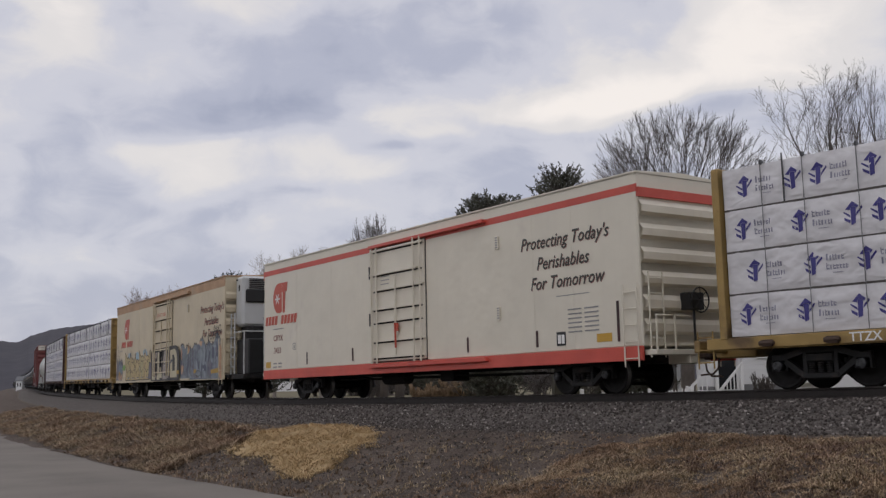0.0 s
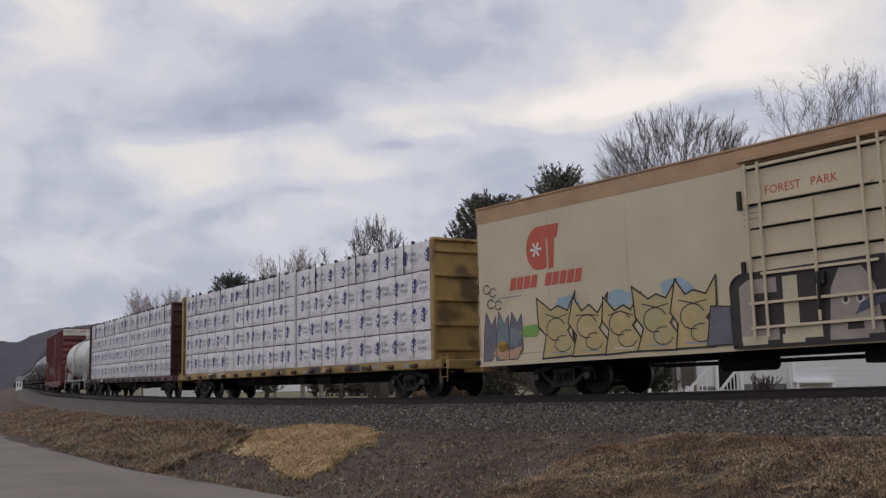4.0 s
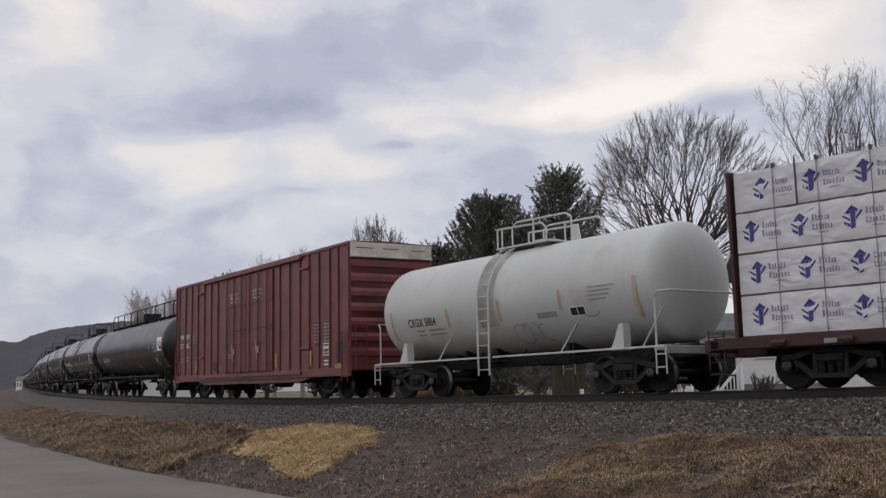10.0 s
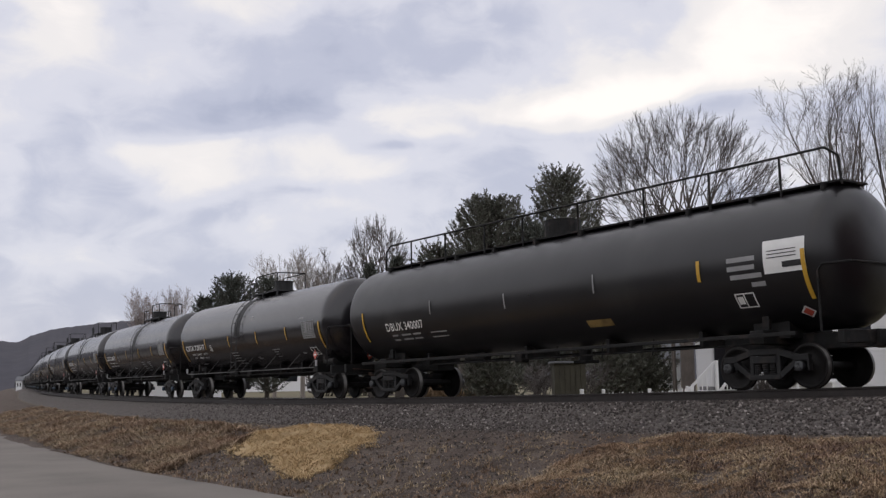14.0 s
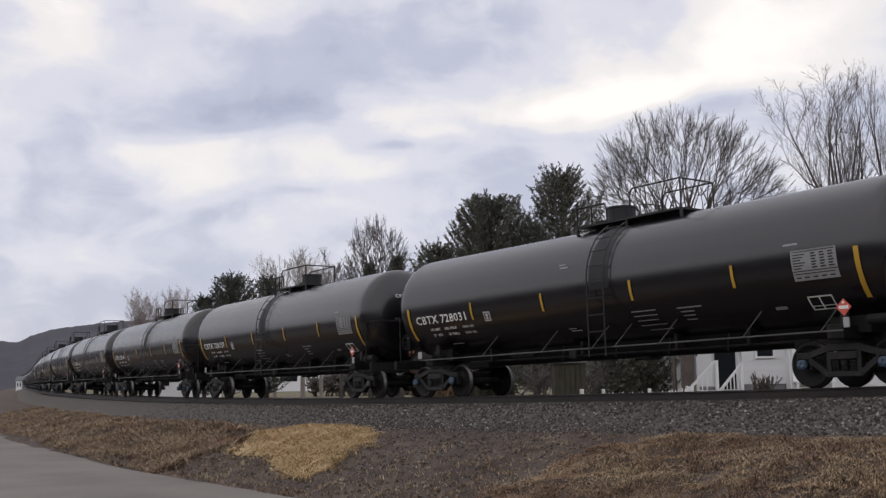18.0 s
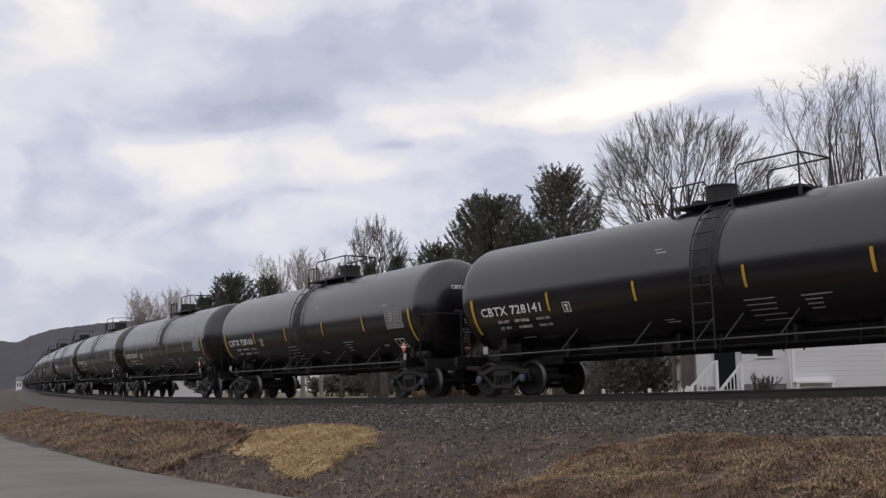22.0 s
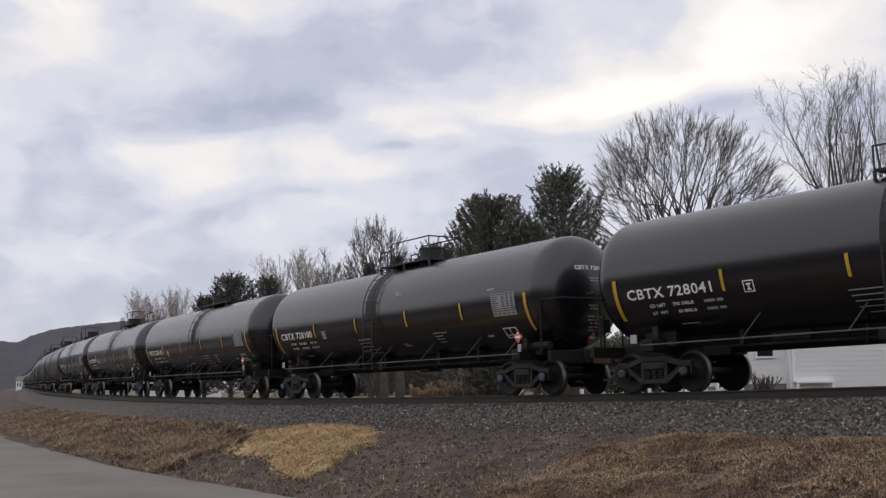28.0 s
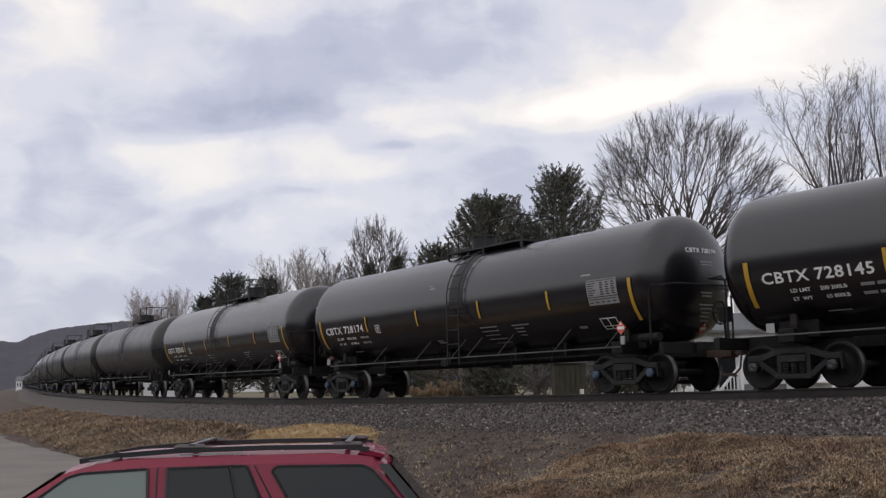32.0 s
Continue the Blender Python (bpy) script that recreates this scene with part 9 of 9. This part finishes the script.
def build_stones():
    rnd = random.Random(5)
    ballast = bpy.data.objects["ballast_bed"]
    kinds = [finish(stone_mesh(k), "stone", M["stone"]) for k in range(6)]
    # nearest stones singly, on the shoulder that faces the road
    for i in range(300):
        s, u = rnd.uniform(-7.5, 1.5), rnd.uniform(1.7, 3.4)
        p = on_track(s, u)
        r = rnd.uniform(0.030, 0.055)
        m = Matrix.LocRotScale((p.x, p.y, surface_z(s, u) + r * 0.3), Euler((rnd.uniform(0, 6), rnd.uniform(0, 6), rnd.uniform(0, 6))), (r, r, r))
        child("stone", kinds[i % 6], ballast, m)
    # the rest joined
    base = []
    for k in range(8):
        r2 = random.Random(k + 50)
        vs = [Vector(q) * r2.uniform(0.75, 1.15) for q in ((1, 0, 0), (-1, 0, 0), (0, 1, 0), (0, -1, 0), (0, 0, 0.8), (0, 0, -0.8))]
        base.append(vs)
    fs = ((0, 2, 4), (2, 1, 4), (1, 3, 4), (3, 0, 4), (2, 0, 5), (1, 2, 5), (3, 1, 5), (0, 3, 5))
    v, f = [], []

    def put(s, u, r):
        p = on_track(s, u)
        z = surface_z(s, u) + r * 0.25
        rot = Euler((rnd.uniform(0, 6), rnd.uniform(0, 6), rnd.uniform(0, 6))).to_matrix()
        k = len(v)
        for q in base[rnd.randrange(8)]:
            w = rot @ q * r
            v.append((p.x + w.x, p.y + w.y, z + w.z))
        for t in fs:
            f.append((k + t[0], k + t[1], k + t[2]))

    for _ in range(17000):
        s = -11 + 44 * rnd.random() ** 1.7
        if s < 14 or rnd.random() < (34 - s) / 22:
            put(s, rnd.uniform(0.95, 3.45), rnd.uniform(0.022, 0.046) * (1 if s < 14 else 0.8))
    # a drift of paler stones along the foot of the ballast
    for _ in range(1500):
        put(-1.5 + 11 * rnd.random(), rnd.gauss(3.15, 0.16), rnd.uniform(0.020, 0.042))
    # stones that have rolled down the bank, thickest where no grass grows
    for _ in range(2300):
        s = rnd.gauss(3.0, 4.2)
        u = 3.4 + 4.6 * rnd.random() ** 1.6
        put(s, u, rnd.uniform(0.014, 0.036))
    for _ in range(2600):
        put(rnd.uniform(-3.2, 5.5), 3.4 + 5.0 * rnd.random() ** 1.2, rnd.uniform(0.010, 0.028))
    for _ in range(900):
        put(rnd.gauss(11.5, 1.6), rnd.uniform(4.5, 8.6), rnd.uniform(0.018, 0.045))
    for _ in range(800):
        put(rnd.uniform(-11, 40), rnd.uniform(3.4, 8.8), rnd.uniform(0.015, 0.03))
    ob = mesh_ob("loose_ballast", v, f, M["loose_stone"])
    tagged(ob, "loose grey crushed stone over the track shoulder", "stone", kind="stuff")


build_stones()


def build_ties():
    ballast = bpy.data.objects["ballast_bed"]
    bm = bmesh.new()
    box(bm, -0.11, 0.11, -1.30, 1.30, -0.40, -0.225, 0.012)
    me = finish(bm, "tie", M["tie"])
    for i in range(250):
        child("tie", me, ballast, track_pose(-20 + 0.52 * i, 0.5))


build_ties()

STRAW = [(9.4, 6.6), (10.3, 5.75), (11.6, 4.6), (12.2, 3.7), (11.2, 3.4), (9.35, 3.5), (7.3, 3.75), (6.05, 4.5), (4.6, 5.6), (4.75, 6.2), (4.2, 6.8), (3.7, 7.4), (4.6, 7.5), (5.5, 7.2), (7.0, 6.85), (8.4, 6.6)]


def in_straw(s, u):
    c = False
    n = len(STRAW)
    for i in range(n):
        (s0, u0), (s1, u1) = STRAW[i], STRAW[(i + 1) % n]
        if (u0 > u) != (u1 > u) and s < (s1 - s0) * (u - u0) / (u1 - u0) + s0:
            c = not c
    return c


def blades(name, count, where, size, material, label, seed, lay=0.6, width=0.012, comb=0.0):
    """Tufts of bent blades: where(rnd) gives (s, u) or None."""
    rnd = random.Random(seed)
    v, f = [], []
    made = 0
    while made < count:
        made += 1
        q = where(rnd)
        if q is None:
            continue
        s, u = q
        p = on_track(s, u)
        z = surface_z(s, u) - 0.01
        c = Vector((p.x, p.y, z))
        a0 = rnd.uniform(0, math.tau)
        if rnd.random() < comb:
            # beaten down the slope, in swathes
            down = on_track(s, u + 1.0) - p
            a0 = math.atan2(down.y, down.x) + 0.9 * noise.noise(Vector((s * 0.5, u * 0.7, 5))) + rnd.gauss(0, 0.25)
        # grown in clumps
        lush = 0.75 + 0.8 * max(0.0, noise.noise(Vector((s * 0.9, u * 1.5, seed))) + 0.15)
        for _ in range(rnd.randrange(3, 6)):
            h = rnd.uniform(*size) * lush
            a = a0 + rnd.gauss(0, 0.45 if comb else 1.0)
            out = Vector((math.cos(a), math.sin(a), 0))
            w = Vector((-out.y, out.x, 0)) * width * rnd.uniform(0.7, 1.4)
            b = c + Vector((rnd.gauss(0, 0.03), rnd.gauss(0, 0.03), 0))
            bend = rnd.uniform(0.3, 1.2) * lay
            m1 = b + out * (h * 0.45 * bend) + Vector((0, 0, h * 0.55 * (1 - 0.3 * min(1.0, bend))))
            m2 = b + out * (h * bend) + Vector((0, 0, h * max(0.06, 0.95 - 0.72 * bend)))
            k = len(v)
            v.extend((tuple(b - w), tuple(b + w), tuple(m1 + w * 0.7), tuple(m1 - w * 0.7), tuple(m2)))
            f.extend(((k, k + 1, k + 2, k + 3), (k + 3, k + 2, k + 4)))
    tagged(mesh_ob(name, v, f, material), label, "grass", kind="stuff")


def right_bank(rnd):
    s, u = rnd.uniform(-12.5, 0.6), 3.55 + 5.2 * rnd.random()
    # thins out towards the bare gravel
    if s > -2.7 + 0.2 * (u - 4) + 0.7 * noise.noise(Vector((s * 0.8, u * 1.3, 21))) and rnd.random() < 0.95:
        return None
    if noise.noise(Vector((s * 0.6, u * 0.9, 3))) < -0.25 and rnd.random() < 0.55:
        return None
    return s, u


def right_weeds(rnd):
    q = right_bank(rnd)
    if q is None or noise.noise(Vector((q[0] * 0.35, q[1] * 0.8, 11))) < 0.05:
        return None
    return q


def russet_patch(rnd):
    q = right_bank(rnd)
    if q is None or noise.noise(Vector((q[0] * 0.5, q[1] * 0.7, 29))) + 0.10 * (-6.5 - q[0]) < 0.08:
        return None
    return q


def left_bank(rnd):
    s, u = 10.5 + 50 * rnd.random() ** 1.6, rnd.uniform(3.8, 8.8)
    if in_straw(s, u) or (s < 13.0 and u > 6.8 and rnd.random() < 0.35):
        return None
    if u > road_edge(s) - 0.08 - 0.15 * rnd.random():
        return None
    if s < 15 and u < 5.0 and rnd.random() < 0.8:
        return None
    return s, u


def left_tufts(rnd):
    q = left_bank(rnd)
    if q is None or noise.noise(Vector((q[0] * 0.30, q[1] * 0.9, 17))) < -0.08:
        return None
    return q


def middle_bank(rnd):
    s, u = rnd.uniform(-2.5, 10.5), rnd.uniform(4.6, 8.7)
    if in_straw(s, u) or rnd.random() > 0.25 + 0.22 * (u - 4.6):
        return None
    return s, u


def straw_spot(rnd):
    while True:
        s, u = rnd.uniform(4, 12.2), rnd.uniform(3.4, 8.1)
        e = 0.25 * noise.noise(Vector((s * 2, u * 2, 8)))
        if in_straw(s + e + rnd.gauss(0, 0.18), u + e + rnd.gauss(0, 0.12)):
            return s, u


blades("dead_grass", 36000, right_bank, (0.04, 0.15), M["grass_gold"], "matted dead tan grass on the bank", 1, 1.3, 0.0065, 0.5)
blades("dead_weeds", 20000, right_weeds, (0.04, 0.17), M["grass_brown"], "dry brown weeds on the bank", 2, 1.2, 0.008)
blades("russet_weeds", 17000, russet_patch, (0.04, 0.19), M["grass_russet"], "reddish brown dead weeds on the bank", 7, 1.1, 0.008)
blades("dead_grass_strip", 15000, left_bank, (0.10, 0.34), M["grass_brown"], "brown dead grass along the road", 3, 1.2, 0.012, 0.75)
blades("dead_grass_tufts", 20000, left_tufts, (0.10, 0.36), M["grass_tan"], "tan dead grass tufts along the road", 6, 1.2, 0.011, 0.85)
blades("sparse_weeds", 2200, middle_bank, (0.05, 0.18), M["grass_brown"], "sparse dry weeds among the gravel", 4, 0.7)
blades("straw_cover", 13000, straw_spot, (0.10, 0.26), M["straw"], "bright yellow straw spread on the bank", 5, 1.2, 0.008, 0.7)


def straw_mat():
    bm = bmesh.new()
    n = 0.22
    rows = {}
    for i in range(int(9 / n)):
        for j in range(int(5.4 / n)):
            s, u = 3.8 + n * i, 3.3 + n * j
            e = 0.25 * noise.noise(Vector((s * 2, u * 2, 8)))
            if in_straw(s + e, u + e):
                vs = []
                for a, b in ((0, 0), (1, 0), (1, 1), (0, 1)):
                    k = (i + a, j + b)
                    if k not in rows:
                        ss, uu = 3.8 + n * k[0], 3.3 + n * k[1]
                        p = on_track(ss, uu)
                        rows[k] = bm.verts.new((p.x, p.y, surface_z(ss, uu) + 0.05 + 0.03 * noise.noise(Vector((ss * 3, uu * 3, 2)))))
                    vs.append(rows[k])
                bm.faces.new(vs).smooth = True
    bmesh.ops.recalc_face_normals(bm, faces=bm.faces)
    tagged(part("straw_patch", bm, M["straw_bed"]), "patch of yellow straw laid over the bank", "straw", kind="stuff")


straw_mat()


def motions():
    times = [0.0] + [0.8 * i for i in range(1, 40)] + [32.0]
    for ob, s, half in MOVING:
        walk(ob, [(t, track_pose(s - run(t), half)) for t in times])
    # wheels roll on a tread of 0.457 m
    ticks = [i * 0.06 for i in range(533)] + [32.0]
    turns = [Matrix.Rotation(-run(t) / 0.457, 4, "Y") for t in ticks]
    for ob, x in SPINNING:
        shift = Matrix.Translation((x, 0, 0.457))
        walk(ob, [(t, shift @ m) for t, m in zip(ticks, turns)])

    walk(SUV, [(t, suv_pose(t)) for t in [0.0, 20.5] + [21 + 0.25 * i for i in range(45)]])
    ts = [0.0] + [20.9 + 0.05 * i for i in range(223)]
    done, last = 0.0, suv_pose(0.0).translation
    rolled = []
    for t in ts:
        p = suv_pose(t).translation
        done, last = done + (p - last).length, p
        rolled.append(Matrix.Rotation(-done / 0.365, 4, "Y"))
    for ob, x, y in SUV_WHEELS:
        walk(ob, [(t, Matrix.Translation((x, y, 0.365)) @ m) for t, m in zip(ts, rolled)])


motions()
